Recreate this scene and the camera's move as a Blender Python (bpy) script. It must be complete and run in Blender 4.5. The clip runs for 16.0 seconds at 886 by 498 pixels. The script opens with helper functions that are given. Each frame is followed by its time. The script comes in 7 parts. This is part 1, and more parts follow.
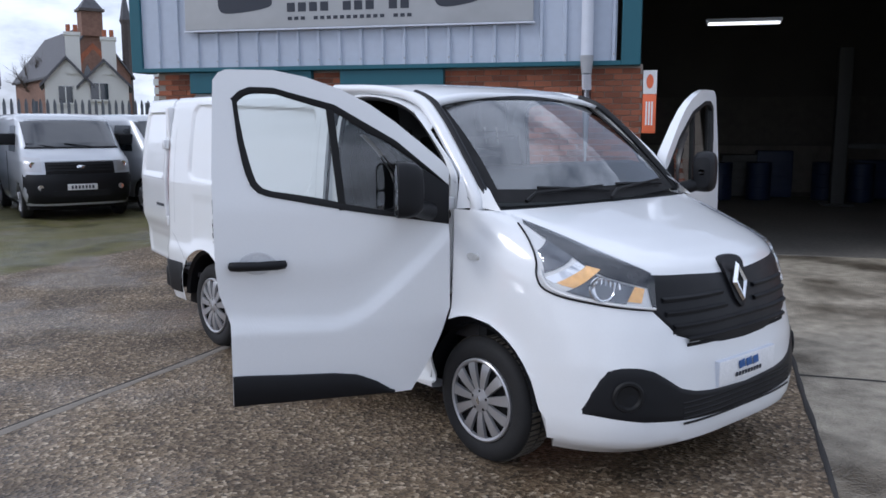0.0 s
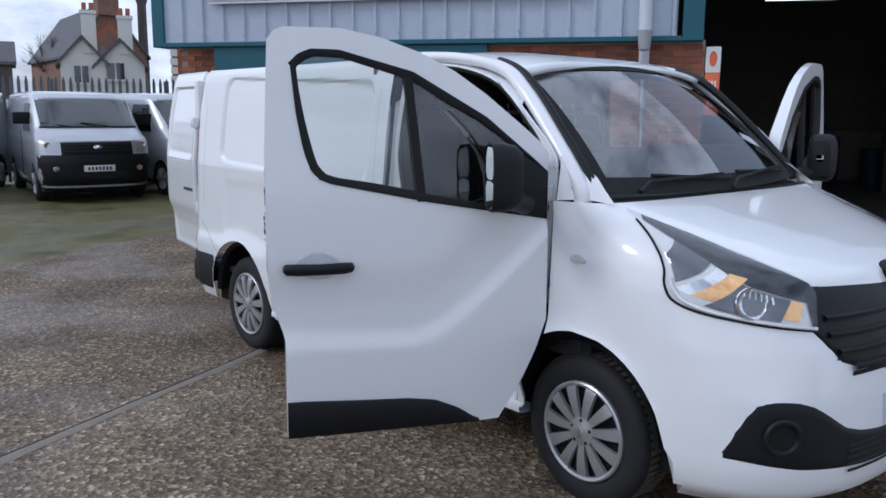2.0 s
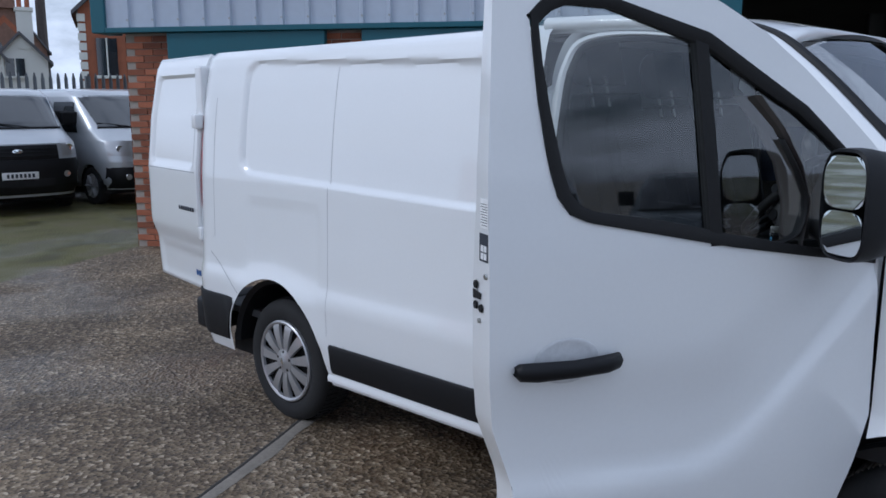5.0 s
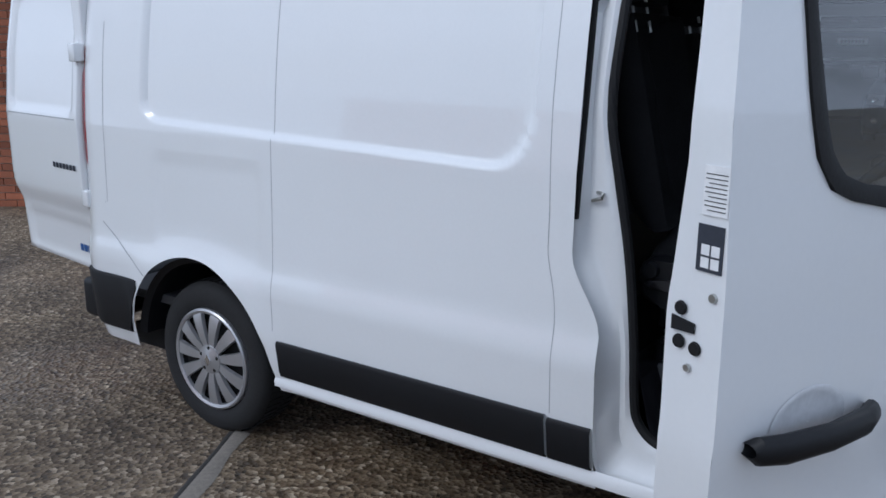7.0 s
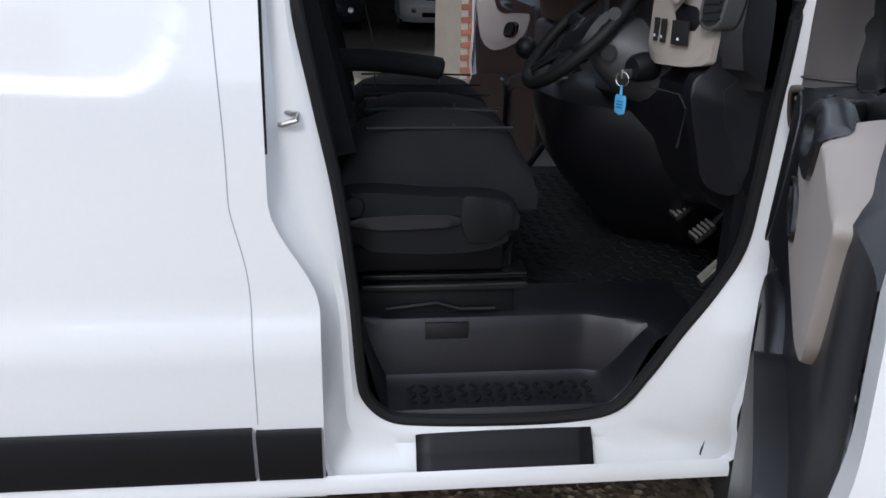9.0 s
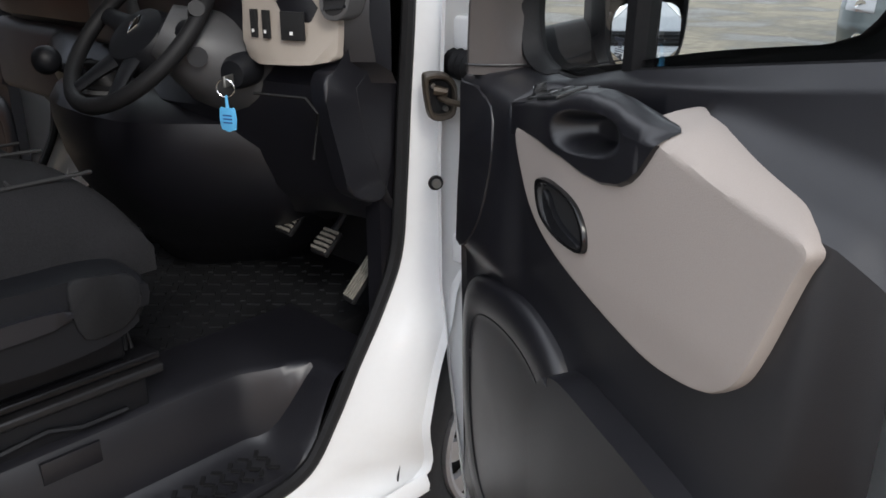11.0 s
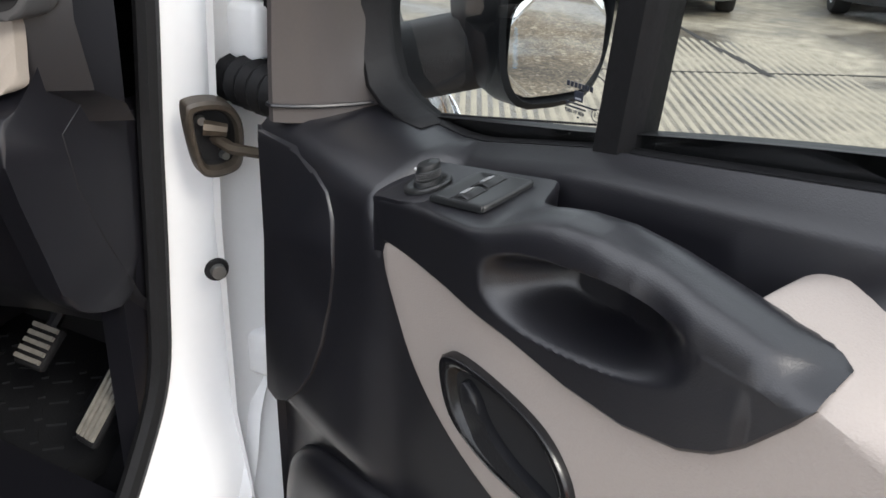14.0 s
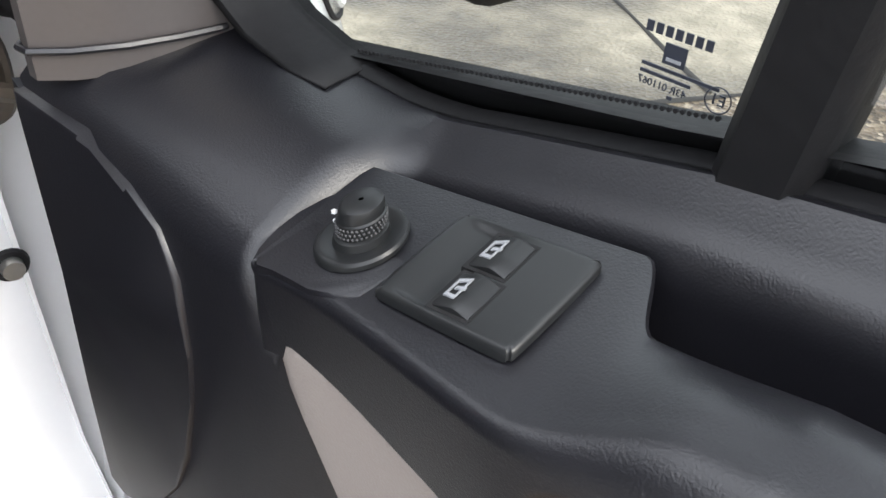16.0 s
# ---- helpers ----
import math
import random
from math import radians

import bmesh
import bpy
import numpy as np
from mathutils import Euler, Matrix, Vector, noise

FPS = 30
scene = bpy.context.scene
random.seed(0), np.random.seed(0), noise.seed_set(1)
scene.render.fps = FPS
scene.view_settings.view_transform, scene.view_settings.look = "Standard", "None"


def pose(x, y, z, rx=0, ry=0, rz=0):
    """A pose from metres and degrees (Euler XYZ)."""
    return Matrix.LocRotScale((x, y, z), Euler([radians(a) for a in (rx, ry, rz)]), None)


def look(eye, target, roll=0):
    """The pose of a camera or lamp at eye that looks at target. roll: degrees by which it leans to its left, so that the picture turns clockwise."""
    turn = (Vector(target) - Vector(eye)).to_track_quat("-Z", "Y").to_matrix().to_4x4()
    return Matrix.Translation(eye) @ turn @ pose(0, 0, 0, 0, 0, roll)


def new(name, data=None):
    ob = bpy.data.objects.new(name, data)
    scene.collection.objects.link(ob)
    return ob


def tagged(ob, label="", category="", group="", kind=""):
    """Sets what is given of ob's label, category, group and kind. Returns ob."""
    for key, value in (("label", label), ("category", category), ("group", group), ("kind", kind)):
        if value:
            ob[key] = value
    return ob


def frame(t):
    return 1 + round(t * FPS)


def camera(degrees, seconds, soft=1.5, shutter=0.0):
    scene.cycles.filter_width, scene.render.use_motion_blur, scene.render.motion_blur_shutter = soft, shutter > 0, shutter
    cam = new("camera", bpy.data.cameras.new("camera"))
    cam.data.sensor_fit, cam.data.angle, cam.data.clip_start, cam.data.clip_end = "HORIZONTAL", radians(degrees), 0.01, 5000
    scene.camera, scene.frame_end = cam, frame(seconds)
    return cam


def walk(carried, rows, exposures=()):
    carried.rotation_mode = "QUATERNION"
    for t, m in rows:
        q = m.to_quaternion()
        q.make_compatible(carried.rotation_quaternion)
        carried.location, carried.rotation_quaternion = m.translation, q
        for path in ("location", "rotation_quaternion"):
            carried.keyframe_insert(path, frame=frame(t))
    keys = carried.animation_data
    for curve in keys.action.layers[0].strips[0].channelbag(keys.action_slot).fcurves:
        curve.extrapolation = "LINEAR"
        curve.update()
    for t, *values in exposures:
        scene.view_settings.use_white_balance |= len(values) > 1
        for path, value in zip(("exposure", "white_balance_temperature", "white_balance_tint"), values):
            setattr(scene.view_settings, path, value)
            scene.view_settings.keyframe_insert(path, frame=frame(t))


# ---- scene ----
cam = camera(55.6, 16.0, soft=1.6)
PATH = [
    (0, (3.836, 3.078, 1.748), (2.538, 1.584, 1.457), 0.0),
    (0.5, (3.81, 2.889, 1.745), (2.516, 1.394, 1.448), -0.3),
    (1, (3.717, 2.719, 1.736), (2.438, 1.212, 1.43), -0.5),
    (1.5, (3.62, 2.525, 1.726), (2.363, 1.004, 1.404), 0.1),
    (2, (3.609, 2.268, 1.703), (2.338, 0.759, 1.374), 0.4),
    (2.5, (3.617, 1.979, 1.716), (2.315, 0.498, 1.381), -0.2),
    (3, (3.55, 1.709, 1.693), (2.267, 0.208, 1.379), -0.6),
    (3.5, (3.493, 1.413, 1.686), (2.201, -0.08, 1.371), -0.5),
    (4, (3.517, 1.041, 1.679), (2.143, -0.375, 1.351), -0.2),
    (4.5, (3.493, 0.77, 1.685), (2.084, -0.609, 1.349), -0.2),
    (7, (3.124, -0.374, 1.618), (1.52, -1.475, 1.152), 0.3),
    (7.5, (3.025, -0.631, 1.595), (1.275, -1.433, 1.052), 0.8),
    (8, (2.92, -0.857, 1.574), (1.076, -1.363, 0.987), 1.5),
    (8.5, (2.74, -1.035, 1.567), (0.862, -1.252, 0.915), 0.7),
    (9, (2.63, -1.23, 1.539), (0.759, -1.025, 0.862), 1.1),
    (9.5, (2.539, -1.403, 1.552), (0.765, -0.782, 0.869), 1.8),
    (10, (2.372, -1.469, 1.527), (0.723, -0.573, 0.836), 0.9),
    (12.5, (1.914, -1.402, 1.567), (1.006, 0.22, 0.828), 0.6),
    (13, (1.872, -1.271, 1.566), (0.95, 0.329, 0.798), 0.9),
    (13.5, (1.752, -1.146, 1.555), (0.889, 0.462, 0.737), 1.8),
    (14, (1.614, -1.023, 1.55), (0.828, 0.603, 0.691), 2.8),
    (14.5, (1.541, -0.909, 1.553), (0.793, 0.687, 0.609), 2.7),
    (15, (1.496, -0.809, 1.538), (0.788, 0.739, 0.488), 2.8),
    (15.5, (1.473, -0.748, 1.523), (0.902, 0.774, 0.358), 3.4),
    (16, (1.425, -0.703, 1.511), (1.007, 0.815, 0.278), 3.8),
]
EXPO = [(0, -0.10, 5650, 13), (4.5, -0.42, 5350, 11), (7, -0.32, 5400, 10), (9, 0.35, 5850, 11), (10, 0.52, 6150, 10), (12.5, 1.05, 6450, 11), (13.5, 1.15, 6450, 10), (14.5, 1.35, 6450, 10), (15.3, 1.48, 6450, 10), (16, 1.62, 6450, 10)]
walk(cam, [(t, look(eye, target, roll)) for t, eye, target, roll in PATH], exposures=EXPO)

# ---- world and sun: bright overcast with a hazy sun ----
world = bpy.data.worlds.new("sky")
scene.world = world
world.use_nodes = True
wn = world.node_tree.nodes
wl = world.node_tree.links
SUN_AZ, SUN_EL = 118.0, 38.0
bg = wn["Background"]
sky = wn.new("ShaderNodeTexSky")
sky.sky_type, sky.sun_disc = "NISHITA", False
sky.sun_elevation, sky.sun_rotation = radians(SUN_EL), radians(SUN_AZ)
sky.air_density, sky.dust_density, sky.ozone_density = 1.0, 3.0, 1.0
# thin cloud cover over the blue
wtex = wn.new("ShaderNodeTexCoord")
wmap = wn.new("ShaderNodeMapping")
wmap.inputs["Scale"].default_value = (1.0, 1.0, 2.6)
wnoise = wn.new("ShaderNodeTexNoise")
wnoise.inputs["Scale"].default_value, wnoise.inputs["Detail"].default_value, wnoise.inputs["Roughness"].default_value = 3.2, 8.0, 0.6
wramp = wn.new("ShaderNodeValToRGB")
wramp.color_ramp.elements[0].position, wramp.color_ramp.elements[1].position = 0.30, 0.54
wramp.color_ramp.elements[0].color, wramp.color_ramp.elements[1].color = (0, 0, 0, 1), (1, 1, 1, 1)
wmix = wn.new("ShaderNodeMix")
wmix.data_type = "RGBA"
wmix.inputs["B"].default_value = (13.0, 13.4, 14.2, 1)
wl.new(wtex.outputs["Generated"], wmap.inputs["Vector"])
wl.new(wmap.outputs["Vector"], wnoise.inputs["Vector"])
wl.new(wnoise.outputs["Fac"], wramp.inputs["Fac"])
wl.new(wramp.outputs["Color"], wmix.inputs["Factor"])
wl.new(sky.outputs["Color"], wmix.inputs["A"])
wl.new(wmix.outputs["Result"], bg.inputs["Color"])
bg.inputs["Strength"].default_value = 0.088
sun = new("sun", bpy.data.lights.new("sun", "SUN"))
sun.data.energy, sun.data.angle, sun.data.color = 1.0, radians(14), (1.0, 0.95, 0.86)
az, el = radians(SUN_AZ), radians(SUN_EL)
sun.matrix_basis = look((0, 0, 0), (-math.sin(az) * math.cos(el), -math.cos(az) * math.cos(el), -math.sin(el)))


# ---- materials ----
def mat(name, color, rough=0.5, metal=0.0, var=0.12, scale=6.0, fine=90.0, bump=0.0, bump_scale=None, coat=0.0, spec=0.5, emit=0.0, rvar=0.1):
    m = bpy.data.materials.new(name)
    m.use_nodes = True
    n, l = m.node_tree.nodes, m.node_tree.links
    b = n["Principled BSDF"]
    tc = n.new("ShaderNodeTexCoord")
    a, f = n.new("ShaderNodeTexNoise"), n.new("ShaderNodeTexNoise")
    for t, s in ((a, scale), (f, fine)):
        t.inputs["Scale"].default_value, t.inputs["Detail"].default_value = s, 5.0
        l.new(tc.outputs["Object"], t.inputs["Vector"])
    add = n.new("ShaderNodeMath")
    add.operation = "ADD"
    l.new(a.outputs["Fac"], add.inputs[0])
    l.new(f.outputs["Fac"], add.inputs[1])
    ramp = n.new("ShaderNodeMapRange")
    ramp.inputs["From Min"].default_value, ramp.inputs["From Max"].default_value = 0.6, 1.4
    ramp.inputs["To Min"].default_value, ramp.inputs["To Max"].default_value = 1 - var, 1 + var
    l.new(add.outputs[0], ramp.inputs["Value"])
    mul = n.new("ShaderNodeVectorMath")
    mul.operation = "SCALE"
    mul.inputs[0].default_value = color
    l.new(ramp.outputs["Result"], mul.inputs["Scale"])
    l.new(mul.outputs["Vector"], b.inputs["Base Color"])
    rr = n.new("ShaderNodeMapRange")
    rr.inputs["From Min"].default_value, rr.inputs["From Max"].default_value = 0.3, 0.7
    rr.inputs["To Min"].default_value, rr.inputs["To Max"].default_value = max(0.0, rough - rvar * rough), min(1.0, rough + rvar * rough)
    l.new(a.outputs["Fac"], rr.inputs["Value"])
    l.new(rr.outputs["Result"], b.inputs["Roughness"])
    b.inputs["Metallic"].default_value = metal
    b.inputs["Coat Weight"].default_value = coat
    b.inputs["Coat Roughness"].default_value = 0.04
    b.inputs["Specular IOR Level"].default_value = spec
    if emit:
        b.inputs["Emission Color"].default_value = (*color, 1)
        b.inputs["Emission Strength"].default_value = emit
    if bump:
        bt = f
        if bump_scale:
            bt = n.new("ShaderNodeTexNoise")
            bt.inputs["Scale"].default_value, bt.inputs["Detail"].default_value = bump_scale, 3.0
            l.new(tc.outputs["Object"], bt.inputs["Vector"])
        bp = n.new("ShaderNodeBump")
        bp.inputs["Strength"].default_value, bp.inputs["Distance"].default_value = 0.6, bump
        l.new(bt.outputs["Fac"], bp.inputs["Height"])
        l.new(bp.outputs["Normal"], b.inputs["Normal"])
    return m


def glass(name, color=(0.92, 0.97, 0.95), tint=0.6, low=0.15):
    """Car glass: mostly see-through sheet with a clear surface reflection."""
    m = bpy.data.materials.new(name)
    m.use_nodes = True
    n, l = m.node_tree.nodes, m.node_tree.links
    out = n["Material Output"]
    n.remove(n["Principled BSDF"])
    tr, gl, fr, mix = n.new("ShaderNodeBsdfTransparent"), n.new("ShaderNodeBsdfGlossy"), n.new("ShaderNodeLayerWeight"), n.new("ShaderNodeMixShader")
    tr.inputs["Color"].default_value = (*[c * tint for c in color], 1)
    gl.inputs["Roughness"].default_value = 0.02
    gl.inputs["Color"].default_value = (0.95, 0.97, 1.0, 1)
    fr.inputs["Blend"].default_value = 0.5
    pw, mr = n.new("ShaderNodeMath"), n.new("ShaderNodeMapRange")
    pw.operation = "POWER"
    pw.inputs[1].default_value = 3.2
    mr.inputs["To Min"].default_value, mr.inputs["To Max"].default_value = low, 0.95
    l.new(fr.outputs["Facing"], pw.inputs[0])
    l.new(pw.outputs[0], mr.inputs["Value"])
    l.new(mr.outputs["Result"], mix.inputs["Fac"])
    l.new(tr.outputs["BSDF"], mix.inputs[1])
    l.new(gl.outputs["BSDF"], mix.inputs[2])
    l.new(mix.outputs["Shader"], out.inputs["Surface"])
    return m


PAINT = mat("white_paint", (0.79, 0.80, 0.81), 0.32, var=0.015, scale=2.0, coat=1.0, spec=0.4, rvar=0.05)
SILVER = mat("silver_paint", (0.50, 0.52, 0.55), 0.35, 0.4, var=0.03, coat=0.8)
GREYCAR = mat("grey_paint", (0.10, 0.12, 0.125), 0.35, 0.3, var=0.05, coat=0.8)
NAVYCAR = mat("dark_blue_paint", (0.03, 0.04, 0.06), 0.3, 0.2, var=0.05, coat=0.8)
BLACKPL = mat("black_bumper_plastic", (0.007, 0.0075, 0.0095), 0.5, var=0.15, fine=400, bump=0.0006, spec=0.28)
TRIM = mat("charcoal_door_trim", (0.0075, 0.0075, 0.0105), 0.39, var=0.1, fine=500, bump=0.0003, bump_scale=900, spec=0.75)
TRIMSOFT = mat("dark_flocked_trim", (0.018, 0.018, 0.020), 0.85, var=0.25, fine=300, bump=0.001)
GREYPL = mat("grey_dash_plastic", (0.065, 0.065, 0.068), 0.5, var=0.08, fine=400, bump=0.0006)
BEIGE = mat("warm_grey_insert", (0.35, 0.31, 0.285), 0.62, var=0.04, fine=600, bump=0.0008)
BEIGED = mat("taupe_dash_plastic", (0.36, 0.32, 0.28), 0.4, var=0.05, fine=500)
CLOTH = mat("black_seat_cloth", (0.014, 0.014, 0.0155), 0.95, var=0.35, scale=12, fine=260, bump=0.0025, bump_scale=300, spec=0.2)
SEAM = mat("seat_piping", (0.016, 0.016, 0.017), 0.8)
RUBBER = mat("black_rubber", (0.008, 0.008, 0.009), 0.6, var=0.2, fine=120, bump=0.001, spec=0.3)
TYRE = mat("tyre_rubber", (0.012, 0.012, 0.013), 0.8, var=0.3, fine=80, bump=0.001)
MUDDY = mat("dusty_tread", (0.12, 0.105, 0.085), 0.9, var=0.35, fine=60)
ALLOY = mat("silver_hubcap", (0.46, 0.46, 0.475), 0.32, 0.65, var=0.06, coat=0.2)
CHROME = mat("chrome", (0.85, 0.86, 0.88), 0.08, 1.0, var=0.02)
STEEL = mat("zinc_steel", (0.45, 0.45, 0.43), 0.35, 0.9, var=0.15)
DIRTYMET = mat("greased_hinge_steel", (0.10, 0.08, 0.06), 0.5, 0.5, var=0.4, fine=40)
GLASS = glass("side_glass", tint=0.80)
SIDEGLASS = glass("side_glass", low=0.09, tint=0.75)
WINDSCREEN = glass("windscreen_glass", tint=0.72)
LENS = glass("lamp_lens", (1, 1, 1), 0.92, 0.06)
DARKGLASS = glass("dark_glass", (0.5, 0.55, 0.6), 0.35)
MIRROR = mat("mirror_glass", (0.92, 0.94, 0.95), 0.015, 1.0, var=0.0)
AMBER = mat("amber_lamp", (0.95, 0.42, 0.06), 0.25, var=0.1)
AMBERG = mat("lit_indicator", (0.95, 0.55, 0.22), 0.18, metal=0.35, var=0.35, scale=40, emit=0.10)
REDL = mat("red_tail_lens", (0.22, 0.008, 0.015), 0.15, var=0.1, coat=1.0)
# Near-black: shade painted into slots, hollows and hidden faces; black parts share it.
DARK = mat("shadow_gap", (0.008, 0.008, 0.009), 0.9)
LINEG = mat("grey_shut_line", (0.36, 0.37, 0.39), 0.6)
WHITEL = mat("white_print", (0.8, 0.8, 0.8), 0.6)
INK = mat("dark_print", (0.03, 0.035, 0.05), 0.6)
BLUETAG = mat("blue_plastic_tag", (0.12, 0.45, 0.78), 0.35, var=0.05)
NAVY = mat("navy_print", (0.03, 0.10, 0.30), 0.5)
TEAL = mat("teal_trim_paint", (0.012, 0.10, 0.135), 0.5, var=0.1, scale=2)
CLAD = mat("pale_blue_cladding", (0.46, 0.51, 0.60), 0.45, var=0.06, scale=1.2, fine=12)
BRICK = mat("red_brick", (0.30, 0.105, 0.055), 0.9, var=0.35, scale=3, fine=70, bump=0.004)
MORTAR = mat("brick_mortar", (0.33, 0.29, 0.25), 0.95, var=0.15)
PIPE = mat("white_pipe", (0.62, 0.65, 0.72), 0.5, var=0.06)
BANNER = mat("silver_banner", (0.42, 0.43, 0.44), 0.5, var=0.12, scale=0.8, fine=3)
ORANGE = mat("orange_sign", (0.75, 0.16, 0.06), 0.5, var=0.05)
FENCE = mat("galvanised_fence", (0.16, 0.17, 0.18), 0.6, 0.3, var=0.2)
SLATE = mat("grey_slate_roof", (0.10, 0.10, 0.11), 0.8, var=0.25, scale=0.6, fine=5)
HOUSEB = mat("old_brown_brick", (0.20, 0.115, 0.085), 0.95, var=0.3, scale=0.4, fine=5)
RENDERW = mat("cream_render", (0.68, 0.68, 0.64), 0.9, var=0.08, scale=0.5)
DARKHOUSE = mat("soot_brick", (0.10, 0.085, 0.08), 0.95, var=0.3, scale=0.5, fine=6)
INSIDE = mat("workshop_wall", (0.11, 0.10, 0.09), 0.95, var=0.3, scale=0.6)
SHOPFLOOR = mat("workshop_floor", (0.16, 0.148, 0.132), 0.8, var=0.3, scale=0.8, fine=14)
TUBE = mat("fluorescent_tube", (1.0, 0.98, 0.86), 0.5, emit=1.6, var=0.0)
ROOFLIGHT = mat("roof_light_sheet", (0.75, 0.72, 0.5), 0.5, emit=0.55, var=0.1)
BARK = mat("bare_bark", (0.09, 0.075, 0.065), 0.95, var=0.3)
MATF = mat("ribbed_floor_mat", (0.008, 0.0085, 0.010), 0.65, var=0.2, fine=200, bump=0.001, spec=0.3)


def ground_material():
    m = mat("aggregate_concrete", (0.2, 0.18, 0.155), 0.75)
    n, l = m.node_tree.nodes, m.node_tree.links
    b = n["Principled BSDF"]
    tc = n.new("ShaderNodeTexCoord")

    def tex(kind, scale, detail=4.0):
        t = n.new(kind)
        t.inputs["Scale"].default_value = scale
        if kind == "ShaderNodeTexNoise":
            t.inputs["Detail"].default_value = detail
        l.new(tc.outputs["Object"], t.inputs["Vector"])
        return t

    def ramp(src, stops):
        r = n.new("ShaderNodeValToRGB")
        e = r.color_ramp.elements
        while len(e) < len(stops):
            e.new(0.5)
        for k, (p, c) in enumerate(stops):
            e[k].position, e[k].color = p, (*c, 1)
        l.new(src, r.inputs["Fac"])
        return r.outputs["Color"]

    def mixc(fac, a, c, mode="MIX"):
        x = n.new("ShaderNodeMix")
        x.data_type, x.blend_type = "RGBA", mode
        for sock, v in (("Factor", fac), ("A", a), ("B", c)):
            if hasattr(v, "links"):
                l.new(v, x.inputs[sock])
            else:
                x.inputs[sock].default_value = v
        return x.outputs["Result"]

    peb = tex("ShaderNodeTexVoronoi", 48.0)
    pebc = ramp(peb.outputs["Color"], [(0.0, (0.030, 0.024, 0.018)), (0.42, (0.125, 0.090, 0.056)), (0.72, (0.225, 0.172, 0.112)), (1.0, (0.54, 0.46, 0.35))])
    dirt = ramp(tex("ShaderNodeTexNoise", 1.1, 7.0).outputs["Fac"], [(0.32, (0.55, 0.53, 0.52)), (0.62, (1.1, 1.08, 1.05))])
    agg = mixc(1.0, pebc, dirt, "MULTIPLY")
    # smoother brushed slabs further out, with damp stains
    slabn = tex("ShaderNodeTexNoise", 7.0, 8.0)
    slab = ramp(slabn.outputs["Fac"], [(0.3, (0.25, 0.22, 0.17)), (0.7, (0.44, 0.39, 0.305))])
    stain = ramp(tex("ShaderNodeTexNoise", 0.75, 6.0).outputs["Fac"], [(0.42, (0.32, 0.30, 0.28)), (0.56, (1, 1, 1))])
    slab = mixc(1.0, slab, stain, "MULTIPLY")
    sep = n.new("ShaderNodeSeparateXYZ")
    l.new(tc.outputs["Object"], sep.inputs["Vector"])

    def line(a, c, off, soft):
        """0 to 1 across the line a*x + c*y = off, along which the slabs change."""
        m1, m2, s1 = n.new("ShaderNodeMath"), n.new("ShaderNodeMath"), n.new("ShaderNodeMath")
        m1.operation = m2.operation = "MULTIPLY"
        s1.operation = "ADD"
        l.new(sep.outputs["X"], m1.inputs[0])
        l.new(sep.outputs["Y"], m2.inputs[0])
        m1.inputs[1].default_value, m2.inputs[1].default_value = a, c
        l.new(m1.outputs[0], s1.inputs[0])
        l.new(m2.outputs[0], s1.inputs[1])
        mr = n.new("ShaderNodeMapRange")
        mr.inputs["From Min"].default_value, mr.inputs["From Max"].default_value = off - soft, off + soft
        l.new(s1.outputs[0], mr.inputs["Value"])
        return mr.outputs["Result"]

    far = line(-0.52, 0.86, 1.28, 0.02)
    base = mixc(far, agg, slab)
    moss = ramp(tex("ShaderNodeTexNoise", 1.6, 8.0).outputs["Fac"], [(0.35, (0.060, 0.055, 0.018)), (0.5, (0.108, 0.100, 0.028)), (0.68, (0.12, 0.10, 0.055))])
    verge = line(0.47, -0.88, 7.42, 0.03)
    col = mixc(verge, base, moss)
    l.new(col, b.inputs["Base Color"])
    wet = n.new("ShaderNodeMapRange")
    wet.inputs["From Min"].default_value, wet.inputs["From Max"].default_value = 0.40, 0.56
    wet.inputs["To Min"].default_value, wet.inputs["To Max"].default_value = 0.28, 0.8
    l.new(tex("ShaderNodeTexNoise", 0.75, 6.0).outputs["Fac"], wet.inputs["Value"])
    l.new(wet.outputs["Result"], b.inputs["Roughness"])
    bp = n.new("ShaderNodeBump")
    bp.inputs["Strength"].default_value, bp.inputs["Distance"].default_value = 0.9, 0.010
    l.new(peb.outputs["Distance"], bp.inputs["Height"])
    l.new(bp.outputs["Normal"], b.inputs["Normal"])
    return m


GROUND = ground_material()


# ---- mesh helpers ----
def part(name, bm, material, parent=None, label="", smooth=True, bevel=0.0, thick=0.0):
    me = bpy.data.meshes.new(name)
    bm.to_mesh(me)
    bm.free()
    for mm in material if isinstance(material, (list, tuple)) else (material,):
        me.materials.append(mm)
    ob = new(name, me)
    if smooth:
        for p in me.polygons:
            p.use_smooth = True
        me.set_sharp_from_angle(angle=radians(38))
    if thick:
        md = ob.modifiers.new("thickness", "SOLIDIFY")
        md.thickness, md.offset = thick, -1
    if bevel:
        md = ob.modifiers.new("edge", "BEVEL")
        md.width, md.segments, md.limit_method, md.angle_limit = bevel, 2, "ANGLE", radians(35)
    if parent:
        ob.parent = parent
    if label:
        ob["label"] = label
    return ob


def empty(name, m=None, parent=None):
    ob = new(name)
    ob.empty_display_size = 0.1
    if m:
        ob.matrix_basis = m
    if parent:
        ob.parent = parent
    return ob


def B():
    return bmesh.new()


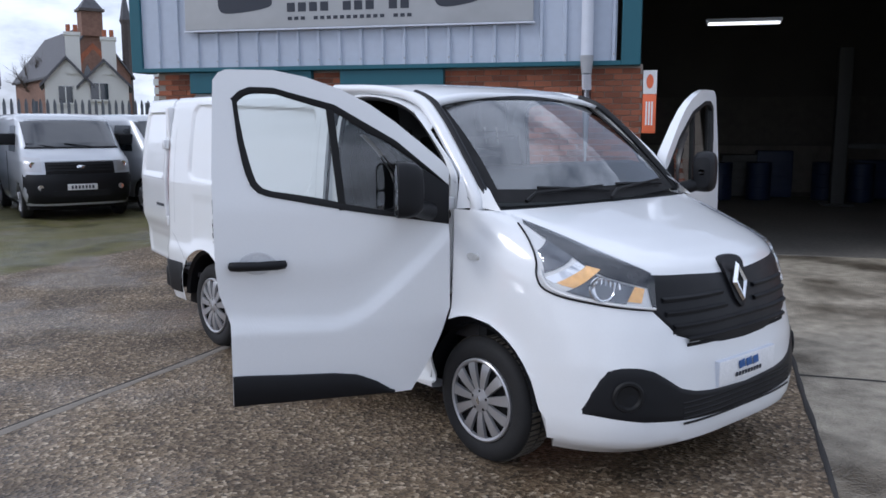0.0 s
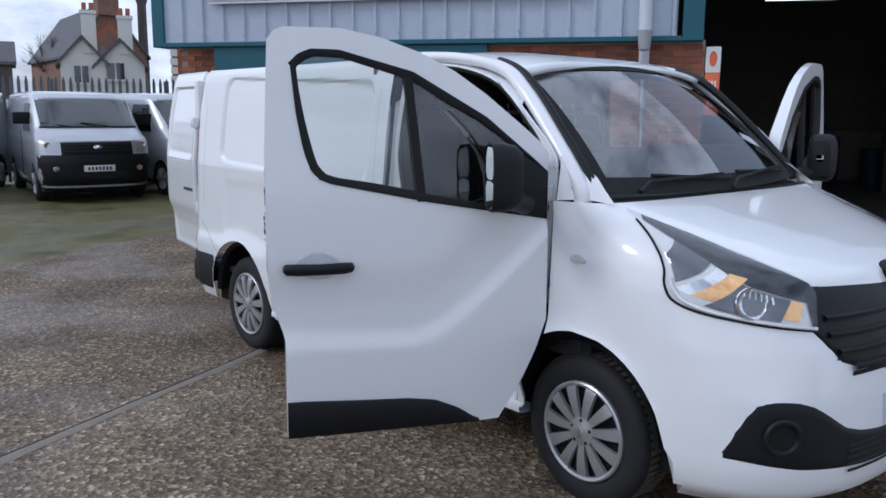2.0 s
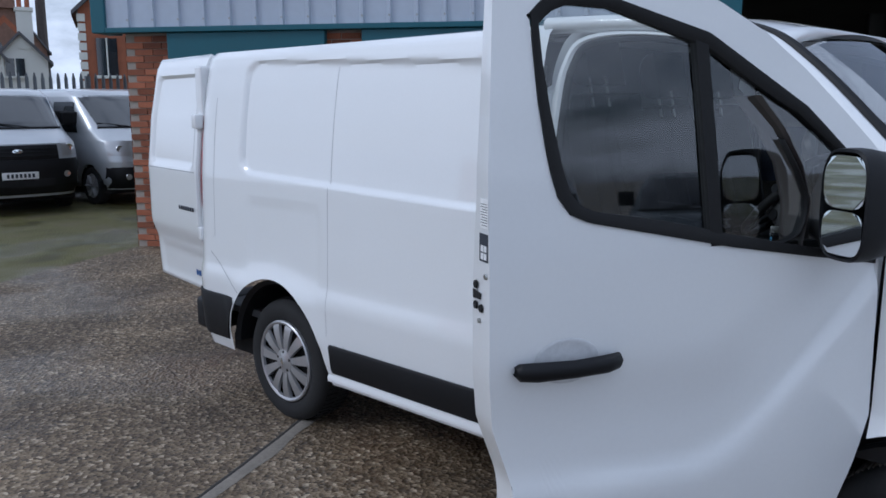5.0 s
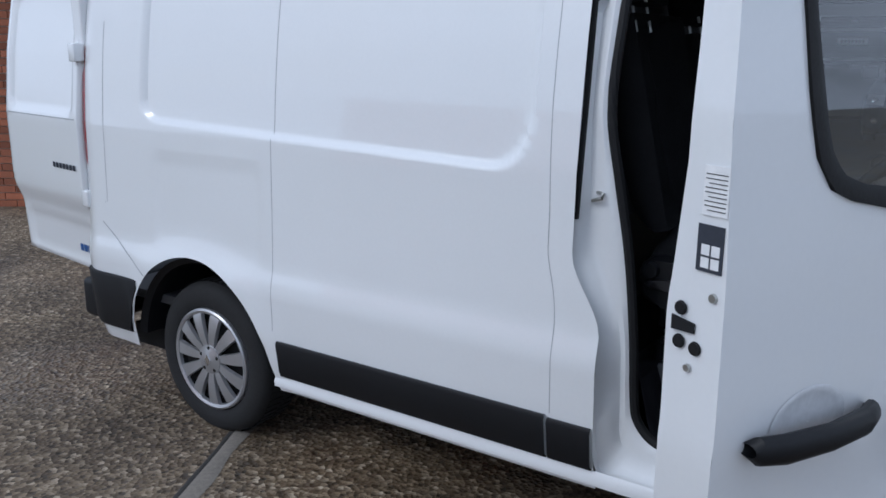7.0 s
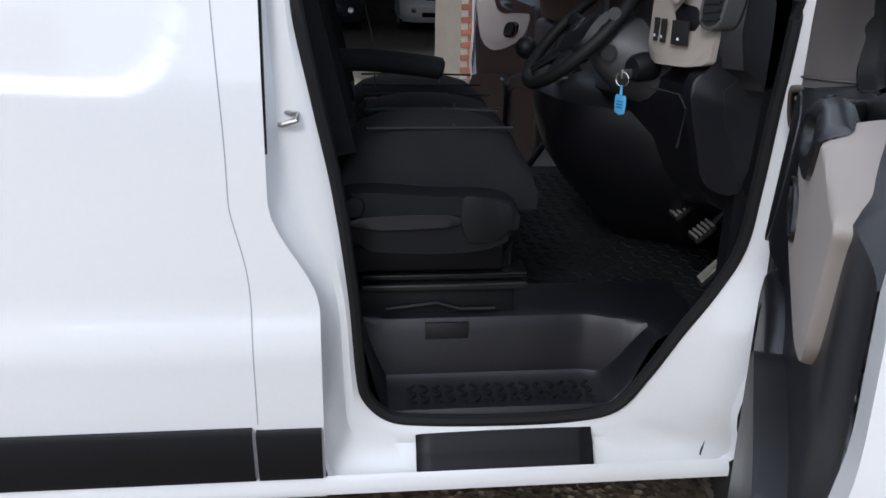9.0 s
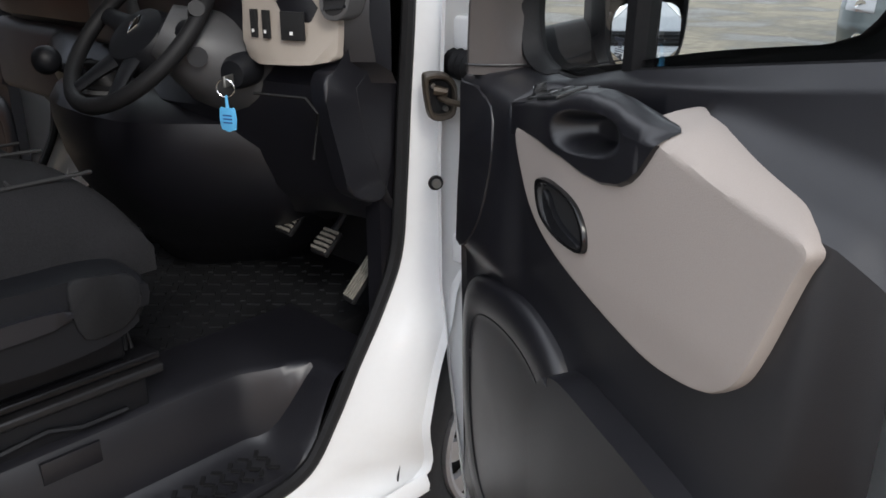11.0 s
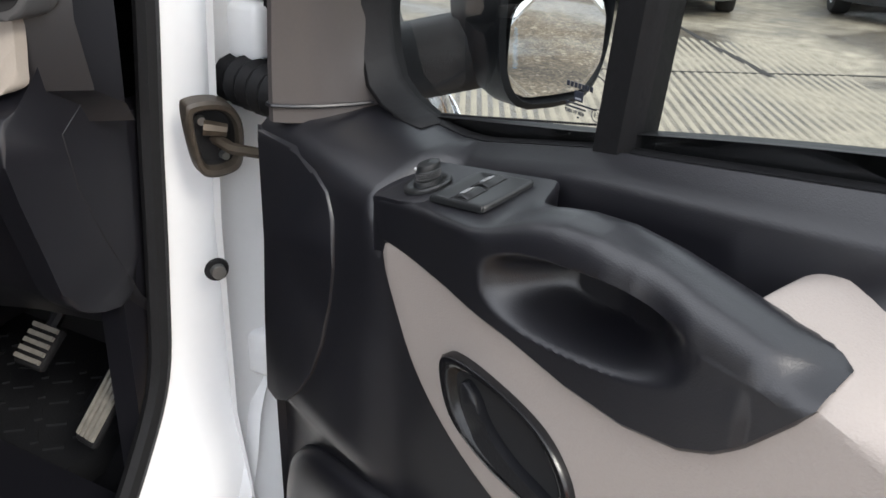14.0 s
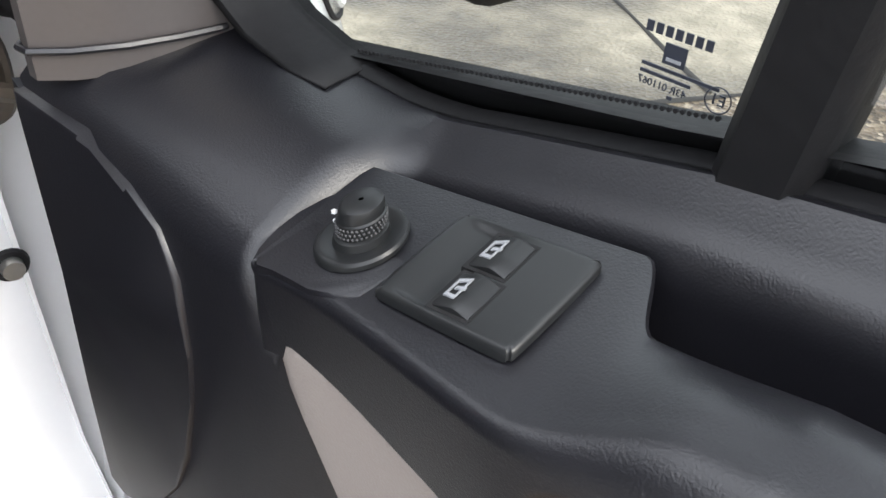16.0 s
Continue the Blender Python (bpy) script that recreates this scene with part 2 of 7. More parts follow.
def box(bm, x0, x1, y0, y1, z0, z1, m=None):
    vs = [bm.verts.new(Vector((x, y, z)) if m is None else m @ Vector((x, y, z))) for x in (x0, x1) for y in (y0, y1) for z in (z0, z1)]
    for q in ((0, 1, 3, 2), (4, 6, 7, 5), (0, 4, 5, 1), (2, 3, 7, 6), (0, 2, 6, 4), (1, 5, 7, 3)):
        bm.faces.new([vs[i] for i in q])
    return bm


def rbox(x0, x1, y0, y1, z0, z1, r=0.01, seg=3, m=None):
    bm = box(B(), x0, x1, y0, y1, z0, z1, m)
    bmesh.ops.bevel(bm, geom=bm.edges[:], offset=r, segments=seg, affect="EDGES", profile=0.5)
    return bm


def surface(rows, bm=None, closed=False):
    """A sheet through rows of points, with collapsed quads left out."""
    bm = bm or B()
    grid = [[bm.verts.new(p) for p in r] for r in rows]
    for a, b in zip(grid, grid[1:]):
        k = len(a)
        for i in range(k if closed else k - 1):
            q = [a[i], a[(i + 1) % k], b[(i + 1) % k], b[i]]
            if len({tuple(round(c, 5) for c in v.co) for v in q}) >= 3:
                bm.faces.new(q)
    bmesh.ops.remove_doubles(bm, verts=bm.verts[:], dist=1e-5)
    return bm


def smoothline(pts, n=8, closed=True):
    """A Catmull-Rom curve through points."""
    p = [Vector(q) for q in pts]
    k, out = len(p), []
    for i in range(k if closed else k - 1):
        a, b, c, d = (p[(i + j) % k] if closed else p[min(max(i + j, 0), k - 1)] for j in (-1, 0, 1, 2))
        for s in range(n):
            t = s / n
            out.append(0.5 * ((2 * b) + (c - a) * t + (2 * a - 5 * b + 4 * c - d) * t * t + (3 * b - a - 3 * c + d) * t**3))
    if not closed:
        out.append(p[-1])
    return out


def plate(outline, put, d0, d1, r=0.006, seg=2):
    """A flat-topped piece: an outline in two coordinates, laid by put(a, b, depth) from depth d0 to d1, its front edge rounded."""
    bm = B()
    lo = [bm.verts.new(put(a, b, d0)) for a, b in outline]
    hi = [bm.verts.new(put(a, b, d1)) for a, b in outline]
    k = len(lo)
    for i in range(k):
        bm.faces.new((lo[i], lo[(i + 1) % k], hi[(i + 1) % k], hi[i]))
    top = bm.faces.new(hi)
    if r:
        bmesh.ops.bevel(bm, geom=top.edges[:], offset=r, segments=seg, affect="EDGES", profile=0.5)
    bmesh.ops.triangulate(bm, faces=[f for f in bm.faces if len(f.verts) > 4])
    bmesh.ops.recalc_face_normals(bm, faces=bm.faces[:])
    return bm


def tube(pts, r, sides=8, closed=False, bm=None, squash=1.0):
    """A tube along points; r a number or one for each point."""
    bm = bm or B()
    p = [Vector(q) for q in pts]
    rows = []
    for i, c in enumerate(p):
        a, b = (p[i - 1] if i or closed else c), (p[(i + 1) % len(p)] if i < len(p) - 1 or closed else c)
        t = (b - a).normalized()
        u = t.cross(Vector((0, 0, 1)))
        u = u.normalized() if u.length > 1e-3 else Vector((1, 0, 0))
        v = t.cross(u)
        rad = r[i] if isinstance(r, (list, tuple)) else r
        rows.append([c + rad * (math.cos(w) * u + squash * math.sin(w) * v) for w in (2 * math.pi * k / sides for k in range(sides))])
    if closed:
        rows.append(rows[0])
    surface(rows, bm, closed=True)
    if not closed:
        for row in (rows[0], rows[-1]):
            vs = [min(bm.verts, key=lambda v: (v.co - q).length_squared) for q in row]
            try:
                bm.faces.new(vs)
            except ValueError:
                pass
    return bm


def disc(bm, c, axis, r, h=0.01, sides=24, r2=None):
    """A short cylinder from c along axis."""
    a = Vector(axis).normalized()
    return tube([Vector(c), Vector(c) + a * h], [r, r if r2 is None else r2], sides, bm=bm)


def lathe(profile, put, sides=48):
    """A turned form: rows of (radius, height) laid by put(x, y, height)."""
    return surface([[put(r * math.cos(2 * math.pi * k / sides), r * math.sin(2 * math.pi * k / sides), h) for k in range(sides)] for r, h in profile], closed=True)


def ss(a, b, x):
    t = min(max((x - a) / (b - a), 0.0), 1.0)
    return t * t * (3 - 2 * t)


def ip(x, xs, ys):
    return float(np.interp(x, xs, ys))


def text(body, size, material, m, parent, name="lettering", depth=0.002, label=""):
    cu = bpy.data.curves.new(name, "FONT")
    cu.body, cu.size, cu.extrude, cu.align_x, cu.align_y = body, size, depth, "CENTER", "CENTER"
    ob = new(name + "_curve", cu)
    dg = bpy.context.evaluated_depsgraph_get()
    me = bpy.data.meshes.new_from_object(ob.evaluated_get(dg))
    bpy.data.objects.remove(ob)
    me.materials.append(material)
    t = new(name, me)
    t.matrix_basis = m
    t.parent = parent
    if label:
        t["label"] = label
    return t


def rawpart(name, verts, faces, material, parent=None, label=""):
    me = bpy.data.meshes.new(name)
    me.from_pydata([tuple(v) for v in verts], [], faces)
    me.materials.append(material)
    ob = new(name, me)
    if parent:
        ob.parent = parent
    if label:
        ob["label"] = label
    return ob


# ---- ground ----
def ground():
    bm = B()
    v = [bm.verts.new(p) for p in ((-400, -400, 0), (400, -400, 0), (400, 400, 0), (-400, 400, 0))]
    bm.faces.new(v)
    g = part("ground", bm, GROUND, smooth=False)
    tagged(g, "brown aggregate concrete yard with damp stains and mossy verge", "ground", kind="structure")
    # raised mortar fillets and open joints between the slabs
    fil = mat("joint_mortar", (0.21, 0.185, 0.155), 0.9, var=0.25, fine=60, bump=0.003)
    tar = mat("dark_joint", (0.035, 0.032, 0.03), 0.9, var=0.3, fine=80)
    joints = (((3.4, -1.75), (-1.2, -3.98), 0.055, fil), ((3.4, -1.79), (-1.2, -4.02), 0.018, tar), ((-3.0, -0.33), (3.0, 3.3), 0.02, tar), ((-1.83, 0.385), (-7.0, 8.6), 0.02, tar),
              ((0.4, 1.73), (-4.2, 9.0), 0.02, tar), ((-0.9, 5.2), (8, 10.6), 0.03, tar), ((1.6, 2.5), (-2.6, 9.2), 0.018, tar), ((1.0, 6.2), (-1.4, 9.9), 0.05, tar))
    for a, b, w, m in joints:
        a, b = Vector((*a, 0)), Vector((*b, 0))
        d = (b - a).normalized()
        nrm = Vector((-d.y, d.x, 0))
        rows = []
        steps = 60
        for i in range(steps + 1):
            c = a.lerp(b, i / steps)
            k = w * (0.75 + 0.5 * noise.noise(c * 3.0))
            j = nrm * 0.02 * noise.noise(c * 1.3 + Vector((5, 0, 0)))
            rows.append([c + j - nrm * k + Vector((0, 0, 0.002)), c + j - nrm * k * 0.4 + Vector((0, 0, 0.007)), c + j + nrm * k * 0.4 + Vector((0, 0, 0.007)), c + j + nrm * k + Vector((0, 0, 0.002))])
        part("slab_joint", surface(rows), m, g)
    # brushed grooves of the far slabs, as low ridges
    rid = mat("brushed_ridge", (0.36, 0.32, 0.25), 0.85, var=0.2)
    bm = B()
    o, u, w2 = Vector((0.55, 4.05, 0)), Vector((-0.42, 0.907, 0)), Vector((0.907, 0.42, 0))
    for i in range(46):
        c = o + w2 * (i * 0.075 - 1.4)
        rows = [[c + u * s + w2 * dx + Vector((0, 0, z)) for dx, z in ((-0.02, 0.001), (0, 0.006), (0.02, 0.001))] for s in np.linspace(0, 3.2 + 0.3 * noise.noise(c * 4), 8)]
        surface(rows, bm)
    tagged(part("slab_ridges", bm, rid, g), kind="stuff")
    return g


GR = ground()

# ---- industrial unit ----
WALL = pose(-1.14, -9.19, 0, 0, 0, 125.5)


def unit():
    u = empty("industrial_unit", WALL)
    tagged(u, "industrial unit with pale blue cladding over red brick", "building", kind="structure")
    S1, S2, S3 = 7.02, 11.4, 16.0
    part("wall", box(B(), 0.14, S1, 0.016, 0.3, 0, 2.52), MORTAR, u, smooth=False)
    part("pier", box(B(), S2, S2 + 0.85, 0.016, 0.5, 0, 4.2), MORTAR, u, smooth=False)
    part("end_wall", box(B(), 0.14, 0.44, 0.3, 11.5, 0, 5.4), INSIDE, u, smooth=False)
    part("far_wall", box(B(), S2 + 0.86, S3, 0.016, 0.3, 0, 6.4), BRICK, u, smooth=False)
    # profiled sheet cladding
    bm, rows = B(), []
    s = -0.02
    prof = []
    while s < 6.75:
        prof += [(s, 0), (s + 0.235, 0), (s + 0.25, -0.032), (s + 0.285, -0.032), (s + 0.30, 0)]
        s += 0.305
    prof = [(a, b) for a, b in prof if a < 6.75]
    for z in (2.56, 4.4, 6.4):
        rows.append([(a, b - 0.10, z) for a, b in prof])
    part("cladding", surface(rows), CLAD, u, smooth=False, thick=0.004)
    bm = B()
    for k in range(22):
        c = 0.28 + 0.305 * k - 0.02
        if c < 6.7:
            disc(bm, (c - 0.005, -0.132, 2.64), (0, -1, 0), 0.012, 0.008, 8)
    part("fasteners", bm, LINEG, u)
    part("cladding", box(B(), S1 - 0.0, S3, -0.1, 0.0, 3.9, 6.4), CLAD, u, smooth=False)
    part("corner_flashing", box(B(), -0.19, -0.02, -0.145, 0.25, 2.5, 6.4), TEAL, u, smooth=False, bevel=0.01)
    part("corner_flashing", box(B(), 6.75, 6.99, -0.145, 0.25, 2.5, 6.4), TEAL, u, smooth=False, bevel=0.01)
    part("drip_trim", box(B(), -0.02, 6.75, -0.15, 0.02, 2.5, 2.56), TEAL, u, smooth=False, bevel=0.008)
    for a, b in ((0.7, 2.56), (2.98, 4.44)):
        part("shutter_box", box(B(), a, b, -0.10, 0.016, 2.2, 2.5), TEAL, u, smooth=False, bevel=0.01)
        sh = B()
        for k in range(24):
            box(sh, a + 0.05, b - 0.05, -0.03 - 0.012 * (k % 2), 0.016, 0.9 + k * 0.054, 0.9 + k * 0.054 + 0.05)
        part("shutter", sh, LINEG, u, smooth=False)
    part("roof", box(B(), -0.2, S3, 0.05, 12, 6.3, 6.5), SLATE, u, smooth=False)
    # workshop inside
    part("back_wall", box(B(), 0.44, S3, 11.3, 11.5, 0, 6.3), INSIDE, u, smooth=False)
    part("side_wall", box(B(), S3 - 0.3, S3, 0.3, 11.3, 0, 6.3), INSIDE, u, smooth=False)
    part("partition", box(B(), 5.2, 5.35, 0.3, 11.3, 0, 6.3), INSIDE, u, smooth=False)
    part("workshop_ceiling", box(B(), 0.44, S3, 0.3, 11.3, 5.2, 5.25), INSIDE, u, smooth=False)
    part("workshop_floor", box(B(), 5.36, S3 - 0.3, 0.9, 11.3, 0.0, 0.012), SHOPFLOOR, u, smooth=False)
    for x, y, z, w in ((8.0, 3.4, 3.35, 1.1), (9.6, 6.5, 4.2, 1.3)):
        part("strip_light", rbox(x, x + w, y, y + 0.09, z, z + 0.04, 0.012), TUBE, u, "lit fluorescent strip light")
        part("strip_light_body", rbox(x - 0.03, x + w + 0.03, y - 0.02, y + 0.11, z + 0.042, z + 0.10, 0.01), PIPE, u)
    part("roof_light", box(B(), 8.2, 9.0, 6.0, 7.6, 5.19, 5.199), ROOFLIGHT, u, "translucent roof light", smooth=False)
    for k in range(2):
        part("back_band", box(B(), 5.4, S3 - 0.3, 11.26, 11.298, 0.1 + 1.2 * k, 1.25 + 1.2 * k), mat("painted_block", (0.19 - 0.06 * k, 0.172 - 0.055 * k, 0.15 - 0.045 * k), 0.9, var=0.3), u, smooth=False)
    # drain pipe
    bm = tube([(6.33, -0.22, 2.62), (6.33, -0.22, 6.3)], 0.075, 16)
    part("downpipe", bm, PIPE, u)
    part("downpipe_collar", tube([(6.33, -0.22, 2.40), (6.33, -0.22, 2.62)], [0.065, 0.085], 16), LINEG, u)
    part("downpipe_lower", tube([(6.33, -0.12, 0.0), (6.33, -0.12, 2.2), (6.33, -0.22, 2.4)], 0.06, 16), PIPE, u)
    # banner with plain bars in place of its lettering
    bn = part("banner_board", rbox(0.72, 5.64, -0.19, -0.145, 3.07, 4.9, 0.012), BANNER, u, "silver sales banner with dark van pictures")
    part("banner_frame", box(B(), 0.70, 5.66, -0.195, -0.14, 3.045, 3.068), PIPE, u, smooth=False)
    for i in range(11):
        w = 0.115
        if i in (4, 8):
            continue
        part("printed_bar", box(B(), 2.27 + i * 0.161, 2.27 + i * 0.161 + w, -0.1935, -0.1905, 3.28, 3.40), INK, u, smooth=False)
    for i in range(19):
        if i == 3 or i == 15:
            continue
        part("printed_bar", box(B(), 2.28 + i * 0.094, 2.28 + i * 0.094 + 0.06, -0.1935, -0.1905, 3.17, 3.215), INK, u, smooth=False)
    for x0, x1 in ((1.25, 2.05), (4.35, 5.0)):
        def onb(a, b, dep):
            return Vector((a, -0.1905 - dep, b))
        o = smoothline([(x0, 3.36), (x0 + 0.15, 3.28), (x1 - 0.1, 3.34), (x1, 3.45), (x1 - 0.1, 3.75), (x0 + 0.2, 3.8), (x0 + 0.02, 3.6)], 5)
        part("printed_van", plate(o, onb, 0, 0.003, 0), INK, u)
    # hanging sign at the opening
    part("sign_lower", rbox(7.03, 7.20, -0.02, 0.0, 1.65, 2.14, 0.006), ORANGE, u, "orange and white hanging sign")
    part("sign_upper", rbox(7.03, 7.20, -0.02, 0.0, 2.142, 2.44, 0.006), WHITEL, u)
    for k in range(3):
        part("sign_bar", box(B(), 7.07 + 0.035 * k, 7.09 + 0.035 * k, -0.024, -0.0205, 1.75, 2.05), WHITEL, u, smooth=False)
    part("sign_mark", plate([(7.115 + 0.045 * math.cos(a), 2.3 + 0.09 * math.sin(a)) for a in np.linspace(0, 6.1, 14)], lambda a, b, dep: Vector((a, -0.0205 - dep, b)), 0, 0.003, 0), ORANGE, u)
    return u


UNIT = unit()


# ---- the white panel van ----
VAN = empty("panel_van")
tagged(VAN, "white medium panel van with its doors standing open", "van")

ZP = (0.30, 0.36, 0.45, 0.55, 0.70, 0.737, 0.80, 1.00, 1.278, 1.465, 1.62, 1.775, 1.888, 1.942, 1.972)
XP = (0.925, 0.945, 0.963, 0.970, 0.976, 0.972, 0.958, 0.950, 0.942, 0.926, 0.908, 0.884, 0.860, 0.840, 0.805)


def side_x(z):
    return ip(z, ZP, XP)


def arch(y, yc, r, z0=0.30):
    """Height of a wheel arch's edge at y, or the sill."""
    d = abs(y - yc)
    return max(z0, 0.322 + math.sqrt(r * r - d * d) * 1.05) if d < r else z0


def rrect(a, b, a0, a1, b0, b1, r):
    """Signed distance to a rounded rectangle, negative inside."""
    qa, qb = abs(a - (a0 + a1) / 2) - (a1 - a0) / 2 + r, abs(b - (b0 + b1) / 2) - (b1 - b0) / 2 + r
    return math.hypot(max(qa, 0), max(qb, 0)) + min(max(qa, qb), 0) - r


def cargo_point(y, z, sgn):
    x = side_x(z)
    zb = z - ip(y, (-3.4, -1.5), (0.045, -0.02))
    s = rrect(y, zb, -3.40, -1.505, 1.273, 1.872, 0.10 + 0.10 * ss(-2.9, -1.9, y) * ss(1.7, 1.5, zb))
    x -= 0.020 * ss(0.004, -0.022, s)
    s2 = rrect(y, z, -3.33, -2.70, 0.80, 1.19, 0.05)
    x -= 0.006 * ss(0.004, -0.02, s2)
    # flare over the rear wheel
    dw = math.hypot(y + 3.098, (z - 0.322) * 0.95)
    x += 0.012 * ss(0.56, 0.42, dw) * (1 if z > 0.5 else 0.6)
    # the rear corner turns in
    x -= 0.05 * ss(-3.70, -3.90, y) ** 2
    yy = y - 0.10 * ss(0.80, 1.04, z) * ss(-1.75, -1.31, y)
    return Vector((sgn * x, yy, z))


def cargo_side(sgn):
    ys = list(np.linspace(-1.31, -1.60, 12)) + list(np.linspace(-1.63, -2.55, 30)) + list(np.linspace(-2.57, -3.60, 52)) + list(np.linspace(-3.62, -3.86, 10))
    zs = list(np.linspace(0.30, 0.68, 14)) + list(np.linspace(0.70, 0.80, 6)) + list(np.linspace(0.84, 1.20, 12)) + list(np.linspace(1.215, 1.43, 26)) + list(np.linspace(1.45, 1.83, 10)) + list(np.linspace(1.85, 1.972, 9))
    rows = []
    for y in ys:
        lo = arch(y, -3.098, 0.435)
        rows.append([cargo_point(y, max(z, lo), sgn) for z in zs])
    return part("side_panel", surface(rows), PAINT, VAN)


for sgn in (1, -1):
    cargo_side(sgn)


def roof_z(x, y):
    base = ip(y, (-3.88, -3.6, -1.4, -1.0, -0.75, -0.57), (1.985, 2.005, 2.015, 2.005, 1.975, 1.932))
    return base - 0.045 * (abs(x) / 0.8) ** 4 * ip(y, (-1.4, -0.57), (1, 1.2))


def roof_w(y):
    return ip(y, (-3.88, -1.4, -0.9, -0.57), (0.805, 0.805, 0.785, 0.70))


ys = list(np.linspace(-3.88, -1.4, 20)) + list(np.linspace(-1.3, -0.57, 12))
part("roof", surface([[Vector((x * roof_w(y), y - 0.0 * x, roof_z(x * 0.8, y))) for x in np.linspace(-1, 1, 25)] for y in ys]), PAINT, VAN, thick=0.03)

# shut lines, seams and the black sliding track
for y, z0, z1, w, m in ((-1.455, 0.53, 1.80, 0.0012, LINEG), (-2.64, 0.56, 1.86, 0.0014, LINEG), (-3.66, 0.95, 1.72, 0.0018, LINEG)):
    rows = []
    for z in np.linspace(z0, z1, 60):
        p = cargo_point(y + (0.055 * ss(0.80, 1.02, z) - 0.015 * ss(1.1, 1.5, z) if y > -1.7 else 0), z, 1)
        rows.append([p + Vector((0.0006, -w, 0)), p + Vector((0.0006, w, 0))])
    part("shut_line", surface(rows), m, VAN)
rows = [[cargo_point(-3.66 - 0.012, 0.95, 1) + Vector((0.0008, 0, 0)), cargo_point(-3.66 - 0.012, 0.945, 1) + Vector((0.0008, 0, 0))], [cargo_point(-3.84, 0.96, 1) + Vector((0.0008, 0, 0)), cargo_point(-3.84, 0.955, 1) + Vector((0.0008, 0, 0))]]
part("shut_line", surface(rows), LINEG, VAN)
# diagonal seam down to the rear arch
rows = []
for k in np.linspace(0, 1, 20):
    p = cargo_point(-3.70 + 0.30 * k, 0.86 - 0.20 * k, 1)
    rows.append([p + Vector((0.001, 0, 0.003)), p + Vector((0.001, 0, -0.003))])
part("shut_line", surface(rows), LINEG, VAN)


# black lower cladding
def clad_strip(y0, y1, z0, z1, sgn, cut=0.0):
    rows = []
    for y in np.linspace(y0, y1, 24):
        r = []
        for z, o in ((z0, 0.0), (z0, 0.012), (z0 + 0.02, 0.016), (z1 - 0.012, 0.016), (z1, 0.010), (z1, 0.0)):
            zz = max(z, arch(y, -3.098, 0.445, 0)) if cut else z
            x = side_x(min(max(zz, 0.36), 0.55)) + o - 0.05 * ss(-3.70, -3.90, y) ** 2
            r.append(Vector((sgn * x, y, zz)))
        rows.append(r)
    return surface(rows)


for sgn in (1, -1):
    part("sill_cladding", clad_strip(-2.62, -1.468, 0.375, 0.522, sgn), BLACKPL, VAN)
    part("sill_cladding", clad_strip(-1.460, -1.315, 0.375, 0.515, sgn), BLACKPL, VAN)
    part("rear_corner_cladding", clad_strip(-3.86, -3.46, 0.37, 0.63, sgn, cut=1), BLACKPL, VAN)
    part("rocker", surface([[Vector((sgn * x, y, z)) for x, z in ((0.945, 0.37), (0.958, 0.345), (0.955, 0.325), (0.90, 0.315), (0.70, 0.315))] for y in (-0.33, -1.0, -1.8, -2.66)]), PAINT, VAN)
    # arch linings
    for yc, ya, yb in ((-3.098, -1, 1), (0.0, -1, 1)):
        rows = []
        for a in np.linspace(0.03 * math.pi, 0.97 * math.pi, 26):
            rows.append([Vector((sgn * x, yc + r * math.cos(a), 0.322 + r * 1.04 * math.sin(a))) for x, r in ((0.935 if yc < -1 else 0.90, 0.43 if yc < -1 else 0.40), (0.915, 0.405 if yc < -1 else 0.39), (0.55, 0.405 if yc < -1 else 0.39), (0.52, 0.1))])
        part("arch_liner", surface(rows), BLACKPL, VAN)
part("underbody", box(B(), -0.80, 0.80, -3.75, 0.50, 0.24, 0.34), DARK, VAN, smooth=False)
# cargo space: bulkhead, rear frame
part("bulkhead", box(B(), -0.86, 0.86, -1.60, -1.57, 0.34, 1.93), GREYPL, VAN, smooth=False)
part("rear_frame", box(B(), -0.86, -0.78, -3.90, -3.80, 0.4, 1.93), PAINT, VAN, smooth=False, bevel=0.01)
part("rear_frame", box(B(), 0.78, 0.89, -3.90, -3.83, 0.4, 1.90), PAINT, VAN, smooth=False, bevel=0.01)
part("rear_step_bumper", rbox(-0.92, 0.92, -3.98, -3.78, 0.36, 0.55, 0.03), BLACKPL, VAN)
part("cargo_floor", box(B(), -0.86, 0.86, -3.86, -1.6, 0.5, 0.54), GREYPL, VAN, smooth=False)


# tail lamp: a tall narrow lens on the corner
def tail_lamp(sgn):
    rows = []
    for z in np.linspace(1.10, 1.62, 18):
        w = 0.020 + 0.012 * math.sin(math.pi * (z - 1.09) / 0.51)
        x = side_x(z) - 0.05
        rows.append([Vector((sgn * (x + 0.02), -3.80, z)), Vector((sgn * (x + 0.028), -3.815 - w * 0.4, z)), Vector((sgn * (x + 0.018), -3.83 - w, z)), Vector((sgn * (x - 0.02), -3.85 - w, z))])
    return part("tail_lamp", surface(rows), REDL, VAN, "dark red tail lamp")


tail_lamp(1), tail_lamp(-1)

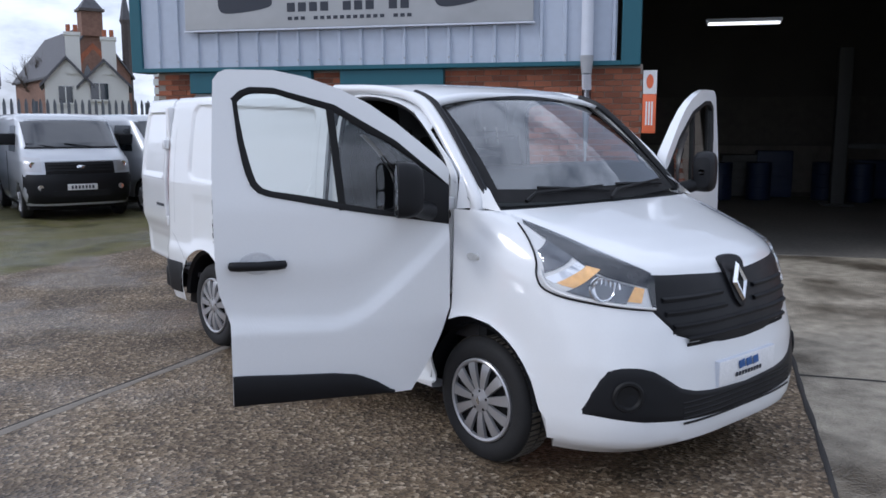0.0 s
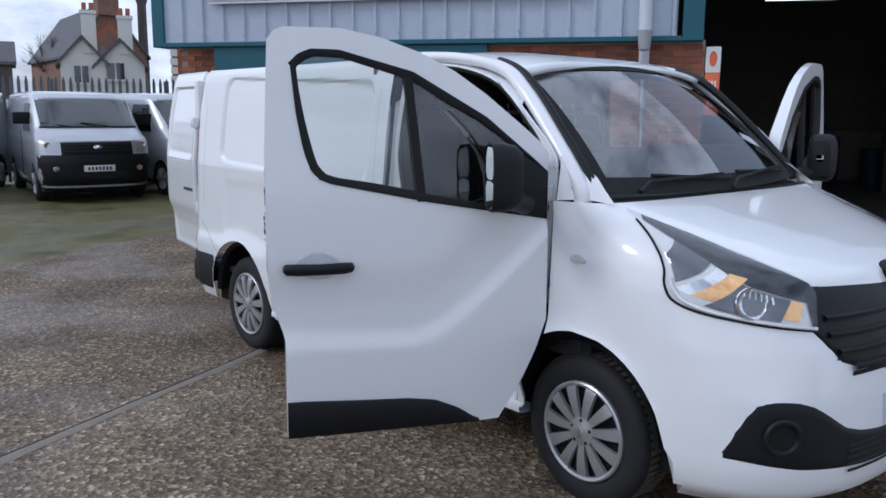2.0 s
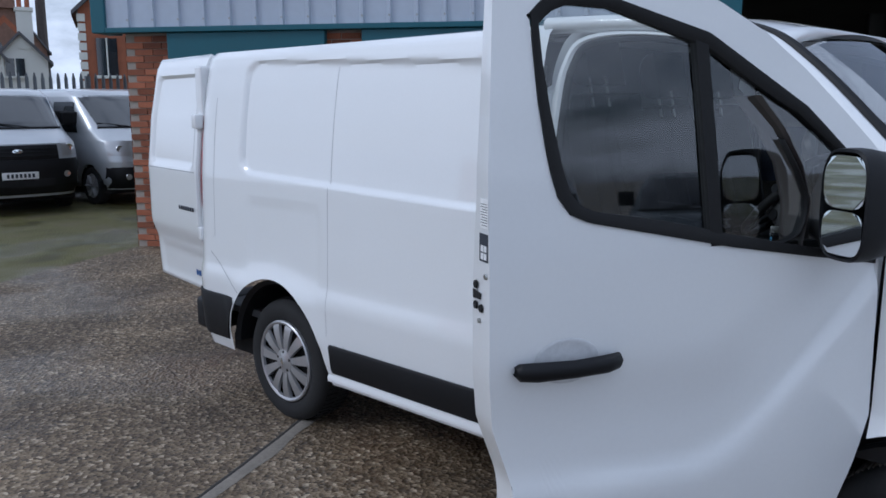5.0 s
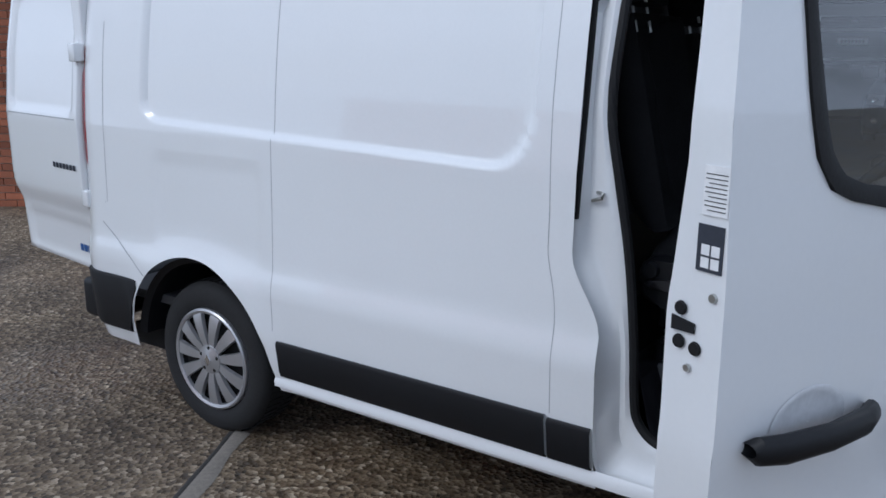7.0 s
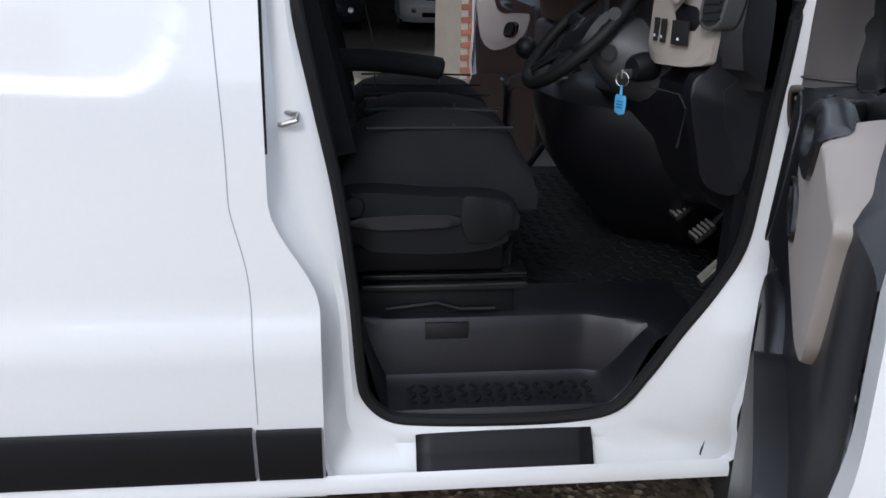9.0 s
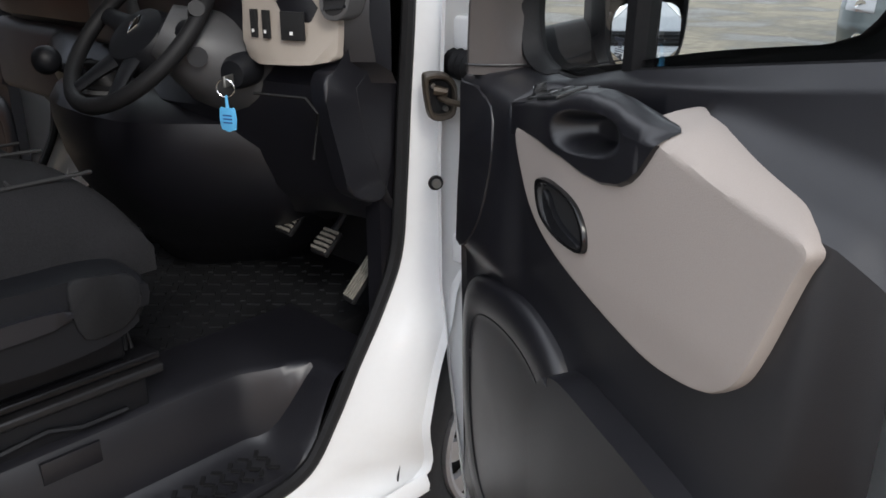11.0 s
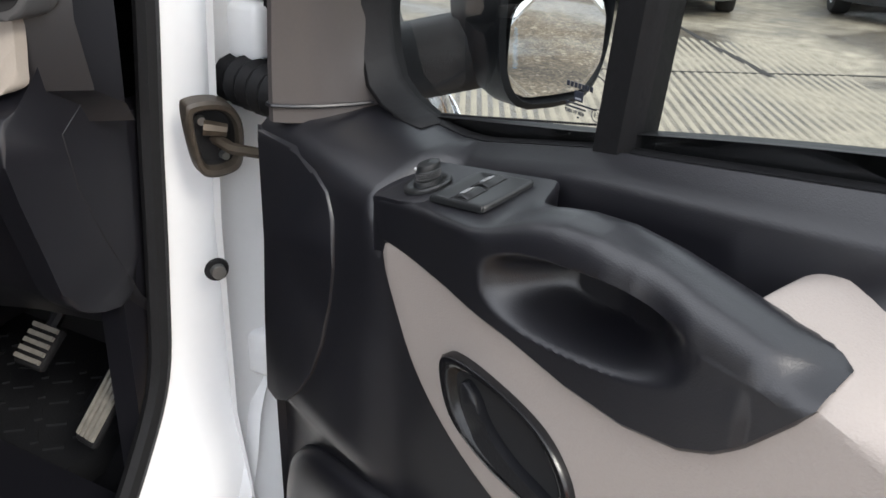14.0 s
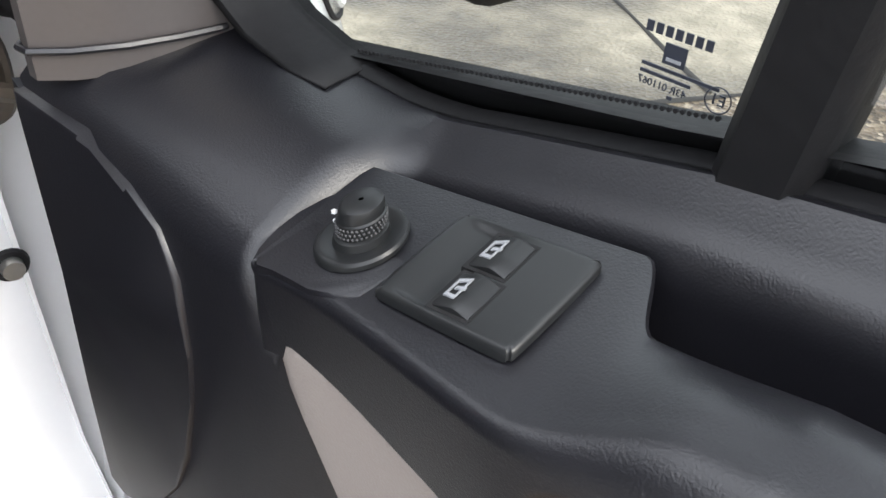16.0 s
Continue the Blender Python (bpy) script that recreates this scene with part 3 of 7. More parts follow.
# ---- nose ----
LZ = (0.20, 0.27, 0.36, 0.50, 0.635, 0.81, 0.935, 1.017, 1.079, 1.105, 1.14, 1.19, 1.24, 1.285, 1.32)
LY = (0.86, 0.978, 0.985, 0.985, 0.975, 0.945, 0.91, 0.882, 0.855, 0.825, 0.745, 0.59, 0.41, 0.235, 0.10)
LW = (0.89, 0.95, 0.968, 0.972, 0.972, 0.966, 0.960, 0.953, 0.945, 0.940, 0.930, 0.915, 0.895, 0.875, 0.86)
L0 = (0.05, 0.0, 0.0, 0.0, 0.0, 0.0, -0.02, -0.03, -0.05, -0.06, -0.08, -0.12, -0.15, -0.17, -0.17)
LN = (3.2, 3.4, 3.4, 3.3, 3.2, 3.0, 2.9, 2.9, 2.8, 2.8, 2.9, 3.1, 3.5, 4.2, 5.0)


def nose_y(x, z):
    """How far forward the nose reaches at x, z."""
    yc, w, y0, n = ip(z, LZ, LY), ip(z, LZ, LW), ip(z, LZ, L0), ip(z, LZ, LN)
    q = min(abs(x) / w, 1.0)
    return y0 + (yc - y0) * (1 - q**n) ** (1 / n)


def nose_row(z):
    yc, w, y0, n = ip(z, LZ, LY), ip(z, LZ, LW), ip(z, LZ, L0), ip(z, LZ, LN)
    half = []
    for k in range(41):
        a = math.pi / 2 * k / 40
        half.append((w * math.sin(a) ** (2 / n), y0 + (yc - y0) * math.cos(a) ** (2 / n)))
    tail = [(w, y0 + (-0.165 - y0) * k / 6) for k in range(1, 7)]
    pts = half + tail
    out = []
    for x, y in pts:
        xx = x + (side_x(z) - w) * ss(0.25, -0.165, y) if x > 0.7 else x
        # swage over the front wheel
        dw = math.hypot(y, z - 0.322)
        xx += 0.010 * ss(0.55, 0.42, dw) if x > 0.75 else 0
        zz = max(z, arch(y, 0.025, 0.44, 0)) if x > 0.62 else z
        out.append(Vector((xx, y, zz)))
    return [Vector((-v.x, v.y, v.z)) for v in reversed(out[1:])] + out


zs = list(np.linspace(0.20, 0.36, 6)) + list(np.linspace(0.40, 1.08, 34)) + list(np.linspace(1.09, 1.32, 26))
part("front_body", surface([nose_row(z) for z in zs]), PAINT, VAN)


def nose_patch(xs, zlo, zhi, off, rows_n=8, edge=0.006):
    """A piece that lies on the nose: from zlo(x) to zhi(x), proud by off, with its rim turned in."""
    bm, rows = B(), []
    for x in xs:
        a, b = zlo(x), zhi(x)
        col = []
        for k in range(rows_n + 1):
            z = a + (b - a) * k / rows_n
            o = off if 0 < k < rows_n else -0.004
            z2 = z if 0 < k < rows_n else z
            col.append(Vector((x, nose_y(x, z2) + o, z2)))
        rows.append(col)
    return surface(rows, bm)


# grille panel, bars, badge
def gtop(x):
    return ip(abs(x), (0, 0.15, 0.36, 0.56, 0.60), (1.038, 1.042, 1.055, 1.062, 1.045))


def gbot(x):
    return ip(abs(x), (0, 0.20, 0.34, 0.42, 0.50, 0.55, 0.60), (0.690, 0.698, 0.720, 0.738, 0.765, 0.825, 0.888))


GX = list(np.linspace(-0.60, 0.60, 49))
part("grille", nose_patch(GX, gbot, gtop, 0.006, 12), BLACKPL, VAN, "black plastic grille with horizontal slots")
for k, z in enumerate((0.752, 0.815, 0.878, 0.940)):
    wmax = ip(z, (0.75, 0.815, 0.88, 0.94), (0.45, 0.52, 0.55, 0.55))
    for a, b in ((-wmax, -0.10 - 0.015 * k), (0.10 + 0.015 * k, wmax)) if k > 1 else ((-wmax, wmax),):
        rows = []
        for x in np.linspace(a, b, 20):
            y = nose_y(x, z) + 0.006
            rows.append([Vector((x, y, z - 0.014)), Vector((x, y + 0.014, z - 0.008)), Vector((x, y + 0.016, z + 0.006)), Vector((x, y, z + 0.014))])
        part("grille_bar", surface(rows), BLACKPL, VAN)
        # flat near-black strip: the shade of an open slot put in as colour
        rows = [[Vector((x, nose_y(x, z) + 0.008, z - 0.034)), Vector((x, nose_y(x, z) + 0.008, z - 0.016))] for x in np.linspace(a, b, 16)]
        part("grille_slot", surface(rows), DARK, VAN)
# badge surround and plain diamond
o = smoothline([(-0.085, 1.095), (0.085, 1.095), (0.088, 1.03), (0.055, 0.91), (0, 0.85), (-0.055, 0.91), (-0.088, 1.03)], 5)
part("badge_surround", plate(o, lambda a, b, dd: Vector((a, nose_y(a, b) + dd, b)), 0.0, 0.022, 0.006), BLACKPL, VAN)
bm = B()
outer = [(0, 1.075), (0.060, 0.978), (0, 0.880), (-0.060, 0.978)]
inner = [(0, 1.033), (0.027, 0.978), (0, 0.922), (-0.027, 0.978)]
def onbadge(a, b, dd):
    return Vector((a, nose_y(0, 0.978) + 0.03 + dd + (0.978 - b) * 0.25, b))
ring = [[onbadge(*p, 0.0) for p in outer], [onbadge(p[0] * 0.8, 0.978 + (p[1] - 0.978) * 0.85, 0.016) for p in outer], [onbadge(*p, 0.010) for p in inner], [onbadge(*p, -0.01) for p in inner]]
part("badge", surface(ring, bm, closed=True), CHROME, VAN, "chrome diamond badge", smooth=False)


# lower intake with fog lamp recesses
def ibot(x):
    return ip(abs(x), (0, 0.38, 0.70, 0.80, 0.885), (0.350, 0.362, 0.378, 0.395, 0.42))


def itop(x):
    return ip(abs(x), (0, 0.30, 0.42, 0.508, 0.605, 0.65, 0.70, 0.76, 0.81, 0.85, 0.885), (0.482, 0.496, 0.512, 0.538, 0.609, 0.638, 0.655, 0.657, 0.643, 0.57, 0.44))


part("lower_intake", nose_patch(list(np.linspace(-0.885, 0.885, 75)), ibot, itop, 0.006, 10), BLACKPL, VAN, "black lower bumper intake")
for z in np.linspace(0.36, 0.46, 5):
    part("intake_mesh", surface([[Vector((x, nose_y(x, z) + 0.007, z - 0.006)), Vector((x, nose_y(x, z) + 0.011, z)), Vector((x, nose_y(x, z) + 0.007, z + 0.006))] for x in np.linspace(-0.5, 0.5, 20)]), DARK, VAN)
for sgn in (1, -1):
    xf, zf = sgn * 0.755, 0.515
    nv = Vector((sgn * 0.60, 0.80, 0)).normalized()
    c = Vector((xf, nose_y(xf, zf), zf)) + nv * 0.008
    M = Matrix.Translation(c) @ nv.to_track_quat("Z", "Y").to_matrix().to_4x4()
    part("fog_lamp_recess", lathe([(0.075, 0.0), (0.068, 0.010), (0.058, 0.010), (0.048, -0.002), (0.001, -0.004)], lambda a, b, h: M @ Vector((a, b, h)), 28), RUBBER, VAN)
# number plate with plain bars
PL = pose(0.0, 0, 0)
np_y = nose_y(0.0, 0.56) + 0.014
def onplate(a, b, dd):
    return Vector((a, np_y + dd - 0.10 * a * a, b + 0.0))
part("number_plate_holder", plate([(-0.266, 0.496), (0.266, 0.496), (0.266, 0.622), (-0.266, 0.622)], onplate, -0.03, 0.006, 0.004), PIPE, VAN)
part("number_plate", plate([(-0.262, 0.50), (0.262, 0.50), (0.262, 0.618), (-0.262, 0.618)], onplate, 0.006, 0.009, 0.002), WHITEL, VAN, "white dealer plate with blue mark")
for k in range(3):
    part("plate_mark", plate([(-0.09 + 0.065 * k, 0.565), (-0.04 + 0.065 * k, 0.56), (-0.032 + 0.065 * k, 0.60), (-0.08 + 0.065 * k, 0.605)], onplate, 0.009, 0.011, 0), NAVY, VAN)
for k in range(9):
    part("plate_bar", plate([(-0.12 + 0.028 * k, 0.525), (-0.102 + 0.028 * k, 0.525), (-0.102 + 0.028 * k, 0.545), (-0.12 + 0.028 * k, 0.545)], onplate, 0.009, 0.011, 0), INK, VAN)


# headlamps
def headlamp(sgn):
    top = smoothline([(0.795, 1.300), (0.735, 1.240), (0.680, 1.168), (0.622, 1.114), (0.548, 1.064)], 8, False)
    bot = smoothline([(0.800, 1.298), (0.888, 1.120), (0.908, 0.978), (0.795, 0.926), (0.585, 0.894)], 8, False)
    n = len(top)

    def at(k, v, off):
        p = top[k].lerp(bot[k], v)
        q = Vector((p[0], nose_y(p[0], p[1]), p[1])) + Vector((0.62, 0.66, 0.42)).normalized() * (off + 0.006)
        return Vector((sgn * q.x, q.y, q.z))

    hl = part("headlamp", surface([[at(k, v, -0.012) for v in np.linspace(0, 1, 13)] for k in range(n)]), BLACKPL, VAN, "clear headlamp with dark upper band")
    dull = mat("shaded_reflector", (0.16, 0.17, 0.19), 0.22, 0.8, var=0.3, scale=30)
    part("reflector", surface([[at(k, v, -0.003) for v in np.linspace(0.47, 0.90, 8)] for k in range(18, n - 5)]), dull, hl)
    part("reflector_edge", surface([[at(k, v - 0.02 * (k - 13), -0.003) for v in np.linspace(0.40, 0.93, 8)] for k in range(13, 16)]), CHROME, hl)
    part("indicator", surface([[at(k, v - 0.02 * (k - 15), -0.002 + 0.006 * math.sin(math.pi * (v - 0.42) / 0.45)) for v in np.linspace(0.42, 0.87, 8)] for k in range(15, 19)]), AMBERG, hl, "amber indicator")
    part("indicator_end", surface([[at(k, v, -0.001) for v in np.linspace(0.48, 0.84, 6)] for k in range(n - 6, n - 3)]), AMBERG, hl)
    for q in range(6):
        part("reflector_rib", tube([at(19 + q, 0.50, 0.0), at(20 + q, 0.62, 0.002)], 0.004, 5), CHROME, hl)
    part("upper_band", surface([[at(k, v, -0.002) for v in np.linspace(0.03, 0.45, 8)] for k in range(3, n - 1)]), mat("dark_lamp_band", (0.012, 0.014, 0.02), 0.25), hl)
    part("side_reflector", surface([[at(k, v, -0.002) for v in np.linspace(0.45, 0.92, 6)] for k in range(7, 13)]), dull, hl)
    # bowls
    for k, v, r, m in ((22, 0.70, 0.062, CHROME),):
        c = at(k, v, 0.0)
        nv = Vector((sgn * 0.5, 0.8, 0.25)).normalized()
        M = Matrix.Translation(c) @ nv.to_track_quat("Z", "Y").to_matrix().to_4x4()
        part("bowl", lathe([(r, 0.006), (r * 0.95, 0.012), (r * 0.7, -0.006), (r * 0.35, -0.012), (0.001, -0.004)], lambda a, b, h: M @ Vector((a, b, h)), 24), m, hl)
    part("running_light", tube([at(k, 0.955, 0.004) for k in range(11, n)], 0.007, 6), WHITEL, hl)
    part("lens", surface([[at(k, v, 0.012 if 0.02 < v < 0.98 else -0.004) for v in np.linspace(0, 1, 15)] for k in range(n)]), LENS, hl)
    part("lamp_gap", tube([at(k, 1.0, -0.002) for k in range(2, n)], 0.005, 6), DARK, hl)


headlamp(1), headlamp(-1)
# bonnet shut line beside the lamps and repeaters
for sgn in (1, -1):
    part("side_repeater", plate(smoothline([(-0.045, 1.072), (0.02, 1.072), (0.03, 1.088), (0.015, 1.104), (-0.045, 1.104), (-0.052, 1.088)], 4), lambda a, b, dd: Vector((sgn * (0.932 + dd), a, b)), 0.0, 0.022, 0.006), mat("clear_repeater", (0.62, 0.62, 0.60), 0.25, coat=1.0), VAN)


# ---- windscreen, scuttle, pillars ----
def ws(u, v):
    """u across from -1 to 1, v from the base to the roof."""
    w = 0.80 - 0.115 * v
    x = u * w
    yb, yt = 0.085 - 0.10 * u * u, -0.575 - 0.10 * u * u
    zb, zt = 1.332 + 0.02 * u * u, 1.926 - 0.035 * u * u
    bow = 0.035 * 4 * v * (1 - v)
    return Vector((x, yb + (yt - yb) * v + bow * 0.6, zb + (zt - zb) * v + bow * 0.75))


US, VS = list(np.linspace(-1, 1, 25)), list(np.linspace(0, 1, 13))
wsob = part("windscreen", surface([[ws(u, v) for u in US] for v in VS]), WINDSCREEN, VAN, "curved windscreen reflecting cloud")
wsob.visible_shadow = False
for ua, ub, va, vb in ((-1.0, -0.93, 0, 1), (0.93, 1.0, 0, 1), (-1, 1, 0.0, 0.10), (-1, 1, 0.955, 1.0)):
    part("frit_band", surface([[ws(u, v) + Vector((0, 0.003, 0.003)) for u in np.linspace(ua, ub, 21)] for v in np.linspace(va, vb, 9)]), DARK, VAN)
part("scuttle", surface([[Vector((u * 0.84, 0.10 - 0.10 * u * u + dy, z)) for u in US] for dy, z in ((0.03, 1.312), (0.0, 1.320), (-0.05, 1.327), (-0.16, 1.26))]), BLACKPL, VAN)
for x0, x1 in ((0.62, 0.02), (-0.02, -0.62)):
    part("wiper_arm", tube([ws(x0 / 0.8, 0.0) + Vector((0, 0.02, 0.01)), ws((x0 + 0.12 * (x1 - x0)) / 0.8, 0.05) + Vector((0, 0.03, 0.02)), ws(x1 / 0.8, 0.08) + Vector((0, 0.03, 0.025))], [0.012, 0.010, 0.006], 6), RUBBER, VAN)
    part("wiper_blade", tube([ws((x0 * 0.8 + x1 * 0.2) / 0.8, 0.10) + Vector((0, 0.018, 0.012)), ws((x1 - 0.06 * (1 if x0 > 0 else 0.3)) / 0.8, 0.055) + Vector((0, 0.018, 0.014))], 0.009, 6), RUBBER, VAN)
for sgn in (1, -1):
    ap = smoothline([(sgn * 0.875, -0.06, 1.31), (sgn * 0.862, -0.09, 1.39), (sgn * 0.828, -0.28, 1.585), (sgn * 0.785, -0.50, 1.785), (sgn * 0.762, -0.68, 1.895), (sgn * 0.775, -1.0, 1.955), (sgn * 0.795, -1.45, 1.975)], 6, False)
    part("a_pillar", tube(ap, [0.040 if i < 26 else 0.036 for i in range(len(ap))], 12, squash=0.8), PAINT, VAN)
    part("pillar_trim", tube([p + Vector((-sgn * 0.035, 0.03, 0.012)) for p in ap[2:27]], 0.022, 8), BLACKPL, VAN)
    part("quarter_fillet", surface([[Vector((sgn * 0.85, 0.09, 1.318)), Vector((sgn * 0.875, -0.05, 1.33)), Vector((sgn * 0.925, -0.165, 1.32))], [Vector((sgn * 0.835, 0.03, 1.365)), Vector((sgn * 0.86, -0.10, 1.42)), Vector((sgn * 0.905, -0.165, 1.465))], [Vector((sgn * 0.80, -0.05, 1.42)), Vector((sgn * 0.835, -0.16, 1.495)), Vector((sgn * 0.87, -0.2, 1.525))]]), PAINT, VAN)


# ---- front doors ----
DS_HI = (0.0, 0.04, 0.14, 0.27, 0.40, 0.54, 0.70, 0.855, 1.0, 1.09, 1.125, 1.15)
DZ_HI = (1.50, 1.545, 1.63, 1.735, 1.825, 1.895, 1.95, 1.98, 1.985, 1.98, 1.965, 1.93)
DS_LO = (0.0, 0.048, 0.10, 0.15, 0.20, 0.30, 1.15)
DZ_LO = (0.80, 0.655, 0.54, 0.45, 0.365, 0.36, 0.365)
WS_LO = (0.0, 0.5, 0.90, 0.95, 0.985, 1.01, 1.035, 1.06)
WZ_LO = (1.225, 1.305, 1.385, 1.405, 1.45, 1.54, 1.66, 1.84)
WS_HI = (0.0, 0.27, 0.57, 0.86, 0.98, 1.03, 1.06)
WZ_HI = (1.42, 1.645, 1.82, 1.898, 1.90, 1.88, 1.85)


CORNER_OUT = ((0.345, 1.60), (0.285, 1.51), (0.256, 1.44), (0.257, 1.40), (0.266, 1.36), (0.274, 1.337), (0.298, 1.323), (0.335, 1.316), (0.362, 1.317))
CORNER_IN = ((0.375, 1.58), (0.315, 1.50), (0.281, 1.44), (0.277, 1.40), (0.280, 1.375), (0.294, 1.350), (0.318, 1.334), (0.342, 1.325), (0.362, 1.320))


def door_s(s, z):
    """The rear edge follows the pillar: narrower low down."""
    return s + (ip(z, (0.36, 0.78, 0.92, 1.05, 1.5, 2.0), (1.088, 1.088, 1.135, 1.150, 1.150, 1.125)) - 1.15) * ss(0.75, 1.15, s)


def door_dep(s, z):
    """How far the outer skin lies behind the door's plane."""
    d = ip(z, (0.36, 0.55, 0.72, 1.15, 1.30, 1.60, 1.98), (0.012, 0.0, -0.006, 0.0, 0.002, 0.018, 0.045))
    zc = ip(s, (0.0, 0.10, 0.22, 0.34, 0.45, 0.57, 1.15), (1.16, 1.06, 0.95, 0.845, 0.76, 0.715, 0.735))
    d += 0.020 * ss(-0.01, 0.075, z - zc) * ss(0.32, 0.10, z - zc - 0.05)
    return d


def front_door(sgn, full):
    def L(s, dep, z):
        return Vector((sgn * s, -dep, z))

    def LO(s, dep, z):
        return L(1.03 * s + 0.006, dep, ip(z, (0.36, 1.07, 1.5, 1.98), (0.36, 1.079, 1.525, 2.012)))

    root = empty("front_door", pose(sgn * 0.96, -0.17, 0, 0, 0, -24.6 if sgn > 0 else 15.0), VAN)
    root["label"] = "open white front door with charcoal inner trim"
    cols = list(np.linspace(0, 0.3, 22)) + list(np.linspace(0.32, 0.95, 28)) + list(np.linspace(0.96, 1.15, 24))
    low, up = [], []
    for s in cols:
        zl, zh = ip(s, DS_LO, DZ_LO), ip(s, DS_HI, DZ_HI)
        wl_, wh_ = (ip(s, WS_LO, WZ_LO), ip(s, WS_HI, WZ_HI)) if s <= 1.06 else (1.845, 1.845)
        low.append([LO(door_s(s, z), door_dep(s, z), z) for z in (zl + (wl_ - zl) * k / 40 for k in range(41))])
        up.append([LO(door_s(s, z), door_dep(s, z), z) for z in (wh_ + (zh - wh_) * k / 6 for k in range(7))])
    skin = part("outer_skin", surface(low), PAINT, root)
    part("window_frame", surface(up), PAINT, root)
    # edge return all round and inner white border
    edge = []
    for s in np.linspace(0.02, 1.15, 40):
        z = ip(s, DS_HI, DZ_HI)
        edge.append((s, z))
    for z in np.linspace(1.92, 0.37, 60):
        edge.append((1.15, z))
    for s in np.linspace(1.14, 0.20, 24):
        edge.append((s, ip(s, DS_LO, DZ_LO)))
    for s in np.linspace(0.19, 0.0, 14):
        edge.append((s, ip(s, DS_LO, DZ_LO)))
    edge.append((0.0, 1.1)), edge.append((0.0, 1.45))
    cen = Vector((0.6, 1.15))
    rows = []
    for s, z in edge:
        dd = door_dep(s, z)
        ss_ = door_s(s, z)
        inn = 0.045 if s > 0.3 or z > 1.5 else 0.03
        off = (cen - Vector((ss_, z))).normalized() * inn
        th = 0.105 if z < 1.25 else ip(z, (1.25, 1.45, 1.98), (0.105, 0.075, 0.045))
        rows.append([LO(ss_, dd, z), LO(ss_, dd + 0.008, z), LO(ss_ - 0.004 * (1 if s > 1.1 else 0), dd + th, z), LO(ss_ + off.x, dd + th + 0.004, z + off.y)])
    part("door_edge", surface(rows + [rows[0]]), PAINT, root)
    # rubber window surround, outer
    def onskin(a, b, dd):
        return LO(door_s(a, b), door_dep(a, b) - dd, b)

    loop = [(s, ip(s, WS_LO, WZ_LO)) for s in np.linspace(0.0, 1.05, 60)] + [(s, ip(s, WS_HI, WZ_HI)) for s in np.linspace(1.058, 0.0, 60)]
    wc = Vector((0.6, 1.55))
    rows = []
    for s, z in loop:
        off = (wc - Vector((s, z)))
        off = Vector((off.x * 0.6, off.y)).normalized() * 0.034
        rows.append([onskin(s, z, -0.002), onskin(s, z, 0.005), onskin(s + off.x * 0.5, z + off.y * 0.5, 0.006), onskin(s + off.x, z + off.y, 0.0), onskin(s + off.x, z + off.y, -0.02)])
    part("window_seal", surface(rows + [rows[0]]), RUBBER, root)
    # panes: fixed quarter and drop glass, with the divider
    def pane(s0, s1):
        rows = []
        for s in np.linspace(s0, s1, 24):
            a, b = ip(s, WS_LO, WZ_LO) + 0.01, ip(s, WS_HI, WZ_HI) - 0.01
            rows.append([onskin(s, a + (b - a) * k / 8, -0.014) for k in range(9)])
        return surface(rows)

    for s0, s1 in ((0.06, 0.545), (0.545, 1.052)):
        g = part("window_pane", pane(s0, s1), SIDEGLASS, root, "clear side window glass")
        g.visible_shadow = False
    part("window_divider", surface([[onskin(s + o, z, h) for o, h in ((-0.016, -0.025), (-0.018, 0.002), (0.018, 0.002), (0.016, -0.025), (0.011, -0.032), (-0.011, -0.032), (-0.016, -0.025))] for s, z in ((0.541, 1.31), (0.566, 1.55), (0.594, 1.82))]), RUBBER, root)
    # black sail under the mirror
    part("mirror_sail", plate([(0.0, 1.225), (0.13, 1.25), (0.155, 1.32), (0.13, 1.50), (0.0, 1.42)], onskin, -0.01, 0.008, 0.004), BLACKPL, root)
    # wing mirror: shell, two glasses
    MS = Matrix.Translation((sgn * 0.285, 0.160, 1.436)) @ Matrix(((0, -sgn, 0, 0), (1, 0, 0, 0), (0, 0, 1, 0), (0, 0, 0, 1))) @ Matrix.Rotation(radians(-5), 4, "Z")
    rows = []
    for k, (w, h, d_) in enumerate(((0.02, 0.02, 0.095), (0.055, 0.10, 0.085), (0.073, 0.128, 0.055), (0.080, 0.138, 0.0), (0.079, 0.137, -0.04), (0.074, 0.130, -0.045), (0.072, 0.126, -0.035))):
        rows.append([MS @ Vector((w * math.copysign(abs(math.cos(a)) ** 0.55, math.cos(a)), d_, h * math.copysign(abs(math.sin(a)) ** 0.6, math.sin(a)))) for a in np.linspace(0, 2 * math.pi, 32, endpoint=False)])
    mir = part("wing_mirror", surface(rows, closed=True), BLACKPL, root, "black wing mirror")
    def onm(a, b, dd):
        return MS @ Vector((a, -0.038 - dd, b))
    part("mirror_pane", plate([(0.068 * math.copysign(abs(math.cos(a)) ** 0.5, math.cos(a)), 0.056 + 0.064 * math.copysign(abs(math.sin(a)) ** 0.5, math.sin(a))) for a in np.linspace(0, 2 * math.pi, 32, endpoint=False)], onm, 0, 0.004, 0.001), MIRROR, mir)
    part("mirror_pane", plate([(0.066 * math.copysign(abs(math.cos(a)) ** 0.5, math.cos(a)), -0.068 + 0.054 * math.copysign(abs(math.sin(a)) ** 0.5, math.sin(a))) for a in np.linspace(0, 2 * math.pi, 32, endpoint=False)], onm, 0, 0.004, 0.001), MIRROR, mir)
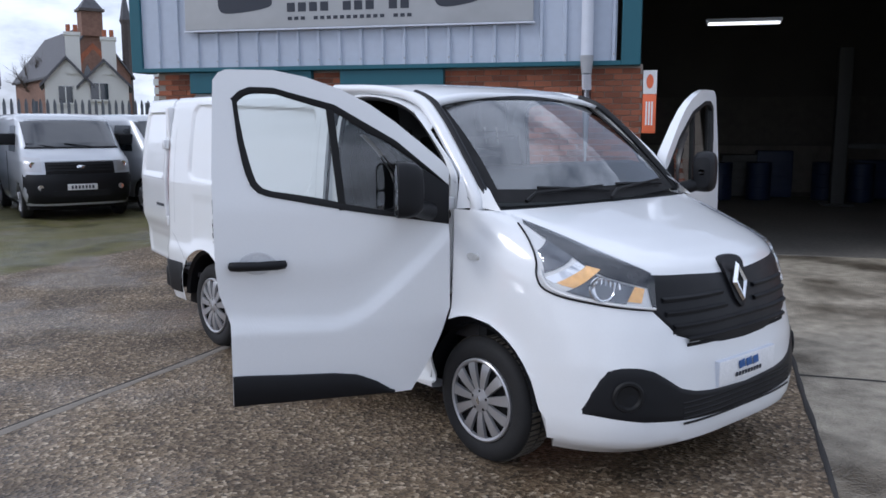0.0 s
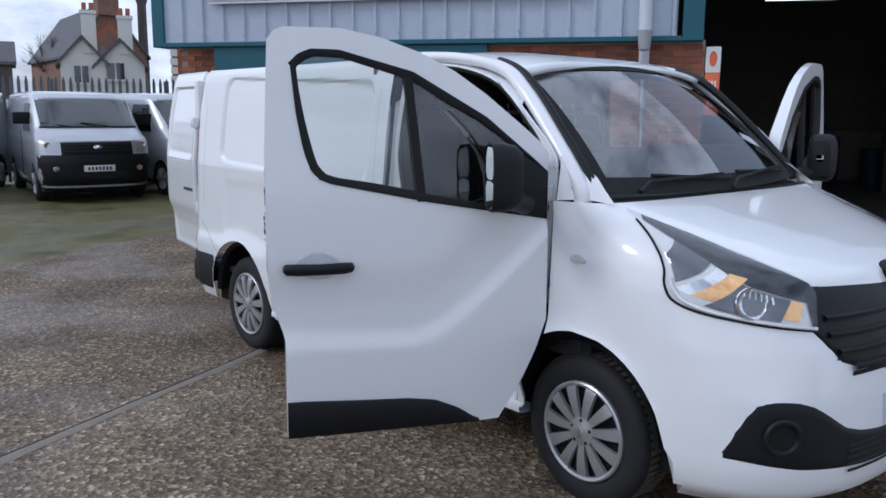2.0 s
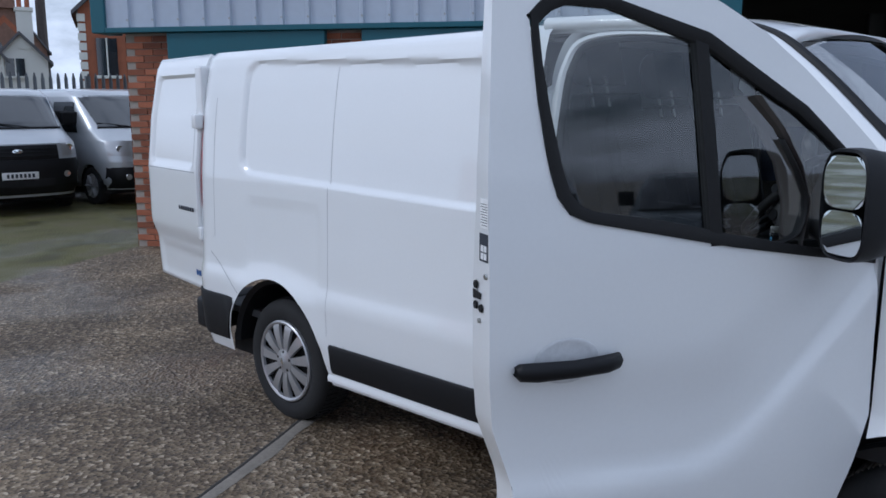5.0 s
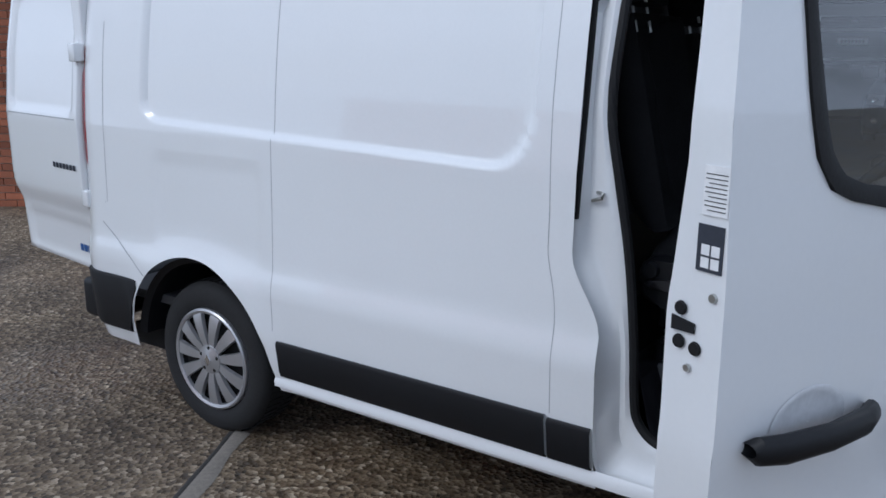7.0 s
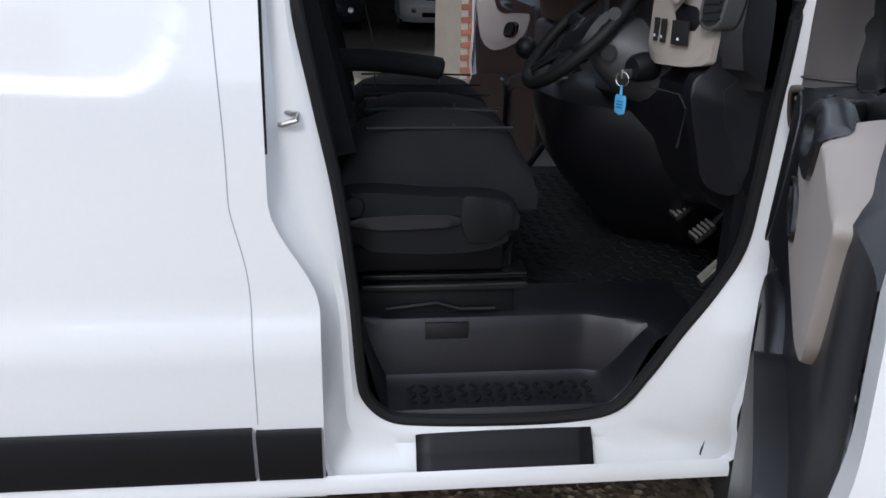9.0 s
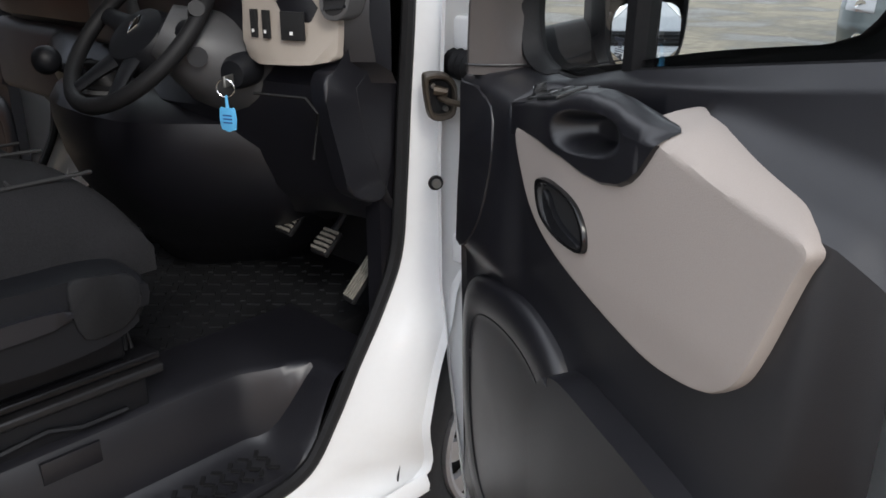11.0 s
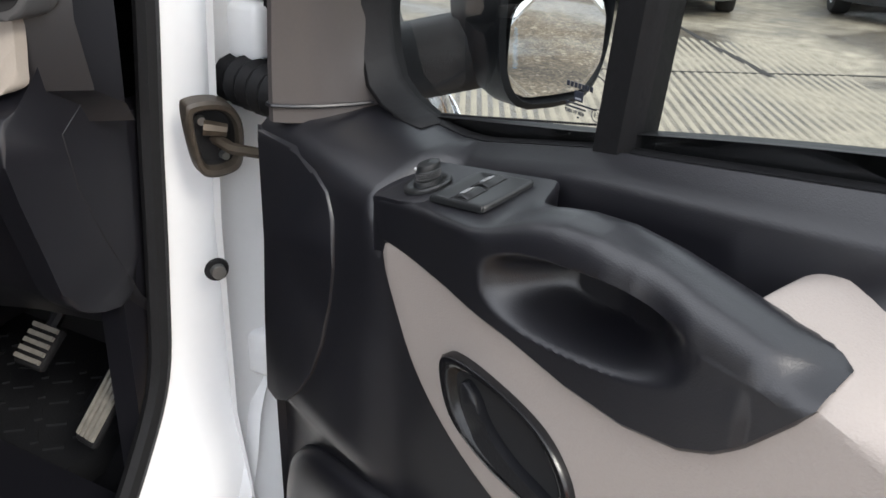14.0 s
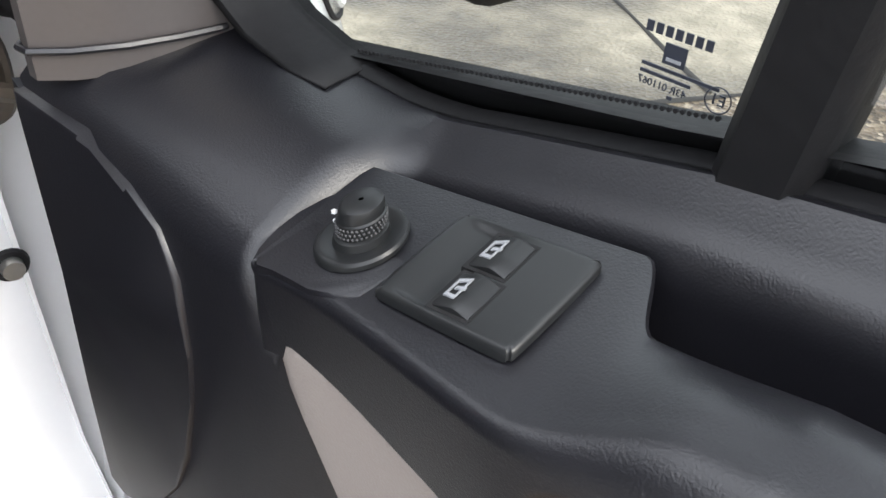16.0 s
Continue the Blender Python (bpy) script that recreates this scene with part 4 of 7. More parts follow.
    part("mirror_arm", tube([LO(0.10, 0.0, 1.29), LO(0.17, -0.05, 1.31), MS @ Vector((-0.02, 0.03, -0.08))], [0.045, 0.045, 0.045], 12), BLACKPL, mir)
    # handle in its dish
    hn = part("door_handle", surface([[onskin(0.955 + a, 1.062 + w * math.sin(t), h + 0.016 * math.cos(t)) for t in np.linspace(0, 2 * math.pi, 12, endpoint=False)] for a, w, h in ((-0.138, 0.008, 0.01), (-0.13, 0.020, 0.018), (-0.09, 0.023, 0.034), (0.0, 0.022, 0.042), (0.09, 0.024, 0.034), (0.128, 0.022, 0.020), (0.137, 0.010, 0.01))], closed=True), BLACKPL, root, "black bar door handle")
    # dish is nearly flush; the shade of its hollow is mixed into greyer paint
    part("handle_dish", surface([[onskin(0.955 + r * 0.085 * math.cos(t), 1.07 + r * 0.055 * math.sin(t), h) for t in np.linspace(0, 2 * math.pi, 32, endpoint=False)] for r, h in ((1.0, 0.0015), (0.93, 0.003), (0.8, 0.001), (0.5, 0.0012), (0.02, 0.0012))], closed=True), mat("shaded_dish_paint", (0.62, 0.63, 0.65), 0.35, coat=1.0), hn)
    # black lower cladding
    ct = lambda s: ip(s, (0.30, 0.38, 0.48, 0.60, 1.09), (0.375, 0.43, 0.475, 0.492, 0.515))
    part("door_cladding", surface([[onskin(s, z, o) for z, o in ((0.362, 0.0), (0.362, 0.012), (0.37, 0.016), (max(0.371, ct(s) - 0.012), 0.016), (ct(s), 0.010), (ct(s), 0.0))] for s in np.linspace(0.29, 1.148, 40)]), BLACKPL, root)

    if full:
        def etch(a, b, dd):
            return L(a, 0.0205 + dd, b)

        for k in range(7):
            part("etched_bar", plate([(0.508 + 0.0040 * k, 1.3885), (0.5108 + 0.0040 * k, 1.3885), (0.5108 + 0.0040 * k, 1.3925), (0.508 + 0.0040 * k, 1.3925)], etch, 0, 0.0006, 0), INK, root)
        part("etched_badge", plate([(0.517, 1.3785), (0.526, 1.3785), (0.526, 1.3865), (0.517, 1.3865)], etch, 0, 0.0006, 0), INK, root)
        part("etched_badge_line", plate([(0.5185, 1.3800), (0.5245, 1.3800), (0.5245, 1.3812), (0.5185, 1.3812)], etch, 0.0006, 0.001, 0), LINEG, root)
        for a_, b_, z_ in ((0.509, 0.541, 1.3755), (0.509, 0.530, 1.3725), (0.522, 0.524, 1.3655)):
            part("etched_bar", plate([(a_, z_), (b_, z_), (b_, z_ + 0.0013), (a_, z_ + 0.0013)], etch, 0, 0.0006, 0), INK, root)
        away = Matrix(((-1, 0, 0, 0), (0, 0, 1, 0), (0, 1, 0, 0), (0, 0, 0, 1)))
        text("43R 011067", 0.0042, INK, Matrix.Translation(L(0.519, 0.021, 1.3695)) @ away, root, "etched_approval", 0.0003)
        text("E1", 0.0062, INK, Matrix.Translation(L(0.5415, 0.021, 1.3725)) @ away, root, "etched_mark", 0.0003)
        part("etched_ring", tube([L(0.5415 + 0.0050 * math.cos(w), 0.021, 1.3725 + 0.0050 * math.sin(w)) for w in np.linspace(0, 2 * math.pi, 28, endpoint=False)], 0.0003, 5, closed=True), INK, root)
        for k in range(70):
            a_ = 0.335 + 0.0027 * k
            z_ = 1.302 + 0.215 * (a_ - 0.335) + 0.004
            bm = B()
            disc(bm, onskin(a_, z_, -0.0145), (0, -1, 0), 0.0011, 0.0012, 6)
            if k == 0:
                dot = part("frit_dot", bm, DARK, root, smooth=False)
                first = onskin(a_, z_, -0.0145)
            else:
                bm.free()
                ob = new("frit_dot", dot.data)
                ob.parent = root
                ob.location = onskin(a_, z_, -0.0145) - first

    # ---- inner trim ----
    def sill(s):
        return ip(s, (0.14, 0.36, 0.40, 0.426, 0.487, 0.553, 0.634, 0.80, 1.03, 1.15), (1.318, 1.318, 1.317, 1.320, 1.335, 1.351, 1.364, 1.392, 1.430, 1.445))

    def ledge(s):
        """Height of the beige panel's upper edge, along which the trim steps inward."""
        return ip(s, (0.70, 0.77, 0.84, 0.915, 0.985, 1.03, 1.06, 1.12), (1.340, 1.342, 1.331, 1.313, 1.299, 1.284, 1.268, 1.235))

    def face_dep(s, z):
        d = 0.128 + 0.008 * ss(0.46, 0.40, s) + 0.075 * max(0.0, 1.29 - z) * ss(0.47, 0.36, s) * ss(0.98, 1.02, z)
        d += 0.022 * ss(0.95, 0.80, z) * ss(0.30, 0.55, s) * ss(1.10, 0.98, s)
        d -= 0.020 * ss(1.03, 1.11, s)
        return d

    rows = []
    for s in [0.206, 0.208, 0.214, 0.225, 0.237, 0.2405] + list(np.linspace(0.243, 0.39, 12)) + list(np.linspace(0.396, 0.45, 16)) + list(np.linspace(0.46, 1.12, 50)):
        z0 = max(0.40, ip(s, DS_LO, DZ_LO) + 0.06, ip(s, (0.14, 0.2, 0.24, 0.30), (0.60, 0.52, 0.47, 0.42)))
        z0 = max(z0, ip(s, (0.206, 0.216, 0.230, 0.238, 0.2402, 0.2404), (1.284, 1.278, 1.19, 1.10, 1.06, 0.0)))
        zt = sill(s) - 0.008 * ss(0.214, 0.206, s)
        k = ss(0.398, 0.436, s)
        zr = zt - 0.012 - 0.008 * ss(0.55, 0.9, s)
        # where the face ends below the window: at the shelf in front, at the ledge behind
        ze = ip(s, (0.24, 0.33, 0.40, 0.436, 0.56, 0.70), (1.276, 1.270, 1.264, 1.235, 1.20, 1.20))
        if s > 0.70:
            ze = 1.20 + (ledge(s) - ip(s, (0.77, 0.84, 0.915, 0.985, 1.024, 1.05), (0.045, 0.035, 0.027, 0.020, 0.010, 0.0)) - 1.20) * ss(0.70, 0.80, s)
        col = [L(s, 0.10, z0)]

        def put(dd, z):
            col.append(L(s - (1.15 - door_s(1.15, z)) * ss(0.75, 1.12, s), dd, z))

        for q in range(37):
            z = z0 + 0.01 + (ze - z0 - 0.01) * q / 36
            put(face_dep(s, z), z)
        fd = face_dep(s, ze)
        front = ((fd - 0.0015, ze + 0.009), (fd - 0.006, ze + 0.018), (fd - 0.014, ze + 0.025), (fd - 0.030, ze + 0.033), (0.082, zt - 0.006), (0.066, zt - 0.003), (0.054, zt - 0.001), (0.044, zt))
        w = 0.060 - 0.006 * ss(0.7, 1.0, s)
        rear = ((fd - 0.010, ze + 0.010), (fd - 0.028, ze + 0.022), (0.075, ze + 0.036), (0.065, ze + 0.050), (w, ze + 0.066 if s > 0.7 else zr - 0.026), (w, zr - 0.010), (w - 0.005, zr - 0.002), (0.046, zr + 0.003))
        for f, r in zip(front, rear):
            put(f[0] + (r[0] - f[0]) * k, min(f[1] + (r[1] - f[1]) * k, zt))
        col += [L(s, 0.034, zt + 0.001), L(s, 0.028, zt), L(s, 0.024, zt - 0.02)]
        rows.append(col)
    trim = part("inner_trim", surface(rows), TRIM, root, "charcoal grained door trim")
    # hinge-side flap of the trim
    flap = [(0.209, 1.290), (0.277, 1.291), (0.288, 1.285), (0.318, 1.280), (0.342, 1.268), (0.355, 1.245), (0.360, 1.20), (0.358, 1.165), (0.349, 1.115), (0.333, 1.075), (0.310, 1.040), (0.284, 1.014), (0.262, 1.003), (0.243, 1.008), (0.236, 1.09), (0.230, 1.18), (0.216, 1.28)]
    part("trim_flap", plate(flap, lambda a, b, dd: L(a, dd + 0.075 * (1.30 - b), b), 0.09, 0.1385, 0.003, 2), TRIM, trim)
    # satin cover of the pillar foot, standing on the shelf
    rows = []
    for z, sh in ((1.305, 0.0), (1.322, 0.0), (1.36, 0.001), (1.42, 0.006), (1.52, 0.04), (1.62, 0.11), (1.70, 0.19)):
        rows.append([L(a + sh - 0.24 * max(0, min(z, 1.42) - 1.322) * ss(0.10, 0.04, dd), dd, z) for a, dd in ((0.200, 0.07), (0.226, 0.128), (0.232, 0.136), (0.240, 0.136), (0.252, 0.122), (0.264, 0.098), (0.272, 0.072), (0.277, 0.047), (0.277, 0.010))])
    part("pillar_cover", surface(rows), mat("satin_pillar_cover", (0.085, 0.076, 0.074), 0.30, var=0.05, fine=300), trim)
    part("cover_bead", tube([L(a, dd, 1.322) for a, dd in ((0.228, 0.132), (0.234, 0.139), (0.242, 0.138), (0.255, 0.122), (0.267, 0.098), (0.275, 0.072), (0.280, 0.047))], 0.002, 6), TRIM, trim)
    # rounded black corner of the window seal
    rows = []
    for (a, b), (c, d_) in zip(CORNER_OUT, CORNER_IN):
        c, d_ = a + 0.55 * (c - a), b + 0.55 * (d_ - b)
        rows.append([L(a, 0.05, b), L(a + 0.25 * (c - a), 0.049, b + 0.25 * (d_ - b)), L(a + 0.6 * (c - a), 0.040, b + 0.6 * (d_ - b)), L(c, 0.026, d_), L(c, 0.010, d_)])
    part("corner_seal", surface(rows), RUBBER, trim, thick=0.002)
    # inner window frame
    rows = []
    hoop = [(s, ip(s, WS_LO, WZ_LO)) for s in np.linspace(1.0, 1.05, 16)] + [(s, ip(s, WS_HI, WZ_HI)) for s in np.linspace(1.058, 0.20, 50)]
    for s, z in hoop:
        off = (wc - Vector((s, z)))
        off = Vector((off.x * 0.6, off.y)).normalized()
        b_ = door_dep(s, z)
        rows.append([LO(s - off.x * 0.03, b_ + 0.05, z - off.y * 0.03), LO(s, b_ + 0.06, z), LO(s + off.x * 0.02, b_ + 0.045, z + off.y * 0.02), LO(s + off.x * 0.028, b_ + 0.015, z + off.y * 0.028)])
    part("inner_seal", surface(rows), RUBBER, trim)
    # black rubber strip along the foot of the glass
    rows = [[L(s, dd, sill(s) + h) for dd, h in ((0.030, -0.012), (0.029, 0.001), (0.024, 0.0035), (0.018, 0.0025), (0.016, -0.012))] for s in np.linspace(0.36, 1.06, 40)]
    part("glass_wiper", surface(rows), RUBBER, trim)
    # beige insert: a flat lower face and an elbow ledge folded back to the wall
    bo = smoothline([(0.424, 1.252), (0.450, 1.182), (0.492, 1.137), (0.562, 1.104), (0.672, 1.069), (0.797, 1.045), (0.868, 1.046), (0.924, 1.058), (0.956, 1.078), (0.979, 1.103), (0.998, 1.144), (1.014, 1.188), (1.032, 1.238), (1.043, 1.262), (1.038, 1.274), (1.018, 1.286), (0.985, 1.298), (0.915, 1.312), (0.839, 1.331), (0.790, 1.341), (0.762, 1.342), (0.742, 1.330), (0.738, 1.300), (0.735, 1.268), (0.70, 1.248), (0.60, 1.254), (0.52, 1.259)], 5)

    def bd(a, b):
        zf = ip(a, (0.74, 0.82, 0.893, 0.973, 1.05), (1.316, 1.314, 1.300, 1.287, 1.276))
        u = b - zf
        # rounded fold
        back = 0.0 if u < -0.006 else ((u + 0.006) ** 2 / 0.024 if u < 0.006 else u)
        return 0.137 + 0.009 * ss(0.44, 0.60, a) - 0.005 * ss(1.12, 1.05, b) - 3.0 * back

    bc = Vector((0.80, 1.20))
    rows = [[L(p[0], 0.04, p[1]) for p in bo]]
    for k, in_ in ((1.0, 0.012), (0.996, 0.005), (0.985, 0.001)) + tuple((0.965 - 0.0386 * q, 0.0) for q in range(25)) + ((0.0005, 0.0),):
        rows.append([L(bc.x + (p[0] - bc.x) * k, max(0.05, bd(bc.x + (p[0] - bc.x) * k, bc.y + (p[1] - bc.y) * k) - in_), bc.y + (p[1] - bc.y) * k) for p in bo])
    part("insert_panel", surface(rows, closed=True), BEIGE, trim, "warm grey insert panel")
    # release handle in its bezel
    po = smoothline([(0.526, 1.194), (0.552, 1.206), (0.600, 1.204), (0.640, 1.193), (0.664, 1.172), (0.673, 1.150), (0.668, 1.133), (0.640, 1.127), (0.585, 1.132), (0.541, 1.152)], 5)
    pc = Vector((0.603, 1.166))

    def ring(k, dd, dx=0.0, dz=0.0):
        return [L(pc.x + dx + (p[0] - pc.x) * k, dd, pc.y + dz + (p[1] - pc.y) * k) for p in po]

    part("release_bezel", surface([ring(1.0, 0.138), ring(1.0, 0.150), ring(0.97, 0.153), ring(0.90, 0.1535), ring(0.84, 0.152), ring(0.79, 0.1485), ring(0.76, 0.147)], closed=True), mat("gloss_black_bezel", (0.008, 0.008, 0.009), 0.22, var=0.05), trim)
    # shallow bowl; its near-black floor paints in the shade of a deeper one
    part("release_bowl", surface([ring(0.78, 0.1475), ring(0.6, 0.1465, 0.008, 0.006), ring(0.3, 0.1462, 0.012, 0.008), ring(0.001, 0.1462, 0.012, 0.008)], closed=True), DARK, trim)
    lev = [(0.556, 1.190), (0.570, 1.186), (0.585, 1.168), (0.612, 1.153), (0.645, 1.146), (0.660, 1.142), (0.655, 1.135), (0.620, 1.136), (0.585, 1.145), (0.562, 1.163)]
    part("release_lever", plate(smoothline(lev, 3), lambda a, b, dd: L(a, dd, b), 0.146, 0.1555, 0.003), BLACKPL, trim, "black release lever")

    # arm rest: switch deck in front, arched rest behind, grab cup in its face
    def deck_z(s, dd):
        return 1.289 + 0.20 * (s - 0.412) - 0.22 * (dd - 0.136)

    def rest_z(s):
        return ip(s, (0.54, 0.565, 0.60, 0.625, 0.655, 0.69, 0.735, 0.78, 0.808), (1.322, 1.324, 1.333, 1.339, 1.342, 1.340, 1.333, 1.326, 1.319))

    def cup(s, z):
        c, si = math.cos(0.13), math.sin(0.13)
        u, v = (s - 0.652), (z - 1.293)
        u, v = (u * c + v * si) / 0.080, (v * c - u * si) / 0.027
        r = (abs(u) ** 2.6 + abs(v) ** 2.6) ** (1 / 2.6)
        return (0.052 - 0.026 * ss(-0.1, 0.9, u)) * ss(1.12, 0.50, r)

    rows = []
    stations = list(np.linspace(0.412, 0.54, 24)) + list(np.linspace(0.545, 0.575, 13)) + list(np.linspace(0.577, 0.770, 110)) + list(np.linspace(0.772, 0.808, 18))
    for s in stations:
        end = ss(0.770, 0.812, s)
        df = 0.137 + 0.016 * ss(0.43, 0.58, s) - 0.026 * end
        zb = ip(s, (0.412, 0.424, 0.525, 0.598, 0.653, 0.701, 0.741, 0.762, 0.778, 0.799, 0.808, 0.810), (1.285, 1.249, 1.251, 1.246, 1.238, 1.237, 1.245, 1.256, 1.270, 1.297, 1.311, 1.312))
        m = ss(0.545, 0.605, s)
        do = 0.064 + 0.031 * ss(0.550, 0.572, s)
        zo = deck_z(s, do) + (rest_z(s) - deck_z(s, do)) * m
        zi = deck_z(s, df) + (rest_z(s) + 0.004 * m - deck_z(s, df)) * m
        r = min(0.007 + 0.013 * m, max(0.002, (zi - zb) * 0.5))
        dl = max(df, bd(s, zb) + 0.005 if s > 0.742 else 0.0)
        col = [L(s, 0.10, zb), L(s, dl - 0.010, zb), L(s, dl - 0.003, zb + 0.0015), L(s, dl, zb + min(0.005, (zi - zb) * 0.2))]
        z1, z2 = zb + min(0.005, (zi - zb) * 0.2), zi - r
        for q in range(1, 47):
            z = z1 + (z2 - z1) * q / 46
            col.append(L(s, max(df - cup(s, z) - 0.004 * m * ss(zb + 0.02, zi, z), bd(s, z) + 0.005 if s > 0.742 else 0.0), z))
        dt = df - 0.004 * m * ss(zb + 0.02, zi, z2)
        for q in range(1, 7):
            w = math.pi / 2 * q / 6
            zz = z2 + r * math.sin(w)
            col.append(L(s, max(dt - r * (1 - math.cos(w)) - cup(s, z2) * math.cos(w), bd(s, zz) + 0.005 if s > 0.742 else 0.0), zz))
        for q in range(1, 8):
            dd = dt - r + (do + 0.004 - dt + r) * q / 7
            zz = zi + (zo - zi) * q / 7 + 0.004 * m * math.sin(math.pi * q / 7)
            col.append(L(s, max(dd, bd(s, zz) + 0.004 if s > 0.742 else 0.0), zz))
        col += [L(s, do + 0.001, zo - 0.002), L(s, do, zo - 0.006), L(s, do + 0.001, zo - 0.03), L(s, do + 0.006, 1.21)]
        rows.append(col)
    part("armrest", surface(rows), TRIM, trim, "black arm rest with grab handle")
    # rounded front of the deck and floor of the tray behind the rest
    lip = smoothline([(0.412, 0.136), (0.4075, 0.127), (0.405, 0.113), (0.4065, 0.097), (0.415, 0.084), (0.432, 0.0745), (0.460, 0.070), (0.470, 0.072), (0.470, 0.13), (0.425, 0.136)], 4)
    part("deck_front", plate(lip, lambda a, b, h: L(a, b, deck_z(a, b) + h), -0.05, -0.0006, 0.002), TRIM, trim)
    part("tray_floor", surface([[L(s, dd, 1.262) for dd in (0.055, 0.10)] for s in (0.55, 0.68, 0.80)]), TRIM, trim)
    if full:
        def deck(a, b, h):
            """a from the plate's front edge to its rear, b from its inner edge to its outer."""
            s, dd = 0.476 + 0.0645 * a, 0.1285 - 0.049 * b
            return L(s, dd, deck_z(s, dd) + h)

        so = smoothline([(0.0, 0.10), (0.03, 0.02), (0.12, 0.0), (0.88, -0.03), (0.97, 0.0), (1.0, 0.10), (1.01, 0.88), (0.98, 0.97), (0.90, 1.0), (0.13, 1.01), (0.05, 0.98), (0.01, 0.88)], 4)
        c0 = Vector((0.5, 0.5))

        def well(a, b):
            return 0.0035 * ss(0.03, 0.34, a) * ss(0.44, 0.38, a) * ss(0.02, 0.10, b) * ss(1.0, 0.9, b)

        rows = [[deck(p[0], p[1], 0.0) for p in so], [deck(p[0], p[1], 0.0030) for p in so]]
        for k, h in ((0.985, 0.0040), (0.96, 0.0047), (0.93, 0.0050), (0.86, 0.0050)) + tuple((0.80 - 0.053 * q, 0.0050) for q in range(15)) + ((0.001, 0.0050),):
            rows.append([deck(c0.x + (p[0] - c0.x) * k, c0.y + (p[1] - c0.y) * k, h - well(c0.x + (p[0] - c0.x) * k, c0.y + (p[1] - c0.y) * k)) for p in so])
        SATIN = mat("satin_switch_plastic", (0.016, 0.017, 0.018), 0.38, var=0.06, fine=500)
        part("switch_plate", surface(rows, closed=True), SATIN, trim, "window switch plate")
        for b0, b1, sh in ((0.07, 0.43, 0.12), (0.51, 0.87, 0.09)):
            part("switch_gap", plate([(0.25 + sh, b0 - 0.03), (0.55 + sh, b0 - 0.03), (0.55 + sh, b1 + 0.03), (0.25 + sh, b1 + 0.03)], deck, 0.003, 0.0052, 0), DARK, trim)
            rows = []
            for a, h in ((0.275, 0.0025), (0.275, 0.0055), (0.30, 0.0062), (0.345, 0.0070), (0.40, 0.0078), (0.43, 0.0080), (0.46, 0.0076), (0.535, 0.0058), (0.54, 0.003)):
                rows.append([deck(a + sh, b0 + (b1 - b0) * t, h - d_) for t, d_ in ((0, 0.004), (0, 0.0006), (0.05, 0), (0.5, 0.0004), (0.95, 0), (1, 0.0006), (1, 0.004))])
            sw = part("window_switch", surface(rows), SATIN, trim, "rocker window switch")
            bm_ = b0 + 0.5 * (b1 - b0)

            def mark(a, b, h):
                return deck(a + sh, b, 0.0055 + 0.0165 * (a - 0.275) + h)

            for q in (((0.300, bm_ - 0.09), (0.314, bm_ - 0.09), (0.314, bm_ + 0.09), (0.300, bm_ + 0.09)), ((0.314, bm_ - 0.09), (0.385, bm_ - 0.11), (0.385, bm_ - 0.08), (0.314, bm_ - 0.06)), ((0.314, bm_ + 0.06), (0.385, bm_ + 0.08), (0.385, bm_ + 0.11), (0.314, bm_ + 0.09)), ((0.375, bm_ - 0.08), (0.387, bm_ - 0.08), (0.387, bm_ + 0.08), (0.375, bm_ + 0.08)), ((0.33, bm_ - 0.015), (0.40, bm_ - 0.015), (0.40, bm_ + 0.015), (0.33, bm_ + 0.015))):
                part("switch_mark", plate(list(q), mark, 0.0004, 0.0011, 0), LINEG, sw)

        def knob(a, b, h):
            return L(0.4465 + a, 0.1065 + b, deck_z(0.4465 + a, 0.1065 + b) + h)

        part("knob_base", lathe([(0.0195, 0.0), (0.0195, 0.0022), (0.0185, 0.0034), (0.0165, 0.0036), (0.0145, 0.0026), (0.001, 0.0026)], knob, 36), SATIN, trim)
        kb = part("mirror_knob", lathe([(0.0118, 0.0026), (0.0112, 0.006), (0.0098, 0.0066), (0.0100, 0.0072), (0.0102, 0.0135), (0.0095, 0.0142), (0.0094, 0.0175), (0.0088, 0.0192), (0.0070, 0.0200), (0.001, 0.0202)], knob, 36), SATIN, trim, "ribbed mirror adjuster knob")
        bm = B()
        for k in range(34):
            for row in range(3):
                a = 2 * math.pi * (k + 0.5 * row) / 34
                bmesh.ops.create_icosphere(bm, subdivisions=1, radius=0.0007, matrix=Matrix.Translation(knob(0.0102 * math.cos(a), 0.0102 * math.sin(a), 0.0082 + 0.002 * row)))
        part("knob_grip", bm, GREYPL, kb)
        for ang, rr, h in ((2.85, 0.0170, 0.0036), (2.4, 0.0098, 0.0150), (3.3, 0.0098, 0.0150)):
            bm = B()
            bmesh.ops.create_icosphere(bm, subdivisions=1, radius=0.0014, matrix=Matrix.Translation(knob(rr * math.cos(ang), -rr * math.sin(ang) + 0.004, h)))
            part("knob_mark", bm, WHITEL, kb)
    # speaker grille and bottle pocket low down
    so = smoothline([(0.252, 0.80), (0.256, 0.89), (0.278, 0.940), (0.33, 0.968), (0.42, 0.980), (0.515, 0.972), (0.592, 0.943), (0.638, 0.895), (0.668, 0.84), (0.685, 0.74), (0.685, 0.60), (0.65, 0.49), (0.54, 0.445), (0.38, 0.455), (0.30, 0.53), (0.262, 0.66)], 5)
    sc = Vector((0.44, 0.72))

    def moulding(k, dd):
        return [L(sc.x + (p[0] - sc.x) * k, dd, sc.y + (p[1] - sc.y) * k) for p in so]

